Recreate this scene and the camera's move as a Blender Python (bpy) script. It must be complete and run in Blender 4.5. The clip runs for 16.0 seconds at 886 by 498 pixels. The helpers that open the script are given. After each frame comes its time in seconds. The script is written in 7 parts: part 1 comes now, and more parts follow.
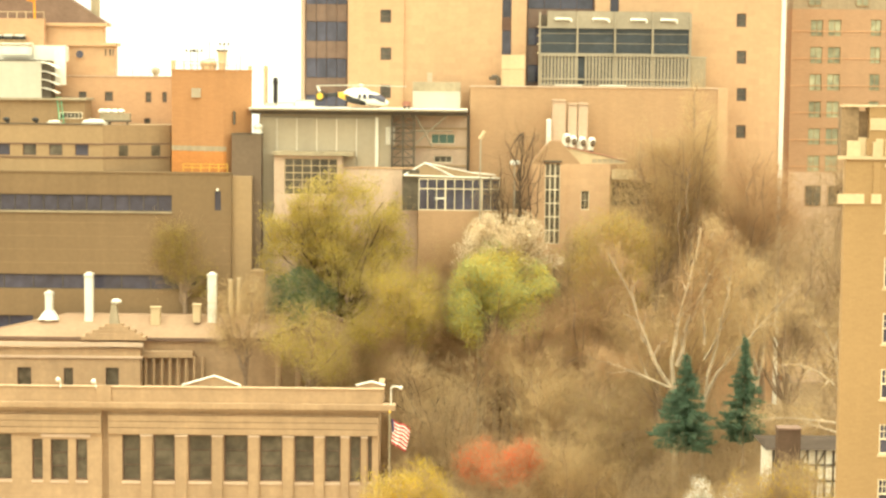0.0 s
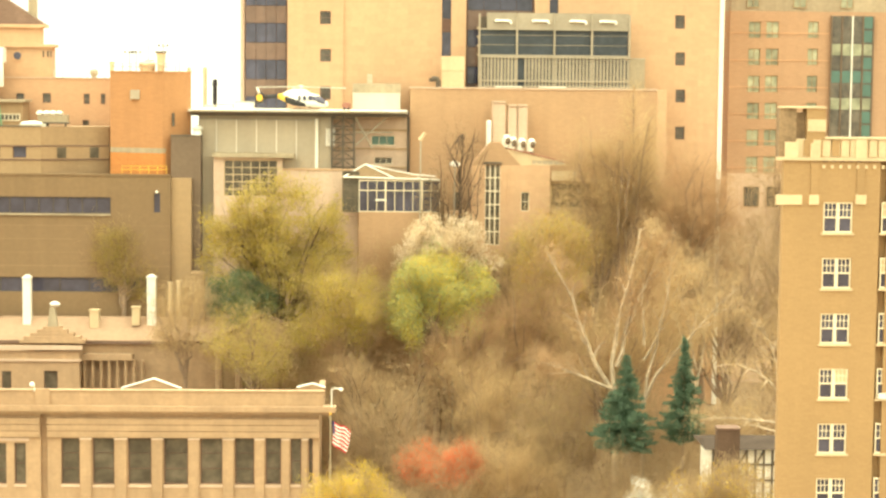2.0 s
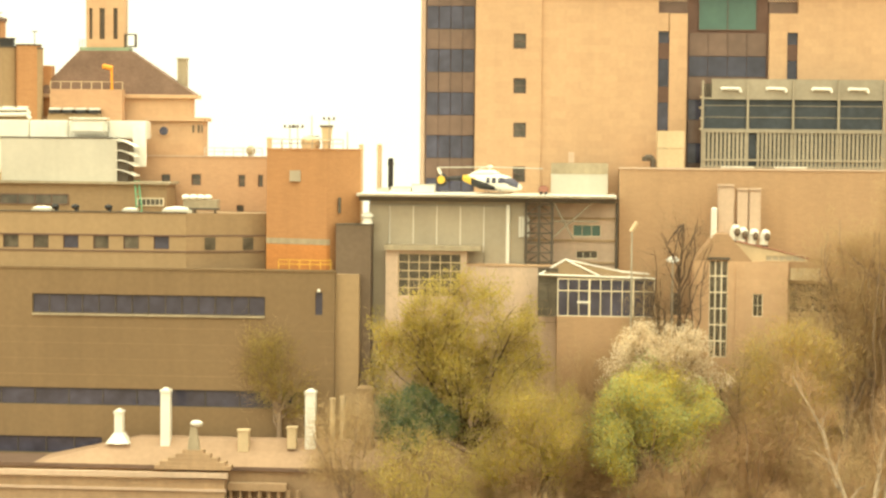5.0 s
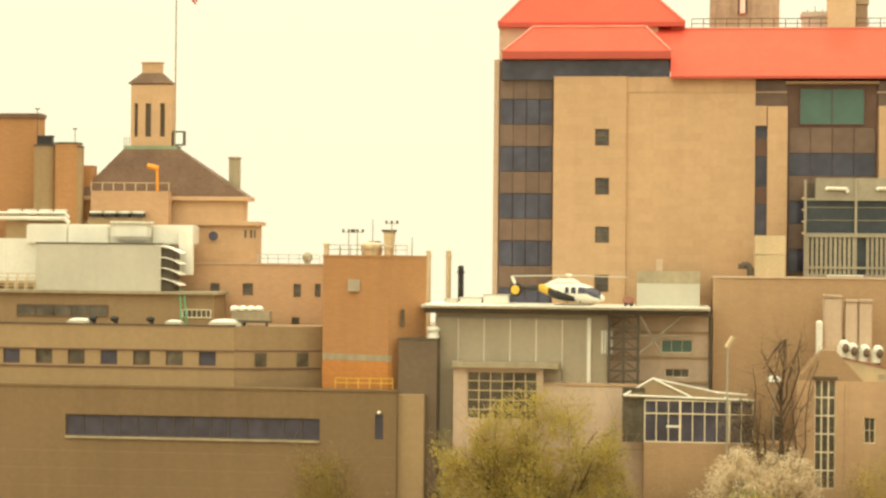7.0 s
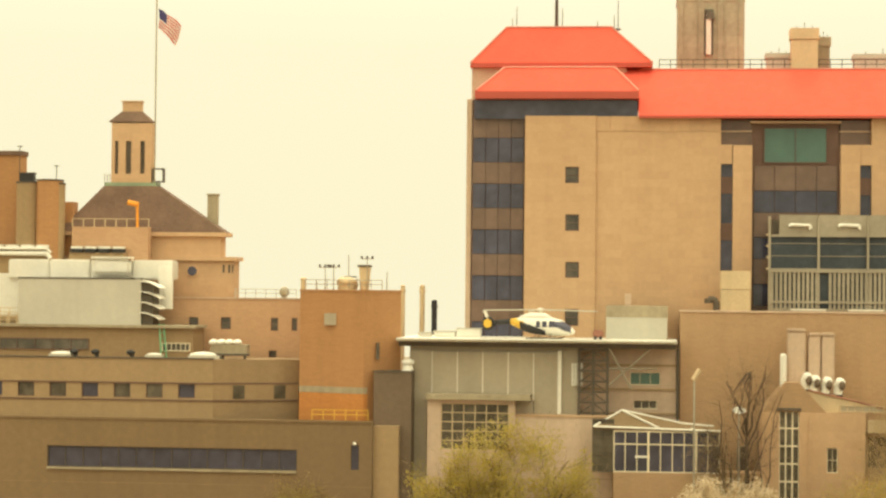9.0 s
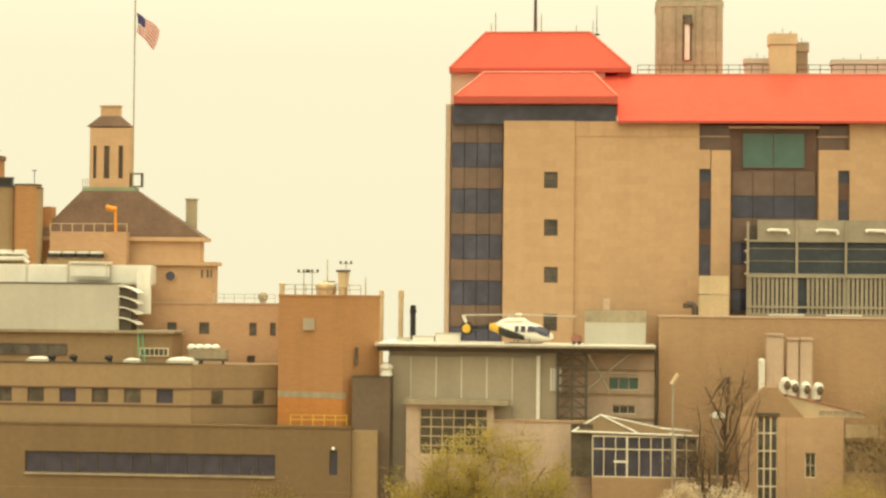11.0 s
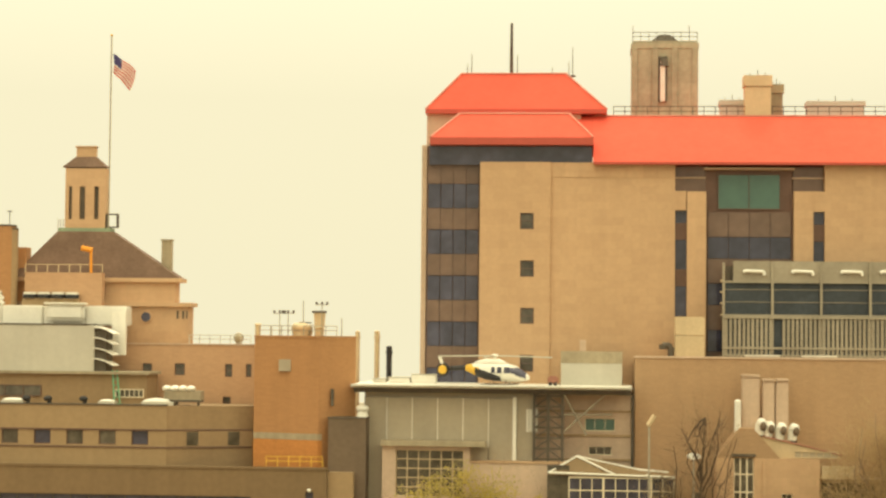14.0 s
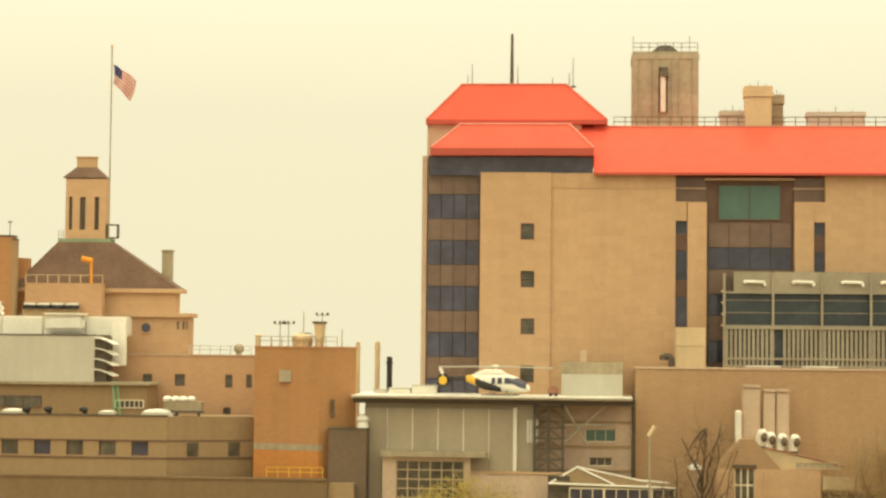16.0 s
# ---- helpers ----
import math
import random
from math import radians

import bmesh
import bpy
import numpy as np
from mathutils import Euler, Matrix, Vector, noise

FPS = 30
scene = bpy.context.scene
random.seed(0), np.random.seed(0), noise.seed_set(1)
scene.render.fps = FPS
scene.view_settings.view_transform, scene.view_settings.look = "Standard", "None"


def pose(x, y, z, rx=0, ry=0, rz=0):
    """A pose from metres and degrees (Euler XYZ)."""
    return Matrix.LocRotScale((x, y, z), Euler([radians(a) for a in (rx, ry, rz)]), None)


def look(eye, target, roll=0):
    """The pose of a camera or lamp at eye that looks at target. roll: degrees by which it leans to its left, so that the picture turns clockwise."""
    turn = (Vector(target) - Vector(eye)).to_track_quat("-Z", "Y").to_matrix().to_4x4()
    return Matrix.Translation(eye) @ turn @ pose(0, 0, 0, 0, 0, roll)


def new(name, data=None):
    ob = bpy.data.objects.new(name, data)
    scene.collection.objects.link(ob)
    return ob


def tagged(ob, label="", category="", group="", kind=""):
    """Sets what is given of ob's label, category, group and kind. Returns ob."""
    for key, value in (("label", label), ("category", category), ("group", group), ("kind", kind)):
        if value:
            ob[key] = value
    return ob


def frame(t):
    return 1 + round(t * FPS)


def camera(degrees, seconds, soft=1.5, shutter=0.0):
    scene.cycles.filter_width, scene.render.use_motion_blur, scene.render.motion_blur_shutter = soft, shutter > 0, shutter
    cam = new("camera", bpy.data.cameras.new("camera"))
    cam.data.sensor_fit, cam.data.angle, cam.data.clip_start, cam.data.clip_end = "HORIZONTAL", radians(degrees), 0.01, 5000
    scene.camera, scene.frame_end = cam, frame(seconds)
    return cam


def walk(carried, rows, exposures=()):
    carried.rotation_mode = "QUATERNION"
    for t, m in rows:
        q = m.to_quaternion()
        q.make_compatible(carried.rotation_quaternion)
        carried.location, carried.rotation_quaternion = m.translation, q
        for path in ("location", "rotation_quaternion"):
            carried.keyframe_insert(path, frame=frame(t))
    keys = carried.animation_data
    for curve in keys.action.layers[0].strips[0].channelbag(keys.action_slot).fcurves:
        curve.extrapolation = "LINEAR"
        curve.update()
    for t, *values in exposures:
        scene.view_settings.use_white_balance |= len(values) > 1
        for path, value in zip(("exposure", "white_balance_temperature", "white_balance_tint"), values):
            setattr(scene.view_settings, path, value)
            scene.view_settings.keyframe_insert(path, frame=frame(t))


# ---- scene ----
cam = camera(25.27, 16.0, soft=2.5)
EYE = 60.0
# seconds, metres ahead of the first eye, yaw, pitch
ROWS = [
    (0.0, 0.01, -0.000, -5.078),
    (0.5, 0.01, -0.172, -5.069),
    (1.0, 0.01, -0.527, -5.066),
    (1.5, -0.01, -1.089, -5.051),
    (2.0, -0.00, -1.736, -5.016),
    (2.5, 0.00, -1.914, -4.964),
    (3.0, -0.00, -1.482, -4.881),
    (3.5, 0.33, -0.697, -4.699),
    (4.0, 2.60, 0.216, -4.371),
    (4.5, 18.20, 1.987, -3.720),
    (5.0, 37.00, 4.164, -2.821),
    (5.2, 43.20, 4.898, -2.470),
    (7.3, 55.63, 6.750, 0.495),
    (7.5, 54.27, 6.577, 0.610),
    (8.0, 51.97, 6.226, 0.926),
    (8.5, 50.79, 5.980, 1.179),
    (9.0, 51.07, 5.832, 1.266),
    (11.5, 51.12, 5.039, 1.545),
    (12.0, 51.07, 4.864, 1.823),
    (12.5, 50.85, 4.722, 2.110),
    (13.0, 51.11, 4.606, 2.370),
    (13.5, 51.22, 4.557, 2.504),
    (14.0, 51.16, 4.528, 2.610),
    (14.5, 51.07, 4.532, 2.707),
    (15.0, 51.07, 4.536, 2.790),
    (15.5, 51.15, 4.543, 2.863),
    (16.0, 51.25, 4.542, 2.918),
]
walk(cam, [(t, pose(0, d, EYE, 90 + pitch, -0.57, yaw)) for t, d, yaw, pitch in ROWS],
     exposures=[(0.0, 0.61, 6450, 9), (2.6, 0.7, 6400, 9), (4.0, 0.61, 6520, 9), (5.2, 0.28, 6680, 9), (7.5, -0.21, 6850, 10), (12.0, -0.34, 7000, 10), (16.0, -0.41, 7000, 10)])

# ---- light ----
SUN = Vector((0.06, 0.52, 0.82)).normalized()
world = bpy.data.worlds.new("hazy_sky")
scene.world = world
world.use_nodes = True
wn = world.node_tree
sky = wn.nodes.new("ShaderNodeTexSky")
sky.sky_type, sky.sun_disc = "NISHITA", False
sky.sun_elevation, sky.sun_rotation = math.asin(SUN.z), math.atan2(SUN.x, SUN.y)
sky.air_density, sky.dust_density, sky.ozone_density = 1.2, 6.0, 0.6
# an overcast veil, three times brighter overhead than at the horizon
geo = wn.nodes.new("ShaderNodeTexCoord")
sep = wn.nodes.new("ShaderNodeSeparateXYZ")
rise = wn.nodes.new("ShaderNodeMapRange")
rise.inputs[1].default_value, rise.inputs[2].default_value = 0.12, 1.0
rise.inputs[3].default_value, rise.inputs[4].default_value = 1.0, 3.0
veil = wn.nodes.new("ShaderNodeVectorMath")
veil.operation = "SCALE"
veil.inputs[0].default_value = (9.2, 8.85, 6.4)
haze = wn.nodes.new("ShaderNodeMixRGB")
haze.inputs[0].default_value = 0.94
wn.links.new(geo.outputs["Generated"], sep.inputs[0])
wn.links.new(sep.outputs["Z"], rise.inputs[0])
wn.links.new(rise.outputs[0], veil.inputs["Scale"])
wn.links.new(sky.outputs[0], haze.inputs[1])
wn.links.new(veil.outputs[0], haze.inputs[2])
wn.links.new(haze.outputs[0], wn.nodes["Background"].inputs[0])
wn.nodes["Background"].inputs[1].default_value = 0.134
sun = new("sun", bpy.data.lights.new("sun", "SUN"))
sun.data.energy, sun.data.angle, sun.data.color = 1.5, radians(10.0), (1.0, 0.93, 0.74)
sun.matrix_world = look(SUN * 300, (0, 0, 0))


# ---- materials ----
def mat(name, rgb, rough=0.8, var=0.12, big=0.12, fine=3.0, bump=0.15, metal=0.0, streak=0.0, spec=0.4, joints=None):
    m = bpy.data.materials.new(name)
    m.use_nodes = True
    n, l = m.node_tree.nodes, m.node_tree.links
    b = n["Principled BSDF"]
    b.inputs["Roughness"].default_value, b.inputs["Metallic"].default_value = rough, metal
    b.inputs["Specular IOR Level"].default_value = spec
    co = n.new("ShaderNodeTexCoord")

    def grain(scale, stretch=(1, 1, 1), detail=4):
        mp = n.new("ShaderNodeMapping")
        mp.inputs["Scale"].default_value = stretch
        t = n.new("ShaderNodeTexNoise")
        t.inputs["Scale"].default_value, t.inputs["Detail"].default_value = scale, detail
        l.new(co.outputs["Object"], mp.inputs[0])
        l.new(mp.outputs[0], t.inputs["Vector"])
        return t.outputs["Fac"]

    def mult(col, fac, lo, hi):
        r = n.new("ShaderNodeMapRange")
        r.inputs[1].default_value, r.inputs[2].default_value = 0.3, 0.7
        r.inputs[3].default_value, r.inputs[4].default_value = lo, hi
        l.new(fac, r.inputs[0])
        v = n.new("ShaderNodeVectorMath")
        v.operation = "SCALE"
        l.new(col, v.inputs[0])
        l.new(r.outputs[0], v.inputs["Scale"])
        return v.outputs[0]
    base = n.new("ShaderNodeRGB")
    base.outputs[0].default_value = (*rgb, 1)
    c = mult(base.outputs[0], grain(big), 1 - var, 1 + var)
    f = grain(fine, detail=6)
    c = mult(c, f, 1 - var * 0.7, 1 + var * 0.7)
    if streak:
        c = mult(c, grain(0.9, (1, 1, 0.06)), 1 - streak, 1 + streak * 0.3)
    oi = n.new("ShaderNodeObjectInfo")
    rr = n.new("ShaderNodeMapRange")
    rr.inputs[3].default_value, rr.inputs[4].default_value = 0.94, 1.06
    l.new(oi.outputs["Random"], rr.inputs[0])
    v = n.new("ShaderNodeVectorMath")
    v.operation = "SCALE"
    l.new(c, v.inputs[0])
    l.new(rr.outputs[0], v.inputs["Scale"])
    c = v.outputs[0]
    if joints:
        w, h, dark = joints
        sp = n.new("ShaderNodeSeparateXYZ")
        l.new(co.outputs["Object"], sp.inputs[0])
        cb = n.new("ShaderNodeCombineXYZ")
        ad = n.new("ShaderNodeMath")
        l.new(sp.outputs["X"], ad.inputs[0])
        l.new(sp.outputs["Y"], ad.inputs[1])
        l.new(ad.outputs[0], cb.inputs["X"])
        l.new(sp.outputs["Z"], cb.inputs["Y"])
        bt = n.new("ShaderNodeTexBrick")
        bt.inputs["Scale"].default_value = 1
        bt.inputs["Brick Width"].default_value, bt.inputs["Row Height"].default_value = w, h
        bt.inputs["Mortar Size"].default_value = 0.03 if h > 0.3 else 0.012
        bt.inputs["Color1"].default_value = (1, 1, 1, 1)
        bt.inputs["Color2"].default_value = (0.93, 0.92, 0.92, 1)
        bt.inputs["Mortar"].default_value = (dark, dark, dark, 1)
        l.new(cb.outputs[0], bt.inputs["Vector"])
        mm = n.new("ShaderNodeVectorMath")
        mm.operation = "MULTIPLY"
        l.new(c, mm.inputs[0])
        l.new(bt.outputs["Color"], mm.inputs[1])
        c = mm.outputs[0]
    l.new(c, b.inputs["Base Color"])
    if bump:
        bp = n.new("ShaderNodeBump")
        bp.inputs["Strength"].default_value, bp.inputs["Distance"].default_value = bump, 0.05
        l.new(f, bp.inputs["Height"])
        l.new(bp.outputs[0], b.inputs["Normal"])
    return m


def leaf_mat(name, rgb, var=0.16, trans=0.45):
    m = mat(name, rgb, 0.7, var, 0.25, 2.0, 0, spec=0.2)
    n, l = m.node_tree.nodes, m.node_tree.links
    b = n["Principled BSDF"]
    tr = n.new("ShaderNodeBsdfTranslucent")
    mx = n.new("ShaderNodeMixShader")
    mx.inputs[0].default_value = trans
    tr.inputs[0].default_value = (*[min(1, q * 1.3) for q in rgb], 1)
    l.new(b.outputs[0], mx.inputs[1])
    l.new(tr.outputs[0], mx.inputs[2])
    l.new(mx.outputs[0], n["Material Output"].inputs[0])
    return m


STONE = mat("warm_limestone_cladding", (0.585, 0.383, 0.228), 0.85, 0.05, 0.06, 2.5, 0.1, streak=0.05, joints=(1.5, 0.75, 0.95))
STONE_L = mat("pale_limestone", (0.58, 0.43, 0.314), 0.85, 0.09, 0.15, 2.0, 0.15, streak=0.08)
LIBSTONE = mat("ochre_sandstone", (0.435, 0.297, 0.178), 0.85, 0.1, 0.2, 2.5, 0.2, streak=0.1, joints=(1.6, 0.8, 0.93))
ANNEX = mat("rosy_brown_brick", (0.46, 0.295, 0.168), 0.9, 0.06, 0.08, 4, 0.15, streak=0.05, joints=(0.6, 0.2, 0.97))
PINK = mat("salmon_brick", (0.57, 0.35, 0.205), 0.9, 0.05, 0.08, 4, 0.15, streak=0.04, joints=(0.6, 0.2, 0.97))
ORANGE = mat("orange_brick", (0.47, 0.245, 0.11), 0.9, 0.05, 0.1, 4, 0.15, streak=0.06, joints=(0.6, 0.2, 0.96))
ORANGE_P = mat("bright_orange_painted_brick", (0.56, 0.235, 0.07), 0.85, 0.1, 0.15, 4, 0.2, streak=0.08, joints=(0.6, 0.2, 0.92))
STACK = mat("grey_board_marked_concrete", (0.41, 0.37, 0.265), 0.9, 0.12, 0.25, 2, 0.25, streak=0.15, joints=(9.0, 1.2, 0.88))
PLANT = mat("dull_grey_green_steel", (0.34, 0.295, 0.22), 0.5, 0.1, 0.4, 3, 0.05, streak=0.08)
INTAKE = mat("dark_teal_intake_mesh", (0.045, 0.055, 0.066), 0.35, 0.25, 0.4, 2, 0)
FLASH = mat("faded_red_flashing", (0.6, 0.24, 0.17), 0.6, 0.08, 0.3, 3, 0)
SOOT = mat("sooty_brown_brick", (0.125, 0.082, 0.058), 0.92, 0.15, 0.4, 5, 0.2, streak=0.1, joints=(0.4, 0.15, 0.9), spec=0.1)
# also on the ward block's angled end, where the brown stands in for shade
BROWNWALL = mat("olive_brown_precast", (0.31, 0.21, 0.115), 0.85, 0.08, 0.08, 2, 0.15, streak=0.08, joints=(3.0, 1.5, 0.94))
DARKWALL = mat("dark_brown_precast", (0.225, 0.15, 0.08), 0.9, 0.08, 0.06, 2, 0.15, streak=0.05)
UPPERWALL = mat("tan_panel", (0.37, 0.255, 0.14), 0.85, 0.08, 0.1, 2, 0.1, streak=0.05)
GREYPANEL = mat("grey_metal_cladding", (0.40, 0.34, 0.25), 0.55, 0.06, 0.2, 2, 0.05, streak=0.05)
GREYDARK = mat("charcoal_stucco", (0.165, 0.118, 0.08), 0.85, 0.1, 0.2, 3, 0.1)
CONCRETE = mat("weathered_concrete", (0.38, 0.315, 0.215), 0.9, 0.14, 0.2, 2, 0.25, streak=0.15)
WHITE = mat("white_painted_metal", (0.82, 0.79, 0.70), 0.5, 0.05, 0.3, 3, 0.05, streak=0.05)
LIGHTGREY = mat("light_grey_sheet_metal", (0.53, 0.50, 0.42), 0.45, 0.05, 0.3, 2, 0.05, streak=0.04)
RED = mat("red_standing_seam_metal", (0.70, 0.112, 0.075), 0.85, 0.05, 0.15, 2, 0.05, streak=0.05, spec=0.04)
REDDARK = mat("red_fascia_metal", (0.5, 0.09, 0.06), 0.5, 0.05, 0.2, 2, 0.05)
GLASS = mat("dark_tinted_glass", (0.06, 0.058, 0.088), 0.12, 0.3, 0.35, 1, 0, spec=0.6)
GLASS_B = mat("bronze_spandrel_glass", (0.18, 0.115, 0.0841), 0.2, 0.15, 0.3, 1, 0, spec=0.5)
GLASS_T = mat("teal_glass", (0.075, 0.155, 0.125), 0.15, 0.1, 0.3, 1, 0, spec=0.6)
GLASS_G = mat("grey_window_glass", (0.1, 0.085, 0.0621), 0.12, 0.35, 0.5, 1, 0, spec=0.6)
CURTAIN = mat("greenish_window_with_blind", (0.27, 0.28, 0.19), 0.3, 0.25, 0.5, 1, 0)
BLIND = mat("pale_green_blind_behind_glass", (0.36, 0.37, 0.25), 0.35, 0.25, 0.5, 1, 0)
BRONZE = mat("dark_bronze_frame", (0.15, 0.085, 0.0621), 0.5, 0.1, 0.5, 3, 0)
STEEL = mat("dark_weathered_steel", (0.1, 0.08, 0.0585), 0.6, 0.15, 0.5, 3, 0.05)
GREYSTEEL = mat("galvanised_steel", (0.43, 0.39, 0.31), 0.45, 0.1, 0.5, 3, 0.05, metal=0.4)
SLATE = mat("brown_slate", (0.2, 0.13, 0.0952), 0.85, 0.15, 0.3, 4, 0.3, joints=(0.5, 0.3, 0.85), spec=0.15)
TAN_ROOF = mat("faded_tan_roof_sheet", (0.37, 0.25, 0.165), 0.8, 0.1, 0.15, 2, 0.1, streak=0.05, spec=0.15)
COPPER = mat("green_copper", (0.26, 0.33, 0.22), 0.6, 0.15, 0.6, 4, 0.1)
YBRICK = mat("golden_yellow_brick", (0.365, 0.237, 0.112), 0.9, 0.06, 0.08, 5, 0.2, streak=0.05, joints=(0.4, 0.15, 0.93))
GRIMY = mat("sooty_yellow_brick", (0.27, 0.185, 0.105), 0.92, 0.25, 0.5, 5, 0.2, streak=0.3, joints=(0.4, 0.15, 0.93))
CREAM = mat("cream_terracotta", (0.62, 0.48, 0.30), 0.75, 0.08, 0.4, 4, 0.15, streak=0.08)
WHITEFRAME = mat("cream_white_window_paint", (0.8, 0.7, 0.512), 0.6, 0.05, 0.5, 3, 0.05)
APART = mat("apricot_brick", (0.44, 0.28, 0.17), 0.9, 0.07, 0.08, 4, 0.15, streak=0.04, joints=(0.6, 0.2, 0.94))
YELLOW = mat("safety_yellow_paint", (0.75, 0.45, 0.0603), 0.5, 0.08, 0.5, 3, 0)
ORANGEPAINT = mat("orange_plastic", (0.85, 0.33, 0.0362), 0.5, 0.05, 0.5, 3, 0)
GREENPAINT = mat("green_paint", (0.13, 0.33, 0.18), 0.6, 0.1, 0.5, 3, 0)
BLACK = mat("black_paint", (0.03, 0.028, 0.028), 0.5, 0.1, 0.5, 3, 0)
BLUE = mat("flag_blue_cloth", (0.07, 0.06, 0.16), 0.9, 0.1, 0.5, 8, 0.1)
FLAGRED = mat("flag_red_cloth", (0.52, 0.05, 0.05), 0.9, 0.1, 0.5, 8, 0.1)
FLAGWHITE = mat("flag_white_cloth", (0.78, 0.75, 0.68), 0.9, 0.08, 0.5, 8, 0.1)
RUST = mat("rusty_red_paint", (0.36, 0.16, 0.11), 0.7, 0.2, 0.5, 4, 0.1)
EARTH = mat("leaf_litter_ground", (0.27, 0.195, 0.12), 0.95, 0.3, 0.15, 1.5, 0.5, spec=0.15)
BARK = mat("grey_brown_bark", (0.3, 0.215, 0.145), 0.95, 0.2, 0.6, 6, 0.4)
PALEBARK = mat("pale_sycamore_bark", (0.44, 0.35, 0.245), 0.85, 0.3, 0.5, 3, 0.2)
DARKBARK = mat("wet_dark_bark", (0.11, 0.075, 0.05), 0.95, 0.2, 0.6, 6, 0.4)
TAR = mat("tarred_dark_roof", (0.06, 0.045, 0.035), 0.95, 0.2, 0.5, 4, 0.2, spec=0.05)
TWIG = leaf_mat("brown_bare_twigs", (0.45, 0.335, 0.185), 0.15, 0.55)
TWIG_D = leaf_mat("dark_bare_twigs", (0.36, 0.265, 0.155), 0.15, 0.55)
TWIG_R = leaf_mat("reddish_bare_twigs", (0.41, 0.28, 0.16), 0.15, 0.55)
L_YEL = leaf_mat("yellow_green_spring_leaf", (0.47, 0.375, 0.095))
L_OLIVE = leaf_mat("olive_bud_leaf", (0.42, 0.35, 0.135))
L_GREEN = leaf_mat("fresh_green_leaf", (0.37, 0.41, 0.19))
L_LIME = leaf_mat("lime_leaf", (0.49, 0.46, 0.16))
L_GREEN2 = leaf_mat("dull_green_leaf", (0.2, 0.23, 0.09))
L_GOLD2 = leaf_mat("yellow_spring_leaf", (0.56, 0.45, 0.1))
L_BUD = leaf_mat("rusty_gold_bud", (0.5, 0.33, 0.1))
L_GOLD = leaf_mat("golden_forsythia_bloom", (0.62, 0.44, 0.0603))
L_BLOSSOM = leaf_mat("creamy_blossom", (0.72, 0.62, 0.46))
L_DARK = leaf_mat("blue_green_needles", (0.125, 0.19, 0.125))
L_RED = leaf_mat("coral_red_bud", (0.6, 0.175, 0.08))


# ---- builders ----
def thing(name, loc, label, category, group="", kind=""):
    ob = new(name)
    ob.location = loc
    ob.empty_display_size = 0.5
    return tagged(ob, label, category, group, kind)


def origin(ob):
    v = Vector((0, 0, 0))
    while ob is not None:
        v += ob.location
        ob = ob.parent
    return v


def part(name, bm, material, parent=None, label="", smooth=False):
    me = bpy.data.meshes.new(name)
    if parent is not None:
        bmesh.ops.translate(bm, vec=-origin(parent), verts=bm.verts)
    bmesh.ops.recalc_face_normals(bm, faces=bm.faces)
    bm.to_mesh(me)
    bm.free()
    if smooth:
        me.polygons.foreach_set("use_smooth", [True] * len(me.polygons))
    for m in material if isinstance(material, (list, tuple)) else (material,):
        me.materials.append(m)
    ob = new(name, me)
    ob.parent = parent
    if label:
        ob["label"] = label
    return ob


def raw(name, verts, faces, material, parent=None, slots=None):
    me = bpy.data.meshes.new(name)
    o = np.array(origin(parent)) if parent is not None else np.zeros(3)
    v = np.asarray(verts, dtype=float) - o
    me.from_pydata(v.tolist(), [], faces)
    for m in material if isinstance(material, (list, tuple)) else (material,):
        me.materials.append(m)
    if slots is not None:
        me.polygons.foreach_set("material_index", slots)
    ob = new(name, me)
    ob.parent = parent
    return ob


def add_box(bm, r, y0, y1):
    x0, x1, z0, z1 = r
    v = [bm.verts.new(p) for p in ((x0, y0, z0), (x1, y0, z0), (x1, y1, z0), (x0, y1, z0),
                                   (x0, y0, z1), (x1, y0, z1), (x1, y1, z1), (x0, y1, z1))]
    for f in ((0, 1, 5, 4), (1, 2, 6, 5), (2, 3, 7, 6), (3, 0, 4, 7), (4, 5, 6, 7), (3, 2, 1, 0)):
        bm.faces.new([v[i] for i in f])


def box(name, parent, material, r, y0, y1, label="", bevel=0.0):
    bm = bmesh.new()
    add_box(bm, r, y0, y1)
    if bevel:
        bmesh.ops.bevel(bm, geom=bm.edges[:], offset=bevel, segments=2, affect="EDGES")
    return part(name, bm, material, parent, label)


def boxes(name, parent, material, items, label=""):
    bm = bmesh.new()
    for r, y0, y1 in items:
        add_box(bm, r, y0, y1)
    return part(name, bm, material, parent, label)


def prism(name, parent, material, plan, z0, z1, label=""):
    bm = bmesh.new()
    lo = [bm.verts.new((x, y, z0)) for x, y in plan]
    hi = [bm.verts.new((x, y, z1)) for x, y in plan]
    n = len(plan)
    for i in range(n):
        bm.faces.new((lo[i], lo[(i + 1) % n], hi[(i + 1) % n], hi[i]))
    bm.faces.new(hi)
    bm.faces.new(lo[::-1])
    return part(name, bm, material, parent, label)


def frustum(name, parent, material, base, top, z0, z1, label=""):
    """base, top: x0, x1, y0, y1"""
    bm = bmesh.new()
    lo = [bm.verts.new(p) for p in ((base[0], base[2], z0), (base[1], base[2], z0), (base[1], base[3], z0), (base[0], base[3], z0))]
    hi = [bm.verts.new(p) for p in ((top[0], top[2], z1), (top[1], top[2], z1), (top[1], top[3], z1), (top[0], top[3], z1))]
    for i in range(4):
        bm.faces.new((lo[i], lo[(i + 1) % 4], hi[(i + 1) % 4], hi[i]))
    bm.faces.new(hi)
    bm.faces.new(lo[::-1])
    return part(name, bm, material, parent, label)


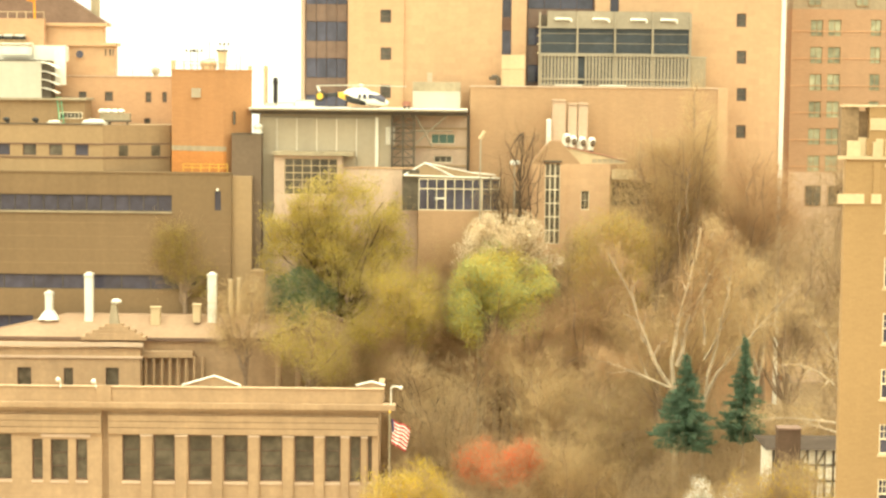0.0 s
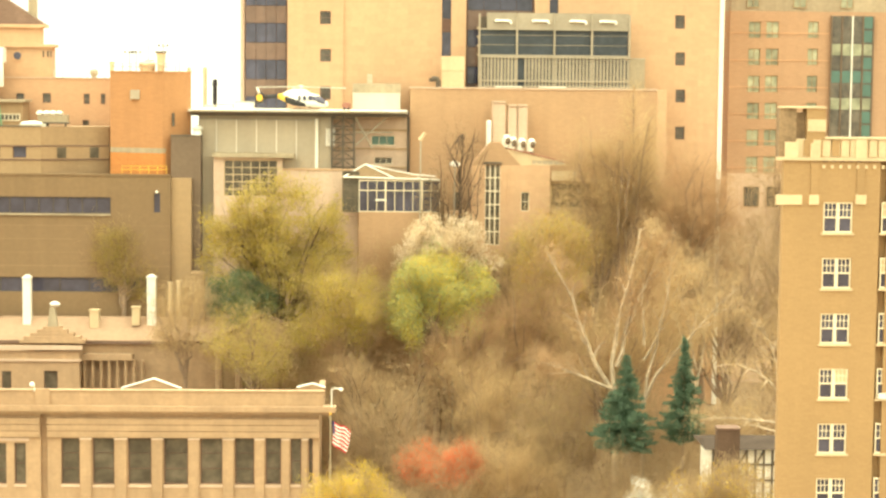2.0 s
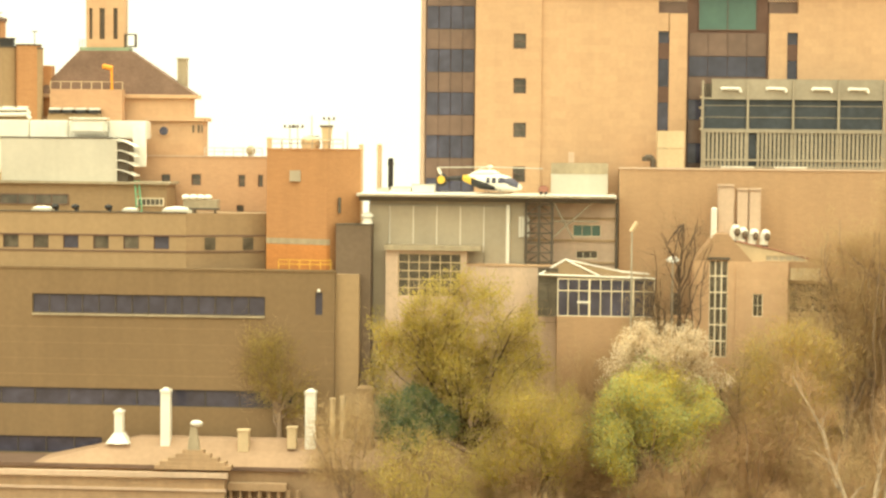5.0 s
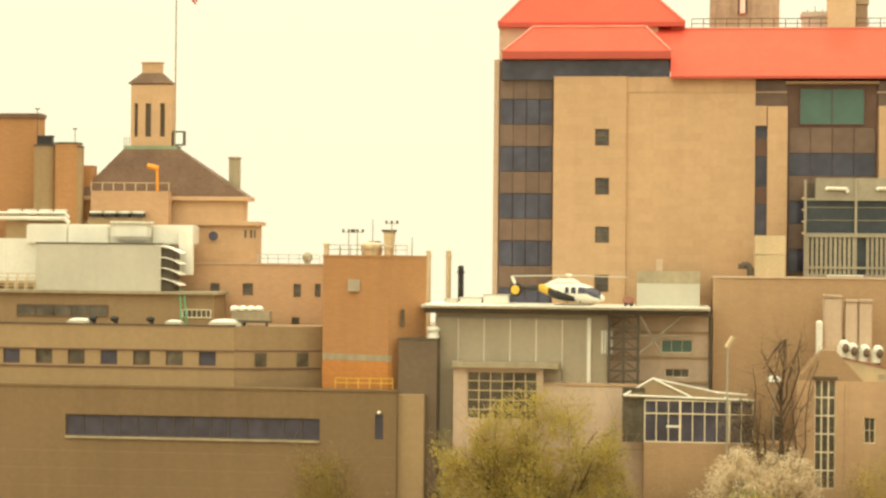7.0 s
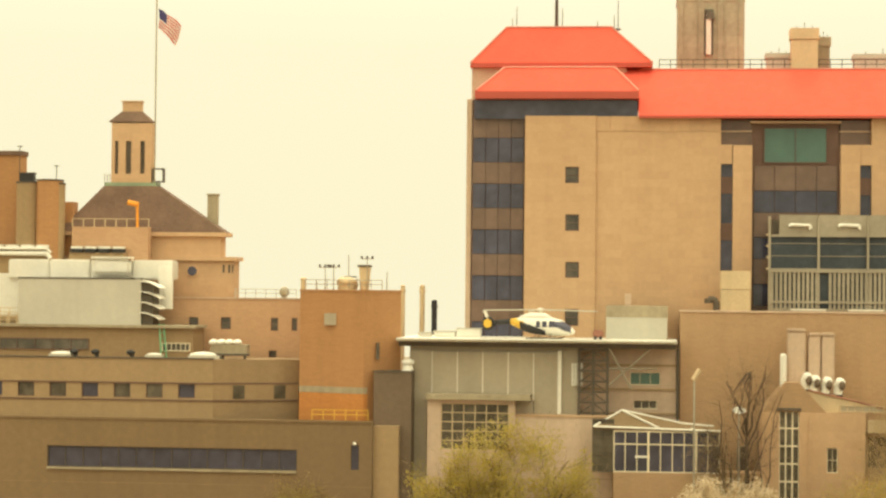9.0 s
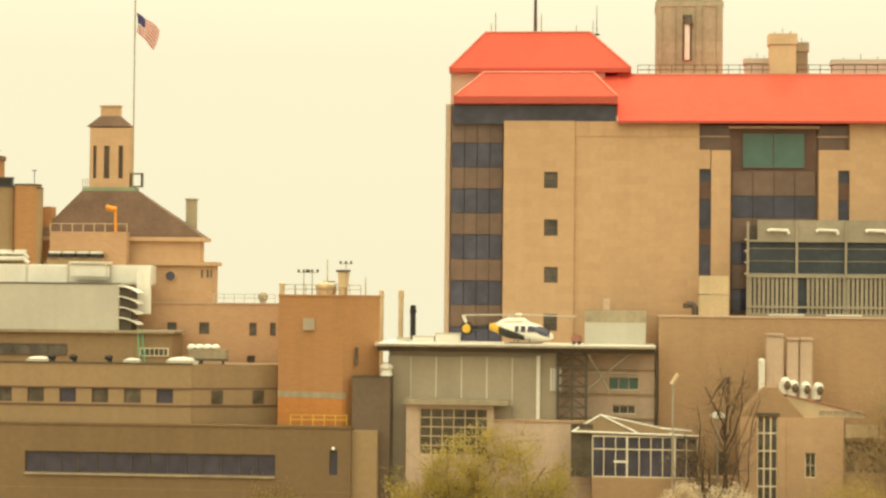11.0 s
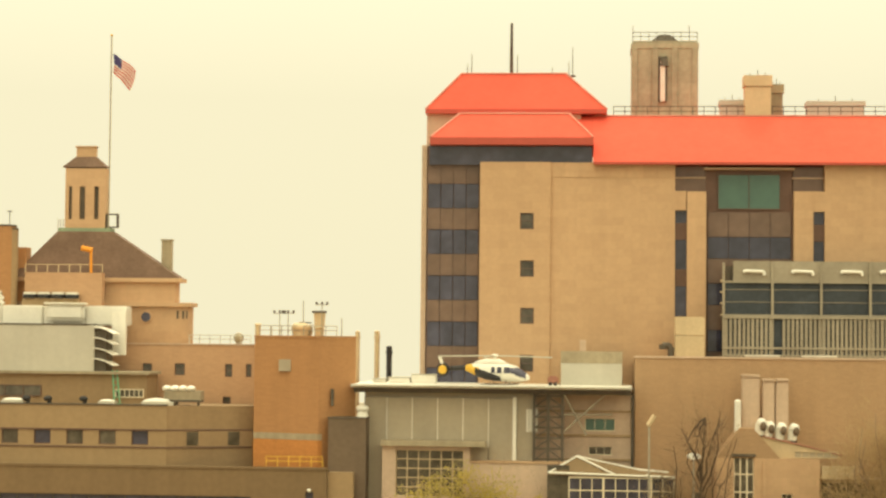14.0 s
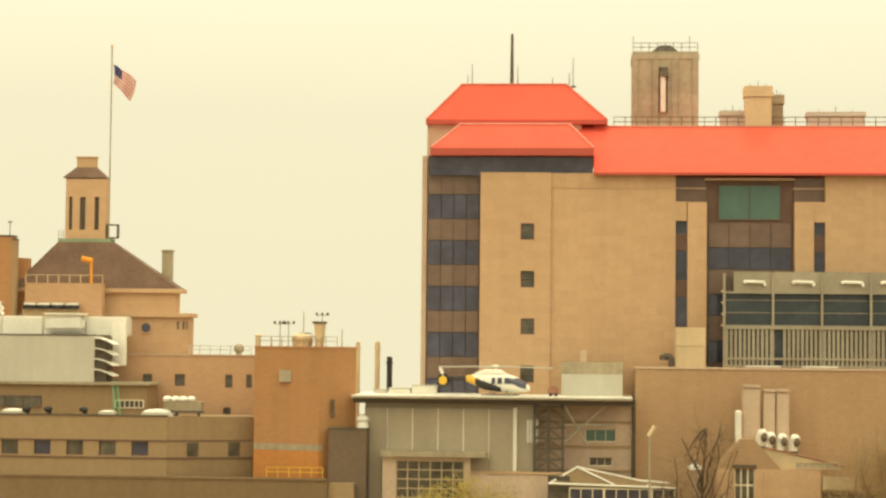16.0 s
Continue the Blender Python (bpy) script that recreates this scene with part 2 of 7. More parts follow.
def cyl(name, parent, material, x, y, z0, z1, r0, r1=None, seg=14, label=""):
    bm = bmesh.new()
    bmesh.ops.create_cone(bm, cap_ends=True, segments=seg, radius1=r0, radius2=r0 if r1 is None else r1, depth=z1 - z0,
                          matrix=Matrix.Translation((x, y, (z0 + z1) / 2)))
    return part(name, bm, material, parent, label)


def pipe(name, parent, material, pts, r, seg=8, label=""):
    bm = bmesh.new()
    for a, b in zip(pts, pts[1:]):
        a, b = Vector(a), Vector(b)
        m = Matrix.Translation((a + b) / 2) @ (b - a).to_track_quat("Z", "Y").to_matrix().to_4x4()
        bmesh.ops.create_cone(bm, cap_ends=True, segments=seg, radius1=r, radius2=r, depth=(b - a).length + r * 0.6, matrix=m)
    return part(name, bm, material, parent, label)


def ball(name, parent, material, c, r, scale=(1, 1, 1), label=""):
    bm = bmesh.new()
    bmesh.ops.create_uvsphere(bm, u_segments=16, v_segments=10, radius=r, matrix=Matrix.Translation(c) @ Matrix.Diagonal((*scale, 1)))
    return part(name, bm, material, parent, label, smooth=True)


def holed_wall(name, parent, material, r, y0, y1, holes, reveal=0.35, label=""):
    """A wall facing -y with openings that are closed behind the reveal."""
    x0, x1, z0, z1 = r
    xs = sorted({x0, x1, *[q for h in holes for q in h[:2] if x0 < q < x1]})
    zs = sorted({z0, z1, *[q for h in holes for q in h[2:] if z0 < q < z1]})
    bm = bmesh.new()

    def quad(*p):
        bm.faces.new([bm.verts.new(q) for q in p])
    for a, b in zip(xs, xs[1:]):
        for c, d in zip(zs, zs[1:]):
            mx, mz = (a + b) / 2, (c + d) / 2
            if not any(h[0] < mx < h[1] and h[2] < mz < h[3] for h in holes):
                quad((a, y0, c), (b, y0, c), (b, y0, d), (a, y0, d))
    for a, b, c, d in holes:
        e = y0 + reveal
        quad((a, y0, c), (a, y0, d), (a, e, d), (a, e, c))
        quad((b, y0, c), (b, e, c), (b, e, d), (b, y0, d))
        quad((a, y0, d), (b, y0, d), (b, e, d), (a, e, d))
        quad((a, y0, c), (a, e, c), (b, e, c), (b, y0, c))
        quad((a, e, c), (a, e, d), (b, e, d), (b, e, c))
    quad((x0, y0, z0), (x0, y0, z1), (x0, y1, z1), (x0, y1, z0))
    quad((x1, y0, z0), (x1, y1, z0), (x1, y1, z1), (x1, y0, z1))
    quad((x0, y0, z1), (x1, y0, z1), (x1, y1, z1), (x0, y1, z1))
    quad((x0, y1, z0), (x0, y1, z1), (x1, y1, z1), (x1, y1, z0))
    bmesh.ops.remove_doubles(bm, verts=bm.verts, dist=0.001)
    return part(name, bm, material, parent, label)


def window(parent, r, y, frame_mat, pane_mat, nx=1, nz=1, w=0.08, label="", bar=0.05, deep=0.12):
    """A window of frame, bars and pane, its face at y."""
    x0, x1, z0, z1 = r
    items = [((x0, x0 + w, z0, z1), y, y + deep), ((x1 - w, x1, z0, z1), y, y + deep),
             ((x0 + w, x1 - w, z0, z0 + w), y, y + deep), ((x0 + w, x1 - w, z1 - w, z1), y, y + deep)]
    fr = boxes("window", parent, frame_mat, items, label)
    for i in range(1, nx):
        x = x0 + (x1 - x0) * i / nx
        box("mullion", fr, frame_mat, (x - bar / 2, x + bar / 2, z0 + w, z1 - w), y + 0.01, y + deep - 0.03)
    for i in range(1, nz):
        z = z0 + (z1 - z0) * i / nz
        box("transom", fr, frame_mat, (x0 + w, x1 - w, z - bar / 2, z + bar / 2), y + 0.015, y + deep - 0.035)
    box("pane", fr, pane_mat, (x0 + w, x1 - w, z0 + w, z1 - w), y + deep - 0.03, y + deep - 0.01)
    return fr


def railing(name, x0, x1, y, z0, h, step, material, label, group=""):
    t = thing(name, ((x0 + x1) / 2, y, z0), label, "railing", group)
    n = max(2, int((x1 - x0) / step))
    for i in range(n + 1):
        x = x0 + (x1 - x0) * i / n
        box("post", t, material, (x - 0.035, x + 0.035, z0, z0 + h), y - 0.035, y + 0.035)
    for q in (0.55, 1.0):
        box("rail", t, material, (x0, x1, z0 + h * q - 0.035, z0 + h * q + 0.035), y - 0.03, y + 0.03)
    return t


# ---- ground ----
def ground_z(x, y):
    pts = ((-100, -4), (150, 0), (190, 4), (215, 12), (226, 18), (240, 20), (272, 20), (340, -40), (900, -60), (4000, -70))
    for (a, za), (b, zb) in zip(pts, pts[1:]):
        if y <= b:
            return za + (zb - za) * max(0, (y - a) / (b - a))
    return -70.0


gv, gf = [], []
gx = [-4000, -600, -200] + [-120 + 8 * i for i in range(31)] + [200, 600, 4000]
gy = [-1500, -300, 0, 80, 140] + [150 + 5 * i for i in range(25)] + [280, 300, 340, 500, 900, 4000]
for y in gy:
    for x in gx:
        gv.append((x, y, ground_z(x, y) + 0.5 * noise.noise((x * 0.07, y * 0.07, 0))))
for j in range(len(gy) - 1):
    for i in range(len(gx) - 1):
        a = j * len(gx) + i
        gf.append((a, a + 1, a + len(gx) + 1, a + len(gx)))
ground = raw("ground", gv, gf, EARTH)
tagged(ground, "brown leaf-littered wooded hillside ground", "ground", "", "structure")

# ---- hospital tower ----
tower = thing("hospital_tower", (10, 245, 20), "tall limestone-clad hospital tower with red metal roofs", "building")
TY = 240.0
wins = [(-7.65, -6.35, 70.57, 72.14), (-7.61, -6.31, 66.02, 67.59), (-7.57, -6.27, 61.54, 63.05), (-7.59, -6.29, 56.96, 58.57)]
pier = (-11.52, -4.76, 47.69, 77.02)
holed_wall("wall", tower, STONE, (pier[0], pier[1], 20.0, pier[3]), TY - 0.25, TY + 6, wins)
for w in wins:
    window(tower, w, TY - 0.1, BRONZE, GLASS_G, 1, 2)
pan = (-4.76, 7.08, 47.83, 76.94)
box("wall", tower, STONE, (pan[0], pan[1], 20.0, pan[3]), TY, TY + 6)
cop = (-4.87, 7.01, 75.58, 76.94)
for i in range(8):
    cw = (cop[1] - cop[0]) / 8
    box("stone", tower, STONE, (cop[0] + cw * i + 0.03, cop[0] + cw * (i + 1) - 0.03, cop[2], cop[3] + 0.05), TY - 0.06, TY - 0.002)
# glazed corner, bands of dark and bronze glass
cor = (-16.72, -11.59, 47.53, 78.69)
box("corner_core", tower, BRONZE, (cor[0], cor[1] + 0.3, 20.0, cor[3]), TY + 1.2, TY + 22)
zt = (-16.83, -11.69, 72.55, 74.96)
fl = 4.43
for k in range(-1, 9):
    z1 = zt[3] - fl * k
    for i in range(4):
        bw = (cor[1] - cor[0] - 0.2) / 4
        xa = cor[0] + 0.1 + bw * i
        if z1 < cor[3] + 0.5:
            box("window_band", tower, GLASS, (xa + 0.04, xa + bw - 0.04, z1 - 2.3, z1), TY + 1.0, TY + 1.195)
        box("spandrel", tower, GLASS_B, (xa + 0.02, xa + bw - 0.02, z1 - fl + 0.05, z1 - 2.35), TY + 0.95, TY + 1.195)
edge = (-17.29, -16.80, 56.15, 78.78)
box("corner_post", tower, STONE_L, (edge[0], edge[1], 20.0, edge[3]), TY + 1.5, TY + 22)
# right half with slots, recess and far panel
for q in ((7.10, 8.21, 47.93, 72.48), (20.08, 21.19, 48.13, 72.38)):
    box("slot_window", tower, GLASS, (q[0], q[1], 30.0, q[3]), TY + 0.5, TY + 0.7)
    for k in range(9):
        z = q[3] - 1.2 - k * fl
        box("spandrel", tower, BRONZE, (q[0] + 0.02, q[1] - 0.02, z - 1.6, z), TY + 0.42, TY + 0.498)
for q in ((7.02, 8.14, 72.48, 74.31), (20.04, 21.15, 72.38, 74.31)):
    box("lintel", tower, STONE, q, TY + 0.002, TY + 6)
for q in ((8.21, 10.02, 47.95, 74.26), (18.28, 20.08, 48.10, 74.30)):
    box("pilaster", tower, STONE, (q[0], q[1], 20.0, q[3]), TY - 0.1, TY + 6)
for q in ((7.06, 10.00, 74.26, 76.79), (18.19, 21.15, 74.25, 76.72)):
    box("attic_panel", tower, GLASS_B, q, TY + 1.0, TY + 6)
    box("rail", tower, STONE_L, (q[0], q[1], q[2] + 1.3, q[2] + 1.45), TY + 0.8, TY + 0.95)
rec = (10.01, 18.28, 48.03, 76.49)
box("recess_wall", tower, BRONZE, (rec[0], rec[1], 20.0, rec[3]), TY + 1.0, TY + 6)
hd = (9.84, 18.34, 76.38, 76.59)
box("head_flashing", tower, STONE_L, hd, TY + 0.2, TY + 1.2)
tl = (11.13, 17.08, 72.62, 76.00)
window(tower, tl, TY + 0.8, BRONZE, GLASS_T, 2, 1, label="large teal picture window")
for k in range(8):
    z = tl[2] - 0.3 - k * fl
    for i in range(4):
        bw = (rec[1] - rec[0] - 0.4) / 4
        xa = rec[0] + 0.2 + bw * i
        box("spandrel", tower, GLASS_B, (xa + 0.03, xa + bw - 0.03, z - 2.3, z), TY + 0.85, TY + 0.998)
        box("window_band", tower, GLASS, (xa + 0.03, xa + bw - 0.03, z - fl + 0.05, z - 2.35), TY + 0.9, TY + 0.998)
far_r = (21.53, 40.82, 27.96, 82.57)
wr = [(35.37, 36.53, 65.93, 67.55), (35.47, 36.63, 61.51, 63.08), (35.57, 36.74, 57.02, 58.59), (35.61, 36.77, 52.51, 54.09)]
topz = pan[3]
up = [(wr[0][0], wr[0][1], wr[0][2] + fl * k, wr[0][3] + fl * k) for k in (1, 2)]
lft = (21.15, 22.62, 74.79, 76.83)
holed_wall("wall", tower, STONE, (lft[0], far_r[1], 20.0, topz), TY, TY + 6, wr + up)
for w in wr + up:
    window(tower, w, TY + 0.15, BRONZE, GLASS_G, 1, 2)
es = (40.77, 41.31, 45.36, 75.96)
box("corner_post", tower, WHITE, (es[0], es[1], 20.0, topz), TY - 0.15, TY + 6, "bright white corner strip")
box("wall", tower, STONE, (pier[0], far_r[1] - 0.2, 20.0, topz - 0.3), TY + 6.002, TY + 24)
# roofs
el = (-16.27, -0.74, 78.61, 79.31)
ev = (-0.74, 26.20, 77.02, 81.33)
rt = (-0.79, 27.30, 82.01, 82.23)
RX1 = es[1] + 0.6
bm = bmesh.new()
pts = [(el[1], TY - 0.8, ev[2]), (RX1, TY - 0.8, ev[2]), (RX1, TY + 7, rt[3]), (el[1], TY + 7, rt[3]),
       (RX1, TY + 24, rt[3]), (el[1], TY + 24, rt[3]), (RX1, TY + 24, ev[2]), (el[1], TY + 24, ev[2])]
v = [bm.verts.new(p) for p in pts]
for f in ((0, 1, 2, 3), (3, 2, 4, 5), (1, 6, 4, 2), (0, 3, 5, 7), (0, 7, 6, 1), (5, 4, 6, 7)):
    bm.faces.new([v[i] for i in f])
part("roof", bm, RED, tower)
bm = bmesh.new()
slope = (rt[3] - ev[2]) / 7.8
cut = [(TY + 2.4, ev[2] + 3.2 * slope), (TY + 7, rt[3]), (TY + 12, rt[3]), (TY + 12, ev[2] + 3.2 * slope)]
sa, sb = [[bm.verts.new((x, y, z)) for y, z in cut] for x in (-5.5, el[1] - 0.002)]
bm.faces.new(sa)
bm.faces.new(sb[::-1])
for i in range(4):
    bm.faces.new((sa[i], sa[(i + 1) % 4], sb[(i + 1) % 4], sb[i]))
part("roof", bm, RED, tower)
box("fascia", tower, REDDARK, (el[1] + 0.06, RX1, ev[2] - 0.25, ev[2] - 0.01), TY - 0.85, TY - 0.3)
lt = (-13.76, -3.07, 81.77, 81.99)
frustum("roof", tower, RED, (el[0], el[1], TY - 1.0, TY + 12), (lt[0], lt[1], TY + 3, TY + 10), el[3], lt[3])
box("fascia", tower, REDDARK, (el[0] - 0.05, el[1] + 0.05, el[2], el[3] - 0.01), TY - 1.05, TY + 12.05)
cl = (-16.46, -0.84, 76.97, 78.71)
box("clerestory", tower, GLASS, (cl[0], cl[1], cl[2] - 0.2, cl[3]), TY + 0.25, TY + 11)
eu = (-17.36, 0.55, 82.39, 82.84)
ut = (-14.13, -3.55, 86.63, 86.86)
frustum("roof", tower, RED, (eu[0], eu[1], TY + 6, TY + 24), (ut[0], ut[1], TY + 10, TY + 20), eu[3], ut[3])
box("fascia", tower, REDDARK, (eu[0] - 0.05, eu[1] + 0.05, eu[2], eu[3] - 0.01), TY + 5.95, TY + 24.05)
uw = (-17.28, -1.99, 78.51, 82.39)
box("wall", tower, STONE_L, uw, TY + 6.5, TY + 23)

hips = (((el[0], TY - 1.0, el[3]), (lt[0], TY + 3, lt[3]), (lt[1], TY + 3, lt[3]), (el[1], TY - 1.0, el[3])),
        ((eu[0], TY + 6, eu[3]), (ut[0], TY + 10, ut[3]), (ut[1], TY + 10, ut[3]), (eu[1], TY + 6, eu[3])),
        ((el[1], TY + 7, rt[3]), (RX1, TY + 7, rt[3])))
for line in hips:
    for a, b in zip(line, line[1:]):
        pipe("flashing", tower, FLASH, [Vector(a) + Vector((0, -0.03, 0.04)), Vector(b) + Vector((0, -0.03, 0.04))], 0.1, 6)

# rooftop plant of the tower
RZ = rt[3]
stk = (3.16, 10.08, 83.36, 91.43)
st = thing("rooftop_stack", (stk[0] + 3, 260, RZ), "square grey concrete exhaust stack on a hospital roof", "stack")
box("shaft", st, STACK, (stk[0], stk[1], RZ, stk[3] - 0.8), 258, 263.5)
box("head", st, STACK, (stk[0] - 0.08, stk[1] + 0.08, stk[3] - 0.798, stk[3] - 0.3), 257.92, 263.58)
box("head_slab", st, STACK, (stk[0] + 0.05, stk[1] - 0.05, stk[3] - 0.298, stk[3]), 258.05, 263.45)
for xa in (stk[0], stk[0] + 2.15, stk[1] - 2.75, stk[1] - 0.6):
    box("rib", st, STACK, (xa, xa + 0.6, RZ, stk[3] - 0.8), 257.85, 257.998)
cyl("hood", st, STEEL, (stk[0] + stk[1]) / 2 - 0.1, 257.8, 88.7, 89.5, 0.5, 0.34, 12)
box("ledge", st, STACK, (stk[0] - 1.9, stk[1] + 0.4, RZ, RZ + 0.7), 257.2, 258.5)
sl = (5.92, 6.86, 85.02, 89.76)
box("slot", st, STEEL, sl, 257.9, 257.98)
cyl("flue", st, WHITE, (sl[0] + sl[1]) / 2, 257.75, sl[2], sl[3] - 0.6, 0.28)
frustum("cap", st, STEEL, (stk[0] + 2, stk[1] - 2, 258.5, 263), (stk[0] + 2.9, stk[1] - 2.9, 259, 262), stk[3], stk[3] + 0.8)
for z in (0.45, 0.9):
    box("rail", st, STEEL, (stk[0] + 0.1, stk[1] - 0.1, stk[3] + z - 0.03, stk[3] + z + 0.03), 258.05, 258.11)
for i in range(9):
    x = stk[0] + 0.1 + (stk[1] - stk[0] - 0.2) * i / 8
    box("post", st, STEEL, (x - 0.03, x + 0.03, stk[3], stk[3] + (1.6 if i in (0, 7) else 0.9)), 258.05, 258.11)
for q, nm, mt, lb in (((14.16, 16.71, 82.24, 86.34), "roof_vent", CREAM, "tall cream box vent on a red roof ridge"),
                      ((11.90, 14.31, 82.46, 84.16), "air_handler", LIGHTGREY, "low pale air handling box on a roof"),
                      ((16.89, 18.06, 82.46, 85.75), "roof_vent", CONCRETE, "narrow pale box vent on a roof"),
                      ((20.52, 26.08, 82.47, 84.05), "air_handler", LIGHTGREY, "long low grey air handler on a roof")):
    y = 247.2 if nm == "roof_vent" and mt is CREAM else 249.5
    t = thing(nm, ((q[0] + q[1]) / 2, y, RZ), lb, "rooftop unit")
    h = q[3] - RZ
    box("body", t, mt, (q[0], q[1], RZ - 0.4, RZ + h * 0.72), y, y + 2.2)
    box("cap", t, mt, (q[0] - 0.12, q[1] + 0.12, RZ + h * 0.74, q[3]), y - 0.12, y + 2.3)
    box("band", t, CONCRETE, (q[0] + 0.05, q[1] - 0.05, RZ + h * 0.72, RZ + h * 0.74), y + 0.05, y + 2.15)
    for i in range(3):
        x = q[0] + (q[1] - q[0]) * (0.2 + 0.3 * i)
        box("antenna", t, STEEL, (x - 0.03, x + 0.03, q[3], q[3] + 0.3 + 0.3 * (i % 2)), y + 0.5, y + 0.56)
rr = (1.23, 27.30, 82.24, 83.25)
railing("roof_railing", rr[0], RX1 - 0.5, 247.6, RZ, 1.05, 1.1, STEEL, "dark steel guard rail along the roof ridge")
for i, (px, h) in enumerate(((-9.16, 92.05), (-13.22, 88.93), (-8.56, 88.81), (-4.99, 87.50), (-2.92, 89.59), (-13.66, 87.79), (-3.30, 88.06))):
    t = thing("antenna_mast", (px, 252, ut[3]), "thin steel antenna mast on a red roof", "antenna", "antennas on the tower roof")
    cyl("mast", t, STEEL, px, 252, ut[3] - 0.1, h + 0.3, 0.2 if i == 0 else 0.05, 0.13 if i == 0 else 0.03, 8)
    box("bracket", t, STEEL, (px - 0.3, px + 0.3, ut[3] - 0.02, ut[3] + 0.12), 251.8, 252.2)
bx, bz = -12.17, 86.82
t = thing("roof_beacon", (bx, 252, ut[3]), "small black beacon on a red roof", "beacon")
cyl("base", t, BLACK, bx, 252, ut[3] - 0.05, ut[3] + 0.3, 0.25)
cyl("lamp", t, BLACK, bx, 252, ut[3] + 0.3, bz + 0.2, 0.18)

# ---- annex with the chiller ----
an = (3.25, 33.67, 28.64, 58.46)
annex = thing("brick_annex", (an[0] + 10, 236, 20), "broad windowless rosy brick hospital annex", "building")
box("wall", annex, ANNEX, (an[0], an[1] - 1.2, 18.0, an[3]), 234, 239.6)
box("coping", annex, STONE_L, (an[0] - 0.1, an[1] - 1.2, an[3], an[3] + 0.18), 233.9, 234.5)
box("corner_pier", annex, STONE, (an[1] - 1.198, an[1], 18.0, an[3] + 0.1), 233.9, 239.5)
CZ = an[3]
ch = (11.45, 29.36, 58.46, 67.27)
chill = thing("cooling_tower", ((ch[0] + ch[1]) / 2, 237, CZ), "steel-framed rooftop cooling tower with slatted screen", "cooling tower")
box("core", chill, STEEL, (ch[0] + 0.3, ch[1] - 0.3, CZ, ch[3] - 0.2), 237.0, 239.4)
lp = (11.40, 29.29, 65.54, 67.27)
mid = (11.43, 29.33, 62.68, 65.54)
for i in range(4):
    w4 = (ch[1] - ch[0]) / 4
    xa = ch[0] + w4 * i
    box("top_panel", chill, PLANT, (xa + (0.9 if i == 0 else 0.04), xa + w4 - 0.04, lp[2], lp[3] + 0.25), 236.2, 236.98)
    box("intake_pane", chill, INTAKE, (xa + 0.12, xa + w4 - 0.12, mid[2] - 0.1, mid[3] - 0.05), 236.5, 236.9)
    for z in (0.36, 0.76):
        box("intake_bar", chill, PLANT, (xa + 0.12, xa + w4 - 0.12, mid[2] + 2.9 * z - 0.03, mid[2] + 2.9 * z + 0.03), 236.44, 236.498)
    px = xa + w4 * (0.62 if i < 3 else 0.42)
    pipe("white_pipe", chill, WHITE, [(px - 0.95, 236.0, lp[2] + 0.95), (px - 0.8, 236.0, lp[2] + 1.05), (px + 0.85, 236.0, lp[2] + 1.0), (px + 0.95, 236.0, lp[2] + 0.7)], 0.15)
for i in range(5):
    x = ch[0] + (ch[1] - ch[0]) * i / 4
    box("column", chill, PLANT, (x - 0.11, x + 0.11, CZ, lp[3] + 0.1), 236.0, 236.25)
for z in (mid[2] - 0.2, mid[3] + 0.05):
    box("beam", chill, PLANT, (ch[0], ch[1], z - 0.1, z + 0.1), 236.05, 236.2)
sc = (11.48, 29.41, 58.46, 62.30)
box("screen_backing", chill, INTAKE, (sc[0], sc[1], CZ, sc[3] - 0.3), 236.3, 236.48)
for i in range(44):
    x = sc[0] + (sc[1] - sc[0]) * (i + 0.5) / 44
    if i in (11, 12):
        continue
    box("slat", chill, PLANT, (x - 0.13, x + 0.13, CZ + 0.3, sc[3]), 235.9, 236.0)
for z in (sc[3], CZ + 1.0, CZ + 0.3):
    box("rail", chill, PLANT, (sc[0], sc[1], z - 0.1, z + 0.1), 235.8, 235.898)
for i in range(4):
    box("bracket", chill, CREAM, (ch[0] - 0.3, ch[0] - 0.12, CZ + 4.0 + i * 1.05, CZ + 4.15 + i * 1.05), 236.0, 236.3)
sd = (29.41, 31.29, 58.56, 62.17)
t = thing("screen_wall", (sd[0] + 1, 236, CZ), "grey metal plant screen beside a cooling tower", "screen")
box("panel", t, CONCRETE, (sd[0] + 0.1, sd[1], CZ, sd[3]), 236.3, 239.3)
box("cap", t, GREYSTEEL, (sd[0] + 0.05, sd[1] + 0.05, sd[3], sd[3] + 0.1), 236.25, 239.35)
bxr = (6.95, 9.69, 58.35, 62.28)
t = thing("riser_box", (bxr[0] + 1, 236, CZ), "cream sheet metal riser box on a roof", "rooftop unit")
box("upper_panel", t, CREAM, (bxr[0], bxr[1], CZ + 2.1, bxr[3]), 235.2, 237.2, bevel=0.04)
box("lower_panel", t, CREAM, (bxr[0] + 0.02, bxr[1] - 0.02, CZ, CZ + 2.07), 235.22, 237.2)
g1, g2 = (6.23, 59.26)
t = thing("gooseneck_vent", (g1, 235.5, CZ), "dark curved gooseneck vent pipe on a roof", "vent")
pipe("pipe", t, STEEL, [(g1 + 0.35, 235.5, CZ), (g1 + 0.35, 235.5, g2), (g1 + 0.15, 235.5, g2 + 0.35), (g1 - 0.35, 235.5, g2 + 0.35)], 0.3, 12)
cyl("mouth", t, STEEL, g1 - 0.42, 235.5, g2 + 0.0, g2 + 0.45, 0.33)
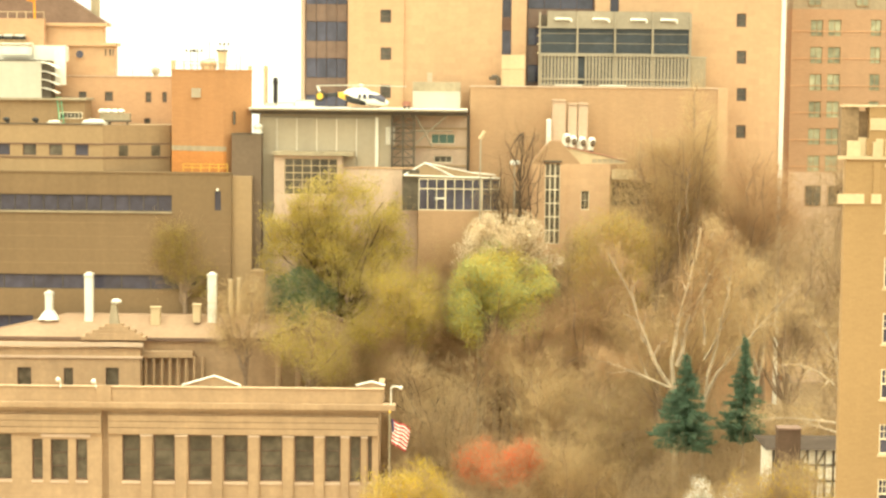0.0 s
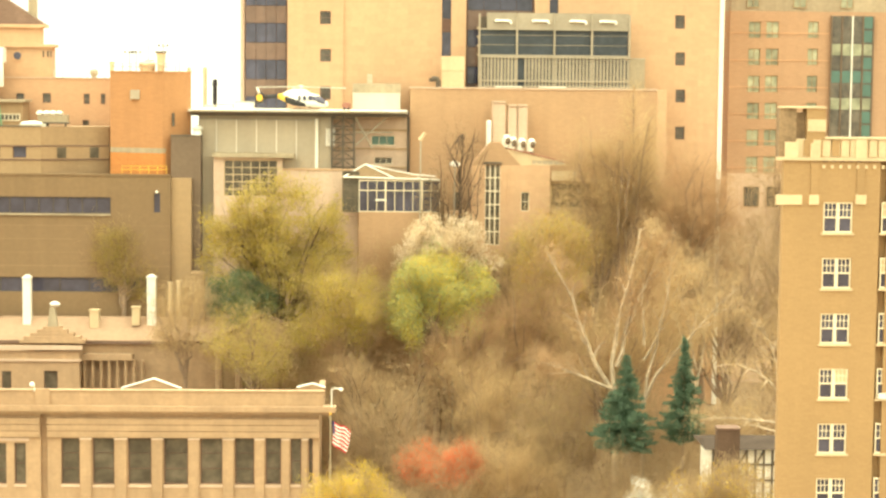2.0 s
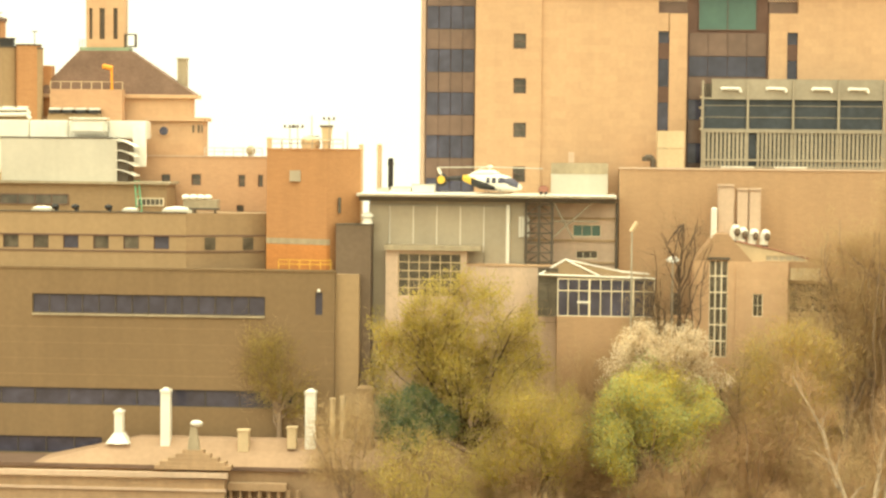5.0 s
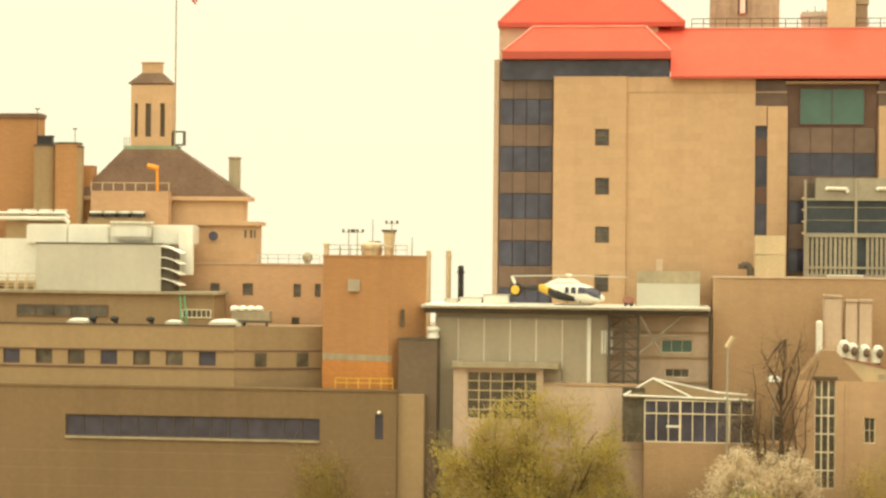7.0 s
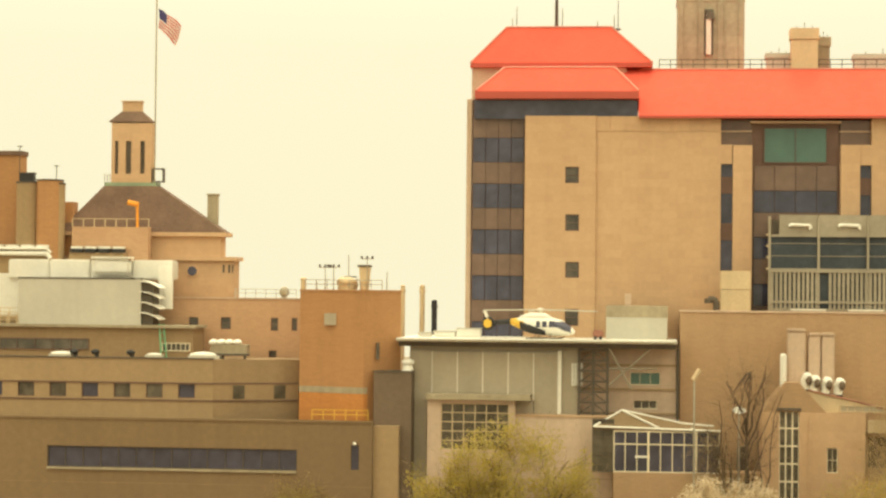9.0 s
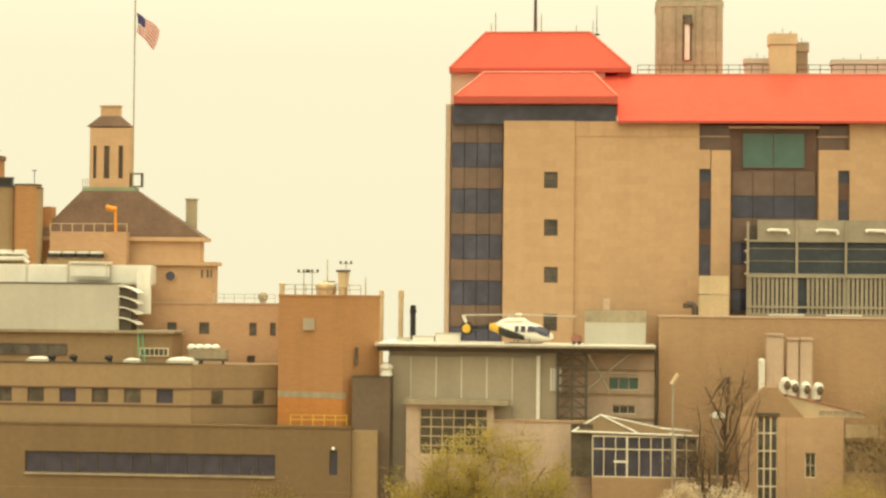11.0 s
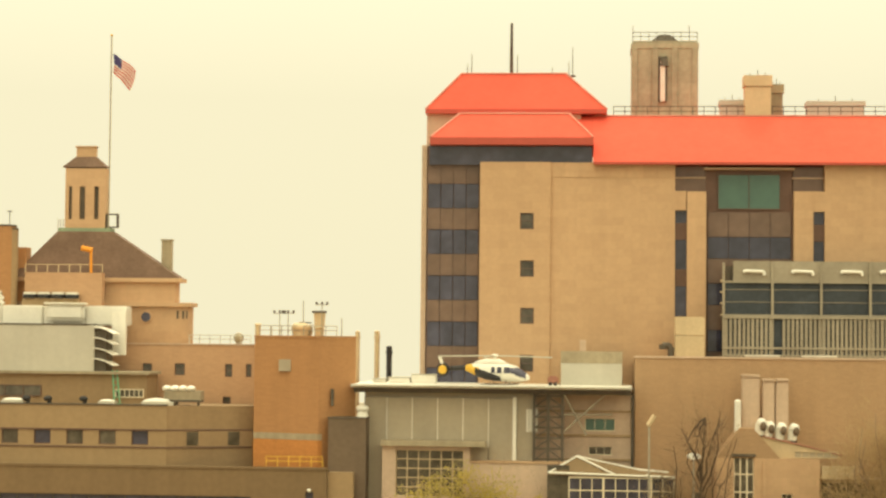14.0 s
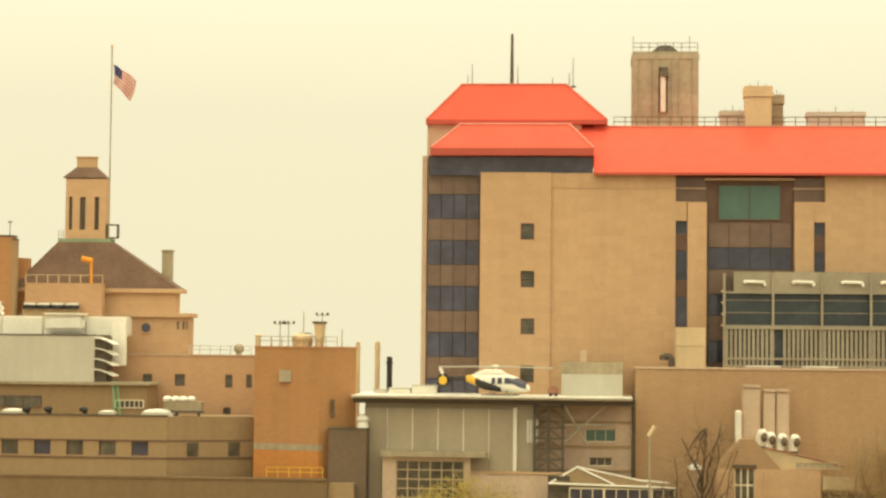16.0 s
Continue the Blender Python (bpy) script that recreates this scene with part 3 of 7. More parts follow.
for q in ((13.34, 16.41, 58.42, 58.69), (18.54, 21.60, 58.47, 58.67)):
    t = thing("roof_curb", ((q[0] + q[1]) / 2, 234.5, CZ), "white roof hatch curb on an annex roof", "hatch")
    box("curb", t, LIGHTGREY, (q[0], q[1], CZ + 0.18, CZ + 0.26), 234.2, 234.9)
    box("lid", t, WHITE, (q[0] - 0.05, q[1] + 0.05, CZ + 0.26, CZ + 0.36), 234.1, 235.0)
gb = (-3.57, 2.10, 55.41, 58.98)
t = thing("equipment_shed", (gb[0] + 2, 236, gb[2]), "pale green grey equipment shed on a roof", "shed")
box("body", t, LIGHTGREY, (gb[0], gb[1], gb[2] - 6, gb[3] - 1.1), 235.5, 238.5)
box("upper_band", t, CONCRETE, (gb[0] - 0.02, gb[1] + 0.02, gb[3] - 1.098, gb[3]), 235.48, 238.52)
box("vent", t, STONE_L, (gb[0] + 1.7, gb[0] + 2.3, gb[3], gb[3] + 1.1), 236.5, 237)

# ---- helipad ----
dk = (-22.51, 2.93, 55.40, 55.85)
DZ = dk[3]
pad = thing("helipad", (dk[0] + 10, 236, 20), "raised hospital helipad deck on a grey clad block", "helipad")
box("deck", pad, WHITE, (dk[0], dk[1], DZ - 0.3, DZ), 230, 244)
box("deck_beam", pad, STEEL, (dk[0] + 0.2, dk[1] - 0.1, DZ - 0.75, DZ - 0.305), 230.4, 243)
for i in range(9):
    xa = dk[0] + (dk[1] - dk[0]) * i / 9
    xb = dk[0] + (dk[1] - dk[0]) * (i + 1) / 9
    box("edge_net", pad, LIGHTGREY, (xa + 0.05, xb - 0.05, DZ - 0.12, DZ - 0.06), 228.9, 229.99)
cb = (-21.40, -6.04, 28.72, 54.88)
box("wall", pad, GREYPANEL, (cb[0], cb[1], 18.0, DZ - 0.76), 231.4, 242)
p5 = (-19.31, -7.70, 48.69, 54.62)
for i in range(5):
    w5 = (p5[1] - p5[0]) / 5
    xa = p5[0] + w5 * i
    box("cladding_panel", pad, GREYPANEL, (xa + 0.04, xa + w5 - 0.04, p5[2], p5[3]), 231.0, 231.39)
    box("joint", pad, WHITE, (xa - 0.035, xa + 0.035, p5[2] + 1.5, p5[3]), 230.95, 230.998)
wb = (-7.83, -7.50, 48.74, 54.81)
box("edge_trim", pad, WHITE, wb, 230.9, 231.38)
lp = (-21.40, -19.28, 28.65, 54.68)
box("cladding_panel", pad, GREYPANEL, (lp[0], lp[1] - 0.06, 25.0, lp[3]), 231.1, 231.39)
wv = (-6.59, -5.53, 51.66, 53.70)
for i in range(4):
    box("vent_slat", pad, WHITE, (wv[0] + i * 0.27, wv[0] + i * 0.27 + 0.2, wv[2], wv[3]), 231.2, 231.38)
lat = (-5.99, -3.15, 48.77, 55.23)
rw_top = (-11.88, -2.81, 29.05, 48.91)[3] + 0.15
fr = thing("steel_frame", (lat[0] + 1, 230.7, rw_top), "dark steel lattice frame under a helipad", "frame")
for i in range(3):
    x = lat[0] + (lat[1] - lat[0] - 0.3) * i / 2
    box("column", fr, STEEL, (x, x + 0.25, rw_top, DZ - 0.75), 230.6, 230.85)
for k in range(7):
    z = rw_top + 0.1 + k * 0.95
    box("beam", fr, STEEL, (lat[0], lat[1], z, z + 0.16), 230.65, 230.8)
    pipe("brace", fr, STEEL, [(lat[0] + 0.1, 230.7, z), (lat[0] + (lat[1] - lat[0]) / 2, 230.7, z + 0.95)], 0.06, 6)
    pipe("brace", fr, STEEL, [(lat[0] + (lat[1] - lat[0]) / 2, 230.75, z + 0.95), (lat[1] - 0.1, 230.75, z)], 0.06, 6)
for a, b in (((-3.16, 55.07), (-1.16, 51.48)), ((-3.14, 51.79), (0.44, 55.04)), ((-3.15, 53.30), (1.12, 53.34))):
    pipe("outrigger", fr, PLANT, [(a[0], 230.5, a[1]), (b[0], 230.5, b[1])], 0.09, 6)
wg = (-6.23, 3.25, 28.57, 54.95)
wgw = [(-1.32, 1.47, 51.72, 52.91), (-0.96, 1.17, 49.52, 50.32)]
wing = thing("connecting_wing", (wg[0] + 3, 234, 20), "pale stone connecting wing under a helipad edge", "building")
holed_wall("wall", wing, STONE_L, (wg[0], wg[1] - 0.1, 18.0, DZ - 0.8), 233, 233.95, wgw)
window(wing, wgw[0], 233.2, WHITEFRAME, GLASS_T, 3, 1)
window(wing, wgw[1], 233.2, WHITEFRAME, GLASS_G, 3, 1)
for i in range(3):
    z = wg[3] - 1.5 - i * 2.2
    box("ledge", wing, UPPERWALL, (wg[0], wg[1] - 0.1, z, z + 0.18), 232.85, 232.998)
dp = (2.83, 3.03, 49.56, 55.72)
pipe("drainpipe", wing, STEEL, [(dp[0] + 0.2, 232.8, DZ - 0.8), (dp[0] + 0.2, 232.8, 40)], 0.13)
# entrance block with lattice window
eb = (-19.50, -10.18, 28.98, 50.86)
eblk = thing("entrance_block", (eb[0] + 4, 230, 20), "stone entrance block with gridded window and flat canopy", "building")
gw = (-18.28, -12.12, 45.82, 50.01)
holed_wall("wall", eblk, STONE_L, (eb[0], eb[1] - 1.4, 18.0, eb[3] - 0.5), 229.2, 231, [gw], 0.3)
window(eblk, gw, 229.4, CREAM, GLASS_G, 6, 5, bar=0.09)
box("canopy", eblk, CONCRETE, (eb[0] - 0.1, eb[1], eb[3] - 0.49, eb[3]), 228.6, 231)
rw = (-11.88, -2.81, 29.05, 48.91)
box("wing_wall", eblk, STONE_L, (eb[1] - 1.39, rw[1], 18.0, rw[3]), 229.4, 231)
box("coping", eblk, STONE, (eb[1] - 1.39, rw[1] + 0.1, rw[3], rw[3] + 0.15), 229.3, 231)

# helicopter
hx, hz = (-10.81, 56.14)
HB = DZ


def helicopter(cx, cy, z, turn):
    t = thing("helicopter", (cx, cy, z), "parked white medical helicopter with yellow and black stripes", "helicopter")
    m = Matrix.Translation((cx, cy, z)) @ Matrix.Rotation(radians(turn), 4, "Z") @ Matrix.Scale(0.86, 4)

    def loft(name, sections, material, parent, label="", seg=16):
        bm = bmesh.new()
        rings = []
        for x, zc, ry, rz in sections:
            rings.append([bm.verts.new(m @ Vector((x, ry * math.cos(a), zc + rz * math.sin(a)))) for a in [2 * math.pi * i / seg for i in range(seg)]])
        for r0, r1 in zip(rings, rings[1:]):
            for i in range(seg):
                bm.faces.new((r0[i], r0[(i + 1) % seg], r1[(i + 1) % seg], r1[i]))
        bm.faces.new(rings[0])
        bm.faces.new(rings[-1][::-1])
        return part(name, bm, material, parent, label, smooth=True)
    body = loft("fuselage", [(-2.7, 1.85, 0.3, 0.28), (-1.9, 1.7, 0.6, 0.6), (-0.9, 1.5, 0.85, 0.88), (0.3, 1.38, 0.92, 1.0), (1.7, 1.3, 0.92, 1.0), (2.7, 1.18, 0.85, 0.86),
                             (3.5, 0.96, 0.6, 0.58), (4.1, 0.76, 0.22, 0.22)], WHITE, t)
    loft("windscreen", [(1.95, 1.5, 0.945, 0.55), (2.7, 1.32, 0.89, 0.68), (3.4, 1.06, 0.67, 0.59), (3.8, 0.9, 0.45, 0.42)], GLASS, body)
    for x0, x1 in ((0.1, 0.55), (0.75, 1.3), (1.5, 2.15)):
        for s in (-1, 1):
            bm = bmesh.new()
            vs = [bm.verts.new(m @ Vector((x, s * yy, zz))) for x, yy, zz in ((x0, 0.955, 1.25), (x1, 0.955, 1.25), (x1 - 0.05, 0.90, 1.9), (x0 + 0.05, 0.90, 1.9))]
            vs2 = [bm.verts.new(v.co - (m.to_3x3() @ Vector((0, s * 0.05, 0)))) for v in vs]
            bm.faces.new(vs)
            bm.faces.new(vs2[::-1])
            for i in range(4):
                bm.faces.new((vs[i], vs[(i + 1) % 4], vs2[(i + 1) % 4], vs2[i]))
            part("cabin_window", bm, GLASS, body)
    loft("tail_boom", [(-2.5, 1.82, 0.34, 0.34), (-3.6, 1.75, 0.28, 0.28), (-5.2, 1.65, 0.2, 0.24)], BLACK, t)
    loft("yellow_band", [(-2.9, 1.78, 0.36, 0.34), (-2.1, 1.66, 0.58, 0.58), (-1.3, 1.5, 0.8, 0.76)], YELLOW, t, "yellow sweep stripe")
    loft("black_band", [(-1.75, 1.5, 0.76, 0.64), (-0.7, 1.25, 0.935, 0.72), (0.5, 0.92, 0.96, 0.52), (1.1, 0.74, 0.9, 0.36)], BLACK, t, "black sweep stripe")
    loft("engine_cowl", [(-1.9, 2.2, 0.3, 0.25), (-0.8, 2.4, 0.55, 0.4), (0.8, 2.42, 0.5, 0.38), (1.5, 2.25, 0.25, 0.2)], WHITE, t)

    def mpipe(name, pts, r, material, label=""):
        return pipe(name, t, material, [m @ Vector(p) for p in pts], r, 8, label)
    mpipe("rotor_mast", [(0.3, 0, 2.6), (0.3, 0, 3.1)], 0.13, WHITE)
    ball("rotor_hub", t, WHITE, m @ Vector((0.3, 0, 3.1)), 0.35, (1, 1, 0.5))
    for a in (4, 94, 184, 274):
        d = Vector((math.cos(radians(a)), math.sin(radians(a)), 0))
        pipe("rotor_blade", t, LIGHTGREY, [m @ (Vector((0.3, 0, 3.1)) + d * 0.2), m @ (Vector((0.3, 0, 2.98)) + d * 6.2)], 0.06, 6)
    ring = bmesh.new()
    for i in range(20):
        a0, a1 = 2 * math.pi * i / 20, 2 * math.pi * (i + 1) / 20
        p0, p1 = (m @ Vector((-5.5 + 0.55 * math.cos(a), 0, 1.55 + 0.6 * math.sin(a))) for a in (a0, a1))
        mm = Matrix.Translation((p0 + p1) / 2) @ (p1 - p0).to_track_quat("Z", "Y").to_matrix().to_4x4()
        bmesh.ops.create_cone(ring, cap_ends=True, segments=8, radius1=0.16, radius2=0.16, depth=(p1 - p0).length * 1.1, matrix=mm)
    part("tail_fan_shroud", ring, BLACK, t, "black tail fan ring")
    mpipe("tail_fan", [(-5.5, 0.1, 1.55), (-5.5, -0.1, 1.55)], 0.42, YELLOW, "yellow tail fan disc")
    mpipe("tail_fin", [(-5.5, 0, 2.0), (-5.9, 0, 2.9)], 0.16, WHITE)
    mpipe("tailplane", [(-4.5, -1.2, 1.8), (-4.5, 1.2, 1.8)], 0.07, BLACK)
    for s in (-1, 1):
        mpipe("skid", [(-1.0, s * 0.95, 0.05), (2.4, s * 0.95, 0.05), (2.8, s * 0.95, 0.2)], 0.06, STEEL)
        for x in (0.0, 1.7):
            mpipe("skid_strut", [(x, s * 0.95, 0.06), (x, s * 0.5, 0.55)], 0.05, STEEL)
    return t


helicopter(hx + 0.95, 233.5, HB, -12)
bt = (-4.74, -3.75, 55.92, 56.72)
t = thing("fuel_cart", ((bt[0] + bt[1]) / 2, 233, DZ), "small rusty red cart on a helipad", "cart")
box("tank", t, RUST, (bt[0], bt[1], DZ + 0.15, bt[3]), 232.6, 233.6, bevel=0.15)
for x in (bt[0] + 0.25, bt[1] - 0.25):
    cyl("wheel", t, BLACK, x, 232.7, DZ, DZ + 0.3, 0.15)
for q in ((-19.73, -17.72, 55.66, 56.33), (-17.58, -15.30, 55.68, 56.62), (-21.21, -20.00, 55.64, 56.18)):
    t = thing("deck_box", ((q[0] + q[1]) / 2, 236, DZ), "low white equipment box on a helipad", "box")
    box("body", t, WHITE, (q[0], q[1], DZ, q[3]), 236, 237.5, bevel=0.05)
    box("lid", t, LIGHTGREY, (q[0] - 0.05, q[1] + 0.05, q[3], q[3] + 0.08), 235.95, 237.55)

# ---- orange stair tower and its neighbours ----
ot = (-31.64, -22.29, 32.69, 60.03)
oc = (-25.36, -25.31, 58.35, 60.04)
otw = thing("brick_stair_tower", (oc[0], 232, 20), "plain orange brick stair tower", "building")
plan = [(ot[0], 231.2), (oc[0], 229.0), (ot[1], 231.6), (ot[1] - 6, 236.5), (ot[0], 236.5)]
prism("wall", otw, ORANGE, plan, 18.0, ot[3])
prism("coping", otw, ORANGE, [(ot[0] - 0.05, 231.15), (oc[0], 228.9), (ot[1] + 0.08, 231.6), (ot[1] - 6, 236.6), (ot[0], 236.6)], ot[3] + 0.002, ot[3] + 0.15)
for q, mt, nm in (((-31.21, -25.26, 50.74, 51.31), CONCRETE, "concrete_band"),):
    prism(nm, otw, mt, [(ot[0] + 0.02, 231.14), (oc[0], 228.94), (oc[0] + 0.35, 229.2), (ot[0] + 0.4, 231.4)], q[2], q[3])
sw = (-29.15, -28.06, 56.93, 58.01)
bm = bmesh.new()
add_box(bm, sw, 229.85, 230.6)
part("vent_window", bm, GREYPANEL, otw)
sw = (-24.29, -24.03, 53.85, 55.39)
box("slit_window", otw, GLASS_G, sw, 229.6, 230.4)
prism("painted_base", otw, ORANGE_P, [(ot[0] + 0.02, 231.14), (oc[0], 228.94), (oc[0] + 0.35, 229.2), (ot[0] + 0.4, 231.4)], 47.0, 50.72)
yr = (-29.91, -24.79, 48.38, 49.29)
railing("yellow_railing", yr[0], yr[1], 228.2, yr[2], yr[3] - yr[2], 1.0, YELLOW, "bright yellow safety railing on a roof edge")
gr = (-24.35, -20.93, 33.09, 52.75)
t = thing("dark_block", (gr[0] + 1, 229, 20), "dark charcoal rendered block beside a stair tower", "building")
box("wall", t, GREYDARK, (gr[0], gr[1], 18.0, gr[3]), 228.5, 231.0)
box("coping", t, STEEL, (gr[0] - 0.05, gr[1] + 0.05, gr[3], gr[3] + 0.12), 228.45, 231.05)
lb = (-24.22, -21.92, 33.08, 47.98)
box("low_pier", t, UPPERWALL, (lb[0], lb[1], 18.0, lb[3]), 227.6, 228.49)
wq = (-22.11, -20.71, 52.74, 54.12)
t = thing("roof_fan", ((wq[0] + wq[1]) / 2, 230, wq[2]), "white domed exhaust fan on a dark roof", "fan")
gtop = gr[3] + 0.12
cyl("base", t, WHITE, gr[1] - 0.5, 230, gtop, gtop + 0.5, 0.55, 0.45)
ball("dome", t, WHITE, (gr[1] - 0.5, 230, gtop + 0.75), 0.6, (1, 1, 0.6))
# plant on the stair tower
OZ = ot[3] + 0.15
for i, (px, pz) in enumerate(((-27.42, 63.42), (-25.68, 63.28), (-29.62, 62.46), (-23.82, 61.84), (-28.83, 62.47), (-30.39, 60.99))):
    t = thing("antenna_mast", (px, 233, OZ), "slim metal antenna on a brick stair tower", "antenna", "antennas on the stair tower")
    cyl("mast", t, GREYSTEEL, px, 233, OZ, pz, 0.06, 0.04, 8)
    if i in (1, 2, 4):
        box("crossbar", t, GREYSTEEL, (px - 0.6, px + 0.6, pz - 0.25, pz - 0.17), 232.95, 233.05)
        for k in range(3):
            box("sensor", t, STEEL, (px - 0.6 + 0.5 * k, px - 0.42 + 0.5 * k, pz - 0.17, pz + 0.05), 232.9, 233.1)
for q, lb in (((-31.98, -31.34, 60.20, 61.40), "stubby tan vent stack on a brick tower"), ((-28.54, -26.70, 60.24, 61.18), "pale ventilator on a brick tower"), ((-26.44, -25.65, 60.25, 61.19), "pale ventilator on a brick tower")):
    t = thing("ventilator", ((q[0] + q[1]) / 2, 233, OZ), lb, "vent")
    r = (q[1] - q[0]) / 2
    cyl("body", t, CREAM, (q[0] + q[1]) / 2, 233, OZ, q[3] - 0.2, r * 0.8)
    ball("dome", t, CREAM, ((q[0] + q[1]) / 2, 233, q[3] - 0.25), r, (1, 1, 0.5))
q = (-28.60, -26.74, 60.13, 61.45)
t = thing("roof_plant", ((q[0] + q[1]) / 2, 233.5, OZ), "pale rounded roof plant on a brick stair tower", "rooftop unit")
box("body", t, CREAM, (q[0] + 0.6, q[1], OZ, q[3] - 0.35), 233.3, 234.6, bevel=0.12)
ball("drum", t, CREAM, (q[0] + 0.45, 233.8, OZ + 0.6), 0.62, (0.8, 1, 1))
box("lid", t, WHITE, (q[0] + 0.7, q[1] + 0.05, q[3] - 0.35, q[3] - 0.22), 233.25, 234.65)
box("platform", t, STEEL, (q[0] + 0.7, q[1] - 0.1, q[3] - 0.1, q[3]), 233.4, 234.4)
tp = (-25.97, 62.51)
t = thing("vent_tower", (tp[0], 233.5, OZ), "slatted pale vent turret on a brick stair tower", "vent")
frustum("turret", t, CREAM, (tp[0] - 0.35, tp[0] + 0.35, 233.2, 233.9), (tp[0] - 0.5, tp[0] + 0.5, 233.1, 234), OZ, tp[1] - 0.2)
box("hood", t, STEEL, (tp[0] - 0.65, tp[0] + 0.6, tp[1] - 0.2, tp[1]), 233.0, 234.1)
rr = (-31.36, -22.96, 60.08, 61.02)
railing("roof_railing", rr[0], rr[1] - 1.2, 232.2, OZ, 0.9, 1.0, GREYSTEEL, "thin grey guard rail on a brick tower")
# chimneys behind
for i, q in enumerate(((-24.15, -23.70, 55.55, 60.59), (-22.23, -21.72, 55.57, 60.61), (-21.04, -20.48, 55.70, 59.11))):
    t = thing("flue_stack", ((q[0] + q[1]) / 2, 246, 19), ("black steel flue stack" if i == 2 else "slender pale metal flue stack"), "chimney", "flue stacks beside the helipad")
    r = (q[1] - q[0]) / 2
    cyl("pipe", t, BLACK if i == 2 else CREAM, (q[0] + q[1]) / 2, 246, 19, q[3] - 0.1, r)
    cyl("collar", t, BLACK if i == 2 else CREAM, (q[0] + q[1]) / 2, 246, q[3] - 0.6, q[3] - 0.35, r * 1.25)
    ball("cap", t, BLACK if i == 2 else CREAM, ((q[0] + q[1]) / 2, 246, q[3]), r * 1.1, (1, 1, 0.6))

# ---- left ward block, upper and lower ----
LX = -85.0
ub = (-55.77, -39.45, 47.88, 53.64)
ur = (-39.45, -32.01, 48.06, 53.79)
upper = thing("ward_block", (ub[0] + 5, 232, 20), "tan panelled ward block with a strip of square windows", "building")
uws = []
for k in range(-9, 5):
    q = (-42.72, -41.14, 50.04, 51.38)
    uws.append((q[0] + (k - 4) * 3.04, q[1] + (k - 4) * 3.04, q[2], q[3]))
uws = [w for w in uws if w[0] > LX]
band = (-55.76, -39.45, 49.90, 51.36)
holed_wall("wall", upper, UPPERWALL, (LX, ub[1], 18.0, ub[3]), 230, 238, uws, 0.3)
for k, w in enumerate(uws):
    window(upper, w, 230.12, BRONZE, GLASS if k % 3 == 1 else GLASS_G, 1, 1)
# angled end: its shade is put into the colour, browner than the tan front
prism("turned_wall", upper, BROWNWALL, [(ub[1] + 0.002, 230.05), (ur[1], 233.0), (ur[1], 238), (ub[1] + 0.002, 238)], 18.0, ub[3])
for z, h in ((band[3], 0.12), (band[2] - 0.12, 0.12)):
    box("string_course", upper, BRONZE, (LX, ub[1], z, z + h), 229.9, 229.998)
# window band carried on in the same shade-darkened brown
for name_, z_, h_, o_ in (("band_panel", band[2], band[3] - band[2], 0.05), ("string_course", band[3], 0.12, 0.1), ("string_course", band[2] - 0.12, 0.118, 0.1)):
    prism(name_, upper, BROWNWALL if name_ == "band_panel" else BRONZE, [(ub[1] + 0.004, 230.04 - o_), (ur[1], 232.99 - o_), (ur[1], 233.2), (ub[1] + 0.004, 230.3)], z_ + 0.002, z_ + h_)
for f in (0.3, 0.78):
    x = ub[1] + (ur[1] - ub[1]) * f
    y = 230.05 + 2.95 * f
    prism("window", upper, GLASS_G, [(x - 0.5, y - 0.2 - 0.09), (x + 0.5, y + 0.2 - 0.09), (x + 0.5, y + 0.3), (x - 0.5, y + 0.3)], band[2] + 0.1, band[3] - 0.1)
box("coping", upper, STEEL, (LX, ub[1], ub[3], ub[3] + 0.12), 229.9, 230.5)
lo = (-54.54, -24.23, 22.80, 48.20)
slots = [(-53.93, -31.24, 43.83, 45.71)]
s2 = (-63.92, -26.76, 34.79, 36.50)
s3 = (-68.70, -47.13, 30.00, 31.68)
door = (-26.13, -25.41, 44.02, 46.24)
lower = thing("base_block", (lo[0] + 8, 229, 18), "dark brown precast hospital base with long strip windows", "building")
sl0 = (-54.09, -31.04, 43.83, 45.74)
holes = [sl0, (LX + 4, s2[1], s2[2], s2[3]), (LX + 4, s3[1], s3[2], s3[3]), door]
holed_wall("wall", lower, DARKWALL, (LX, lo[1], 10.0, lo[3]), 227, 229.9, holes, 0.4)
for r, n in ((holes[0], 1), (holes[1], 16), (holes[2], 12)):
    n = n if n > 1 else 14
    window(lower, r, 227.2, STEEL, GLASS, n, 1, bar=0.08)
sill = holes[0]
for i in range(6):
    w = (sill[1] - sill[0]) / 6
    box("sill", lower, CONCRETE, (sill[0] + w * i + 0.02, sill[0] + w * (i + 1) - 0.02, sill[2] - 0.2, sill[2] - 0.005), 226.8, 226.995)
box("door", lower, GLASS, door, 227.2, 227.3)
ball("wall_lamp", lower, WHITE, ((door[0] + door[1]) / 2, 226.85, door[3] + 0.15), 0.17)
box("coping", lower, DARKWALL, (LX, lo[1] + 0.05, lo[3], lo[3] + 0.2), 226.9, 227.4)
for i in range(4):
    z = s2[3] + 1.3 + i * 1.55
    box("panel_joint", lower, BROWNWALL, (LX, lo[1], z, z + 0.05), 226.985, 226.999)
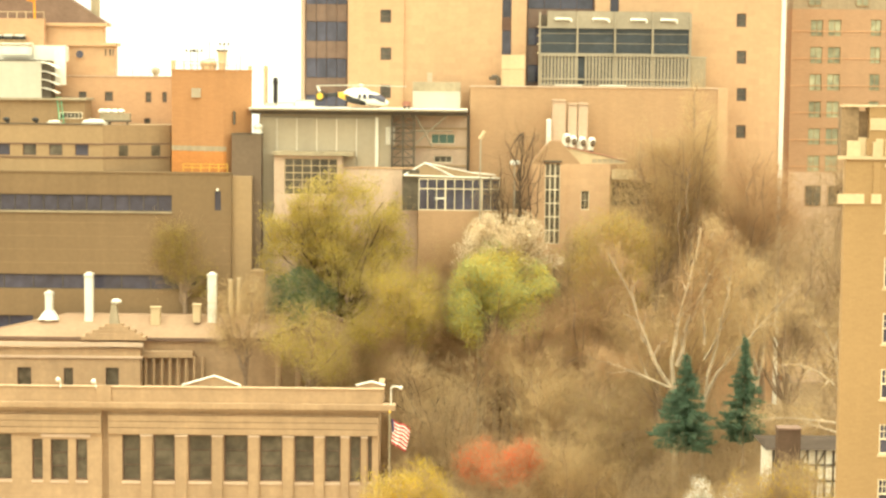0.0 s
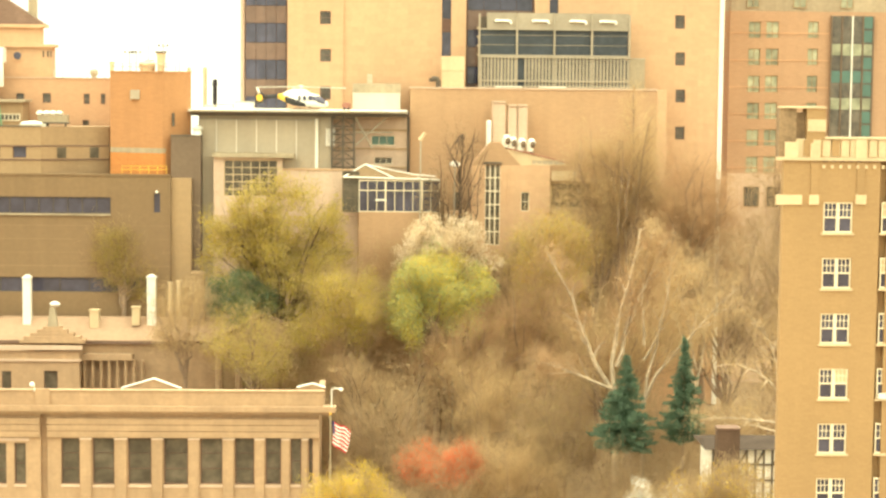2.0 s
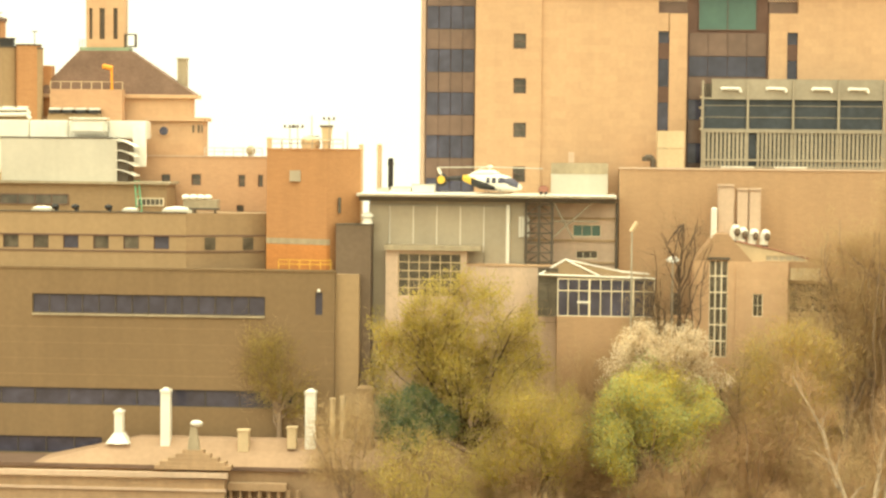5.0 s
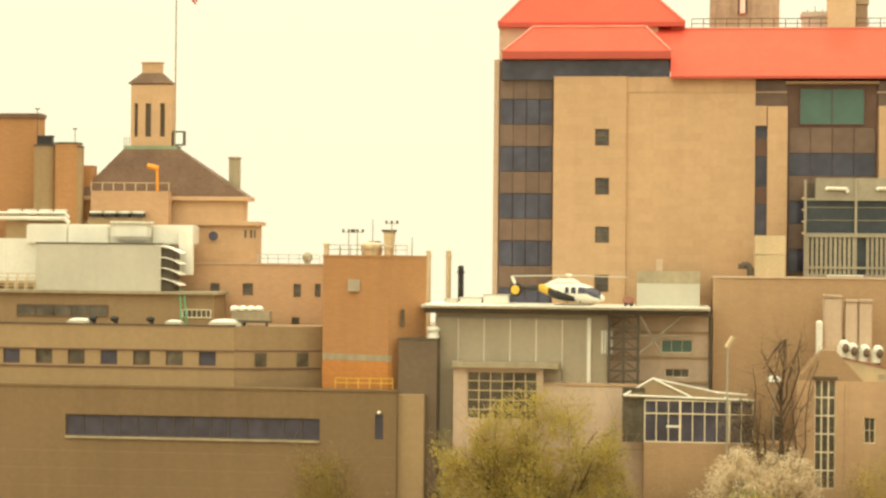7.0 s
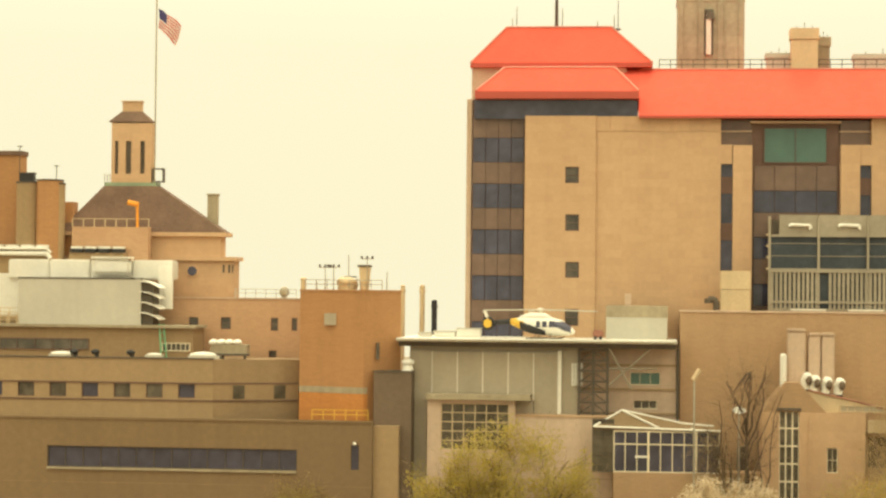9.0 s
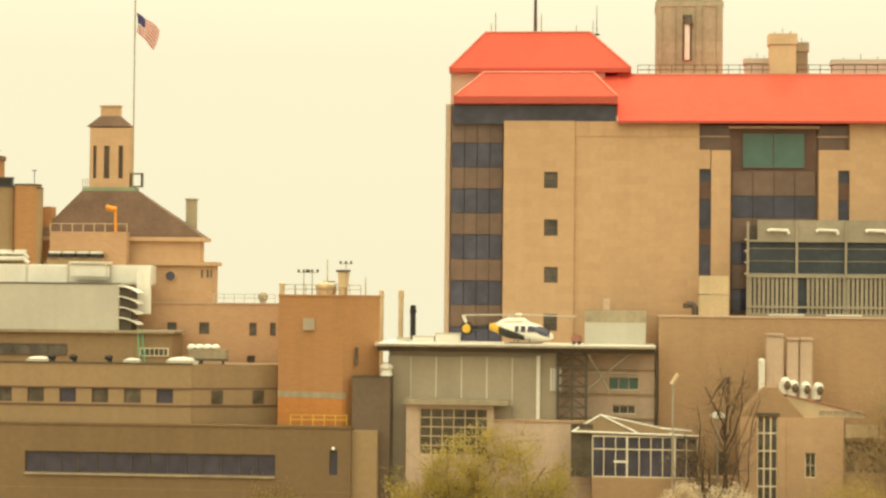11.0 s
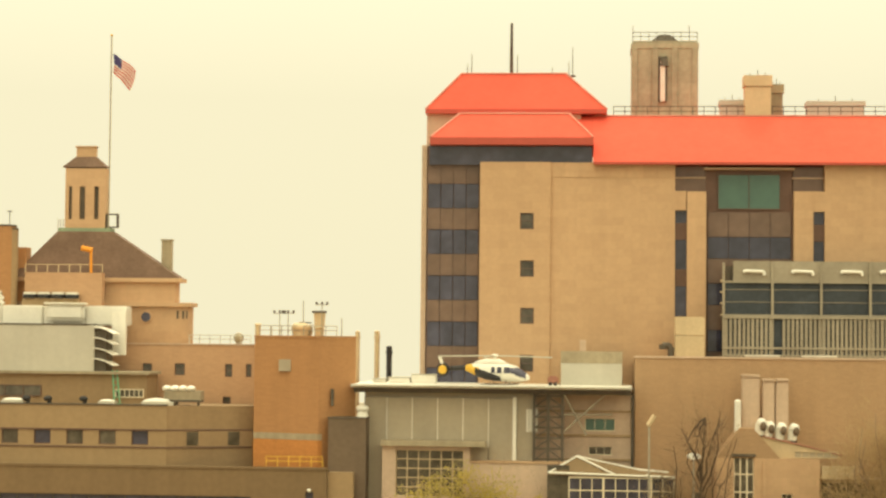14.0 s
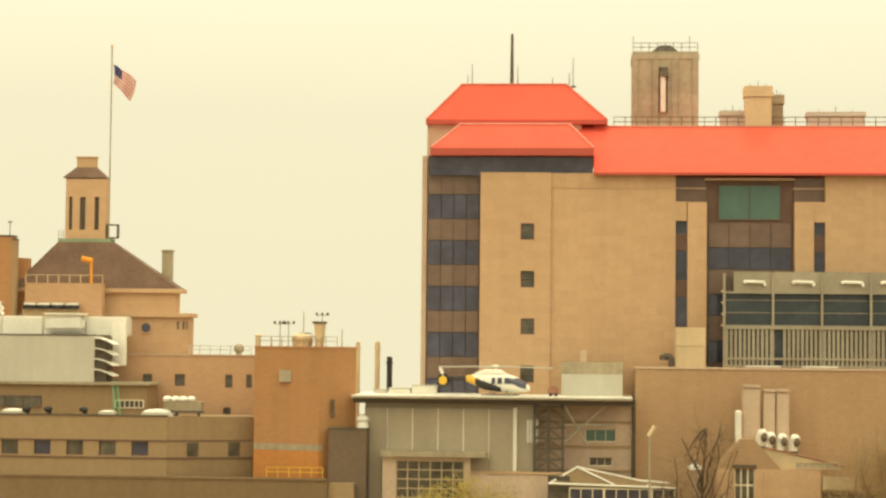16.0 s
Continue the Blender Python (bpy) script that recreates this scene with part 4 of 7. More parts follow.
# penthouse
ph = (-59.83, -42.18, 53.47, 56.66)
UZ = ub[3] + 0.12
pent = thing("roof_penthouse", (ph[0] + 5, 235, UZ), "flat brown rooftop penthouse with clerestory windows", "penthouse")
phw = [(-60.89, -52.19, 54.27, 55.33)]
box("wall", pent, BROWNWALL, (LX, ph[1], UZ - 0.3, ph[3] - 0.25), 233.5, 238)
box("roof_edge", pent, CONCRETE, (LX, ph[1] + 0.3, ph[3] - 0.25, ph[3]), 233.0, 238.2)
window(pent, (phw[0][0], phw[0][1], phw[0][2], phw[0][3]), 233.37, BRONZE, GLASS_G, 5, 1)
qq = (-45.14, -42.44, 54.25, 55.04)
window(pent, qq, 233.37, WHITEFRAME, GLASS_G, 6, 1)
for px in (62, 100, 163):
    x, z = {62: (-52.81, 53.96), 100: (-50.78, 53.99), 163: (-47.42, 54.03)}[px]
    t = thing("roof_cowl", (x, 231.2, UZ - 0.1), "small black cowl vent on a flat roof", "vent", "roof cowls")
    cyl("stub", t, BLACK, x, 231.2, UZ - 0.3, UZ + 0.25, 0.2)
    ball("hood", t, BLACK, (x - 0.1, 231.1, UZ + 0.4), 0.38, (1.1, 1, 0.7))
for q in ((-55.33, -53.19, 53.52, 53.99), (-46.14, -44.65, 53.63, 54.10), (-42.10, -39.09, 53.70, 54.11)):
    t = thing("skylight", ((q[0] + q[1]) / 2, 231.5, UZ), "low white dome skylight on a flat roof", "skylight", "white skylights")
    x0, x1 = q[0], q[1]
    box("curb", t, LIGHTGREY, (x0, x1, UZ - 0.3, UZ + 0.2), 231, 232.2)
    ball("dome", t, WHITE, ((x0 + x1) / 2, 231.6, UZ + 0.2), (x1 - x0) / 2, (1, 0.35, 0.22))
gn = (-40.58, -36.35, 53.67, 55.49)
t = thing("roof_generator", ((gn[0] + gn[1]) / 2, 232, UZ), "rooftop chiller with white cylinders on a dark frame", "rooftop unit")
box("body", t, CONCRETE, (gn[0] + 0.5, gn[1] - 0.3, UZ + 0.35, gn[3] - 0.5), 231.5, 233)
for i in range(4):
    x = gn[0] + 0.7 + i * 0.75
    ball("cylinder", t, WHITE, (x, 231.9, gn[3] - 0.3), 0.42, (1.0, 1.5, 0.7))
for x in (gn[0] + 0.5, gn[0] + 1.7, gn[1] - 0.5):
    box("leg", t, STEEL, (x - 0.1, x + 0.1, UZ - 0.3, UZ + 0.36), 231.5, 231.7)
box("skid", t, STEEL, (gn[0], gn[1], UZ + 0.2, UZ + 0.4), 231.3, 231.45)
a1, a2 = (-44.90, 53.92)
t = thing("roof_ladder", (a1, 232, UZ), "green painted metal ladder frame on a flat roof", "ladder")
top = (-45.38, 56.80)
pipe("stringer", t, GREENPAINT, [(a1, 232.2, UZ - 0.3), (top[0], 233.3, top[1])], 0.07)
pipe("stringer", t, GREENPAINT, [(a1 + 0.55, 232.2, UZ - 0.3), (top[0] + 0.4, 233.3, top[1])], 0.07)
for i in range(6):
    f = (i + 0.5) / 6
    z = UZ - 0.3 + (top[1] - UZ + 0.3) * f
    x = a1 + (top[0] - a1) * f
    pipe("rung", t, GREENPAINT, [(x, 232.2 + 1.1 * f, z), (x + 0.5, 232.2 + 1.1 * f, z)], 0.04, 6)

# louvred air handler and ducts on the penthouse
PZ = ph[3]
lv = (-57.17, -47.37, 56.70, 60.96)
ahu = thing("air_handling_unit", (lv[0] + 4, 235, PZ), "large light grey air handling unit with side louvres", "air handler")
ll = (-59.30, -47.38, 56.95, 61.01)
box("casing", ahu, LIGHTGREY, (ll[0], lv[1], PZ, lv[3]), 234, 237)
box("roof_lip", ahu, STEEL, (ll[0] - 0.05, lv[1] - 0.6, lv[3], lv[3] + 0.14), 233.95, 237)
lr = (-47.37, -45.48, 56.92, 60.86)
for i in range(4):
    z = lr[3] - 0.02 - i * (lr[3] - lr[2]) / 4
    bm = bmesh.new()
    prof = [(lr[0] + (lr[1] - lr[0]) * u / 6, z - 0.62 * (u / 6) ** 2) for u in range(7)]
    rows_ = [[bm.verts.new((px, yy, pz - dz)) for px, pz in prof] for yy, dz in ((233.6, 0), (236, 0), (236, 0.09), (233.6, 0.09))]
    for a_, b_ in zip(rows_, rows_[1:] + rows_[:1]):
        for u in range(6):
            bm.faces.new((a_[u], a_[u + 1], b_[u + 1], b_[u]))
    for u in (0, 6):
        bm.faces.new([r_[u] for r_ in rows_])
    part("louvre_scoop", bm, WHITE, ahu)
box("louvre_recess", ahu, STEEL, (lv[1] + 0.002, lr[1] - 0.75, PZ, lv[3] - 0.3), 234.2, 236.5)
du = (-58.64, -45.07, 60.97, 62.85)
duct = thing("roof_duct", (du[0] + 4, 237.5, PZ), "thick white insulated rooftop air duct", "duct")
duct_l = (-61.38, -45.23, 61.19, 62.68)
for i in range(4):
    w4 = (du[1] - duct_l[0]) / 4
    box("duct_section", duct, WHITE, (duct_l[0] + w4 * i + 0.03, duct_l[0] + w4 * (i + 1) - 0.03, du[2], du[3]), 237.2, 239.4, bevel=0.12)
dr = (-63.30, -60.25, 57.36, 62.45)
box("duct_return", duct, WHITE, (dr[0] - 6, duct_l[0] + 1.2, dr[2], du[2] + 0.5), 237.6, 239.2, bevel=0.1)
dc = (-52.84, -49.04, 61.41, 62.95)
box("collar", duct, WHITE, dc, 236.3, 237.19, bevel=0.3)
box("collar_lid", duct, WHITE, (dc[0] - 0.1, dc[1] + 0.1, dc[3], dc[3] + 0.18), 236.2, 237.4, bevel=0.05)
for z_, r_ in ((0.35, 0.2), (0.85, 0.14)):
    p0 = (-64.03, 63.01)
    p1 = (-57.78, 63.06)
    pipe("steam_pipe", duct, WHITE, [(p0[0] - 8, 237.8, p0[1] + z_), (p1[0], 237.8, p1[1] + z_), (p1[0] + 0.4, 237.8, p1[1] + z_ - 0.4)], r_, 10)
for i in range(4):
    x = duct_l[0] + 2 + i * 3.2
    box("support", duct, STEEL, (x - 0.1, x + 0.1, PZ, du[2]), 238, 238.2)
dd = (-46.39, -45.03, 56.76, 62.37)
box("duct_drop", duct, WHITE, (dd[0], dd[1], PZ + 1.5, dd[3]), 236.6, 237.15, bevel=0.05)
for q, nm in (((-55.65, -50.14, 63.18, 64.15), 1), ((-63.69, -57.58, 63.39, 64.26), 2)):
    t = thing("fan_array", ((q[0] + q[1]) / 2, 238, PZ), "row of black and white condenser fans on a duct roof", "rooftop unit")
    n = 4
    for i in range(n):
        x = q[0] + (q[1] - q[0]) * (i + 0.5) / n
        cyl("fan_ring", t, BLACK if nm == 1 else GREYSTEEL, x, 238.6, q[3] - 0.6, q[3] - 0.22, (q[1] - q[0]) / n * 0.5)
        cyl("fan_guard", t, WHITE, x, 238.6, q[3] - 0.22, q[3], (q[1] - q[0]) / n * 0.45)
    box("frame", t, UPPERWALL, (q[0], q[1], PZ, q[3] - 0.6), 238.3, 239)
for px_, pz_ in ((-55.03, 65.40), (-53.48, 65.25), (-57.24, 64.95), (-52.63, 64.18)):
    t = thing("vent_pipe", (px_, 238.2, PZ), "thin cream vent pipe among rooftop ducts", "vent", "vent pipes")
    cyl("pipe", t, CREAM, px_, 239.5, PZ, pz_, 0.11)
    cyl("cap", t, WHITE, px_, 239.5, pz_, pz_ + 0.15, 0.2)
rrq = (-62.57, -59.29, 56.86, 58.61)
for i in range(3):
    railing("pipe_rack", rrq[0] - 8, rrq[1], 233.6 + 0.4 * i, PZ, 0.7 + 0.4 * i, 0.9, CREAM, "cream painted pipe rack beside an air handler", "pipe racks")

# ---- salmon block, domed hall and west block ----
pk = (-46.57, -33.33, 47.26, 59.21)
pws = [(-43.91, -42.97, 56.23, 57.38), (-40.76, -39.77, 56.27, 57.41), (-35.85, -35.14, 56.16, 57.41), (-33.82, -33.27, 56.18, 57.43), (-36.03, -35.26, 53.18, 54.26)]
pink = thing("salmon_brick_block", (pk[0] + 5, 241, 20), "salmon brick block with small square windows", "building")
pl = (-50.05, -33.33, 53.25, 59.71)
holed_wall("wall", pink, PINK, (pl[0] - 6, pk[1] + 1.0, 18.0, pk[3]), 239, 240.8, pws, 0.3)
for w in pws:
    window(pink, w, 239.12, BRONZE, GLASS_G, 1, 2)
box("coping", pink, STONE_L, (pl[0] - 6, pk[1] + 1.0, pk[3], pk[3] + 0.12), 238.9, 239.4)
rr = (-39.48, -33.47, 59.30, 60.22)
railing("roof_railing", rr[0], rr[1], 239.6, pk[3] + 0.12, rr[3] - rr[2] - 0.1, 0.9, LIGHTGREY, "pale guard rail on a salmon brick block")
vx, vz = (-34.74, 59.91)
t = thing("roof_vent", (vx, 240, pk[3]), "grey turbine vent on a salmon block", "vent")
cyl("stub", t, GREYSTEEL, vx, 240, pk[3], pk[3] + 0.4, 0.3)
ball("head", t, CONCRETE, (vx, 240, pk[3] + 0.7), 0.5)
hall = thing("domed_hall", (-50, 246, 20), "old stone hall with hipped slate roof and lantern", "building")
b1 = (-52.01, -39.95, 55.84, 62.90)
box("lower_wall", hall, STONE, (b1[0] - 6, b1[1], 18.0, b1[3]), 241, 243.6)
c1 = (-52.07, -39.61, 62.90, 63.28)
box("cornice", hall, STONE, (c1[0] - 6, c1[1], c1[2], c1[3]), 240.6, 243.9)
b2 = (-52.09, -41.31, 63.28, 65.32)
box("attic_wall", hall, STONE, (b2[0] - 6, b2[1], b2[2], b2[3]), 241.4, 243.4)
c2 = (-52.11, -40.71, 65.27, 65.66)
box("cornice", hall, STONE, (c2[0] - 6, c2[1], c2[2], c2[3]), 240.9, 243.8)
ap = (-53.32, -47.82, 70.00, 70.23)
eL = (-56.64, -40.77, 65.42, 65.64)
frustum("roof", hall, SLATE, (eL[0] - 1.0, eL[1] - 0.1, 241.0, 243.8), (ap[0], ap[1], 242.0, 243.6), c2[3] + 0.002, ap[3])
ow = (-44.07, 61.87)
bm = bmesh.new()
bmesh.ops.create_cone(bm, cap_ends=True, segments=20, radius1=0.62, radius2=0.62, depth=0.15, matrix=Matrix.Translation((ow[0], 240.95, ow[1])) @ Matrix.Rotation(radians(90), 4, "X"))
rw_ = part("round_window_frame", bm, STONE, hall)
bm = bmesh.new()
bmesh.ops.create_cone(bm, cap_ends=True, segments=20, radius1=0.46, radius2=0.46, depth=0.08, matrix=Matrix.Translation((ow[0], 240.86, ow[1])) @ Matrix.Rotation(radians(90), 4, "X"))
part("pane", bm, GLASS, rw_)
for q in ((-41.05, -40.88, 61.73, 62.50), (-40.49, -40.32, 61.73, 62.50), (-40.10, -39.99, 61.74, 62.51)):
    box("slit_window", hall, GLASS_G, (q[0], q[1], q[2], q[3]), 240.9, 240.998)
ln = (-52.64, -48.61, 70.23, 76.48)
lw = [(-52.29, -51.95, 71.45, 74.69), (-51.21, -50.64, 71.45, 74.69), (-49.74, -49.28, 71.46, 74.69)]
box("lantern_base", hall, COPPER, (ln[0] - 0.6, ln[1] + 0.6, ap[3], ap[3] + 0.35), 242.0, 243.7)
holed_wall("lantern", hall, STONE, (ln[0], ln[1], ap[3] + 0.35, ln[3]), 242.1, 243.5, lw, 0.4)
for w in lw:
    box("louvre", hall, STEEL, (w[0] + 0.03, w[1] - 0.03, w[2], w[3]), 242.3, 242.42)
lt1 = (-52.97, -48.54, 76.37, 76.59)
lt2 = (-51.74, -49.70, 77.49, 77.65)
frustum("lantern_roof", hall, SLATE, (lt1[0], lt1[1], 242.0, 243.7), (lt2[0], lt2[1], 242.5, 243.2), lt1[3], lt2[3])
lc = (-51.69, -49.76, 77.54, 78.60)
box("lantern_cap", hall, STONE, (lc[0], lc[1], lt2[3], lc[3]), 242.5, 243.2)
box("cap_lip", hall, STONE, (lc[0] - 0.1, lc[1] + 0.1, lc[3], lc[3] + 0.12), 242.4, 243.3)
cm = (-42.98, -42.02, 65.72, 69.38)
box("chimney", hall, CONCRETE, (cm[0], cm[1], c2[3], cm[3]), 242.4, 243.3)
box("chimney_cap", hall, CONCRETE, (cm[0] - 0.08, cm[1] + 0.08, cm[3], cm[3] + 0.15), 242.3, 243.4)
pf = (-48.52, -47.38, 70.63, 72.02)
for r in ((pf[0], pf[1], pf[3] - 0.12, pf[3]), (pf[0], pf[1], pf[2], pf[2] + 0.12), (pf[1] - 0.12, pf[1], pf[2] + 0.12, pf[3] - 0.12), (pf[0], pf[0] + 0.12, pf[2] + 0.12, pf[3] - 0.12)):
    box("balcony_frame", hall, STEEL, r, 242.2, 242.9)
pf = (-53.33, -52.76, 70.32, 71.44)
for i in range(3):
    box("rail_post", hall, CONCRETE, (pf[0] + 0.25 * i, pf[0] + 0.25 * i + 0.06, ap[3], pf[3]), 242.1, 242.16)


def flag(x, y, zb, zt, fx, fw, fz, fh, droop, label, seed, lean=0.0, canton=7):
    t = thing("flag", (x, y, zb), label, "flag")
    pipe("pole", t, CONCRETE, [(x, y, zb), (x + lean, y, zt)], 0.07, 8)
    ball("finial", t, YELLOW, (x + lean, y, zt + 0.1), 0.13)
    nx, nz = 16, 13
    verts, faces, slots = [], [], []
    for j in range(nz + 1):
        for i in range(nx + 1):
            u, w = i / nx, j / nz
            wob = 0.12 * math.sin(u * 9 + w * 2 + seed)
            verts.append((fx + fw * u * (1 - 0.25 * w) + 0.1 * math.sin(3 * w), y + 0.3 * math.sin(u * 7 + seed), fz - fh * w - droop * u ** 1.2 + wob * u))
    for j in range(nz):
        for i in range(nx):
            a = j * (nx + 1) + i
            faces.append((a, a + 1, a + nx + 2, a + nx + 1))
            slots.append(2 if i < canton and j < 7 else (0 if j % 2 == 0 else 1))
    cl = raw("cloth", verts, faces, (FLAGRED, FLAGWHITE, BLUE), t, slots)
    md = cl.modifiers.new("thick", "SOLIDIFY")
    md.thickness = 0.03
    return t


fp = (-48.28, 70.68)
ft = (-48.25, 89.59)
f0 = (-47.82, 87.79)
f1 = (-45.91, 85.32)
flag(fp[0], 242.2, fp[1] - 0.5, ft[1], f0[0] - 0.35, 2.3, f0[1] + 0.1, 1.9, 1.7, "flag with red and white stripes on a tall roof pole", 1.0)
# west orange block with silos
wo = (-68.57, -61.44, 62.78, 73.16)
west = thing("orange_west_block", (wo[0], 243, 20), "orange brick block with dark parapet at the street end", "building")
box("wall", west, ORANGE, (LX - 5, wo[1], 18.0, wo[3]), 240.9, 242.8)
wt = (-68.64, -61.45, 73.05, 73.60)
box("parapet", west, SLATE, (LX - 5, wo[1] + 0.15, wo[3] + 0.002, wt[3]), 240.7, 242.8)
w2 = (-61.70, -56.16, 62.83, 68.60)
box("low_wall", west, ORANGE, (wo[1] + 0.002, w2[1], 18.0, w2[3]), 241.2, 242.8)
for q, mt in (((-61.38, -59.13, 62.80, 70.46), UPPERWALL), ((-59.35, -56.77, 62.82, 70.69), ORANGE), ((-58.00, -56.54, 62.83, 70.37), UPPERWALL)):
    t = thing("silo", ((q[0] + q[1]) / 2, 240, PZ), "tall weathered tan concrete silo", "silo", "silos")
    r = (q[1] - q[0]) / 2
    cyl("shell", t, mt, (q[0] + q[1]) / 2, 239.6, 40, q[3] - 0.15, r, seg=20)
    cyl("rim", t, STEEL, (q[0] + q[1]) / 2, 239.6, q[3] - 0.15, q[3], r * 1.05, seg=20)
q = (-61.04, -59.63, 70.46, 71.29)
t = thing("roof_hatch", (q[0], 240, q[2]), "dark metal hatch on a silo top", "hatch")
box("hatch", t, BLACK, (q[0], q[1], q[2] - 0.5, q[3]), 239.3, 240)
box("lip", t, STEEL, (q[0] - 0.1, q[1] + 0.1, q[3], q[3] + 0.08), 239.2, 240.1)
for p in ((-61.25, 74.02), (-57.51, 72.11)):
    t = thing("wind_vane", (p[0], 241, p[1]), "tiny forked wind sensor on a thin mast", "sensor", "wind sensors")
    zb = wt[3] if p[0] < wo[1] else (-57.49, 70.69)[1]
    cyl("mast", t, STEEL, p[0], 239.9 if p[0] > wo[1] else 241.5, zb - 0.1, p[1], 0.04)
    box("fork", t, STEEL, (p[0] - 0.25, p[0] + 0.25, p[1] - 0.1, p[1]), 239.87 if p[0] > wo[1] else 241.45, 239.93 if p[0] > wo[1] else 241.55)
ob_ = (-55.73, -48.23, 66.10, 66.91)
t = thing("roof_walkway", (ob_[0] + 2, 239.5, PZ), "brown rooftop walkway with rail and orange windsock", "walkway")
wk = (-55.71, -48.10, 62.58, 66.10)
box("wall", t, PINK, (wk[0], wk[1], PZ + 0.2, wk[3]), 239.3, 240.5)
for i in range(8):
    x = wk[0] + (wk[1] - wk[0]) * i / 7
    box("post", t, CREAM, (x - 0.04, x + 0.04, wk[3], ob_[3]), 239.4, 239.48)
box("rail", t, CREAM, (wk[0], wk[1], ob_[3] - 0.07, ob_[3]), 239.39, 239.49)
wp = (-49.18, 66.93)
wsq = (-49.64, 68.28)
pipe("windsock_pole", t, ORANGEPAINT, [(wp[0], 239.3, wk[3]), (wp[0] - 0.05, 239.3, wsq[1])], 0.14)
pipe("windsock", t, ORANGEPAINT, [(wp[0], 239.3, wsq[1]), (wp[0] - 0.9, 239.3, wsq[1] + 0.2)], 0.26)

# ---- chapel range and atrium ----
cpw = (10.44, 19.50, 29.27, 51.55)
chp = thing("chapel_range", (cpw[0] + 4, 230, 18), "stone gabled range with one tall gridded window", "building")
tw = (11.95, 13.72, 40.37, 49.83)
sw = (16.14, 17.12, 44.36, 46.59)
ga = (10.45, 16.04, 29.26, 49.70)
holed_wall("wall", chp, STONE, (ga[0], cpw[1], 16.0, ga[3]), 229, 233, [tw, sw], 0.4)
window(chp, tw, 229.15, WHITEFRAME, GLASS_G, 3, 6, bar=0.14)
window(chp, sw, 229.15, WHITEFRAME, GLASS_G, 2, 2)
box("lintel", chp, STEEL, (tw[0] - 0.15, tw[1] + 0.15, tw[3] + 0.02, tw[3] + 0.25), 228.8, 228.998)
gp = (13.09, 52.32)
bm = bmesh.new()
v = [bm.verts.new(p) for p in ((ga[0], 229.0, ga[3] + 0.002), (ga[1], 229.0, ga[3] + 0.002), (gp[0] + 0.6, 229.0, gp[1]), (gp[0] - 0.6, 229.0, gp[1]))]
v2 = [bm.verts.new(q.co + Vector((0, 4, 0))) for q in v]
bm.faces.new(v)
bm.faces.new(v2[::-1])
for i in range(4):
    bm.faces.new((v[i], v[(i + 1) % 4], v2[(i + 1) % 4], v2[i]))
part("gable", bm, ANNEX, chp)
for x in (tw[0] - 1.0, tw[1] + 0.8):
    box("pilaster", chp, STONE, (x, x + 0.35, 20.0, ga[3] - 0.3), 228.85, 228.998)
bm = bmesh.new()
shed = ((14.5, 49.704), (21.4, 49.704), (21.4, 50.0), (18.4, 50.75), (14.5, 51.6))
fr_, bk_ = [[bm.verts.new((x, y, z)) for x, z in shed] for y in (229.5, 232.2)]
bm.faces.new(fr_)
bm.faces.new(bk_[::-1])
for i in range(5):
    bm.faces.new((fr_[i], fr_[(i + 1) % 5], bk_[(i + 1) % 5], bk_[i]))
part("attic", bm, CREAM, chp)
pipe("roof_edge", chp, RUST, [(14.5, 229.42, 51.65), (18.4, 229.42, 50.8), (21.5, 229.42, 50.02)], 0.07, 6, "dull red roof edge")
window(chp, (17.3, 21.2, 49.75, 50.35), 229.35, CREAM, GREYPANEL, 6, 1)
box("parapet_block", chp, CREAM, (19.7, 22.6, ga[3] - 1.75, ga[3] - 0.6), 229.05, 229.45)
q = (19.58, 24.98, 29.28, 47.93)
qw = (19.71, 24.50, 44.77, 47.67)
holed_wall("side_wall", chp, UPPERWALL, (q[0] + 0.003, q[1] + 6, 16.0, q[3]), 229.5, 233, [qw], 0.3)
window(chp, qw, 229.62, UPPERWALL, GLASS_G, 5, 3)
q = (-5.96, 10.52, 29.07, 44.17)
box("terrace_wall", chp, ANNEX, (-2.8, ga[0] - 0.003, 16.0, q[3]), 229.4, 232.4)
wv = (8.41, 9.34, 43.75, 46.29)
box("vent_door", chp, STEEL, wv, 232.6, 233.2)
# silos and fans on the range
for q in ((12.73, 14.44, 52.76, 57.11), (14.58, 15.77, 52.78, 56.73), (15.76, 17.02, 52.92, 56.75)):
    t = thing("exhaust_duct", ((q[0] + q[1]) / 2, 231.5, q[2]), "tall pale galvanised exhaust duct on a gabled roof", "duct", "exhaust ducts")
    box("shaft", t, STONE_L, (q[0] + 0.05, q[1] - 0.05, ga[3], q[3] - 0.3), 231, 232.2, bevel=0.1)
    box("collar", t, STONE_L, (q[0], q[1], q[3] - 0.3, q[3]), 230.9, 232.3, bevel=0.1)
q = (12.09, 12.69, 52.92, 54.95)
t = thing("gas_bottle", (q[0] + 0.3, 230.5, q[2]), "white upright gas cylinder", "cylinder")
cyl("bottle", t, WHITE, (q[0] + q[1]) / 2, 230.6, ga[3], q[3] - 0.3, (q[1] - q[0]) / 2)
ball("shoulder", t, WHITE, ((q[0] + q[1]) / 2, 230.6, q[3] - 0.3), (q[1] - q[0]) / 2, (1, 1, 0.7))
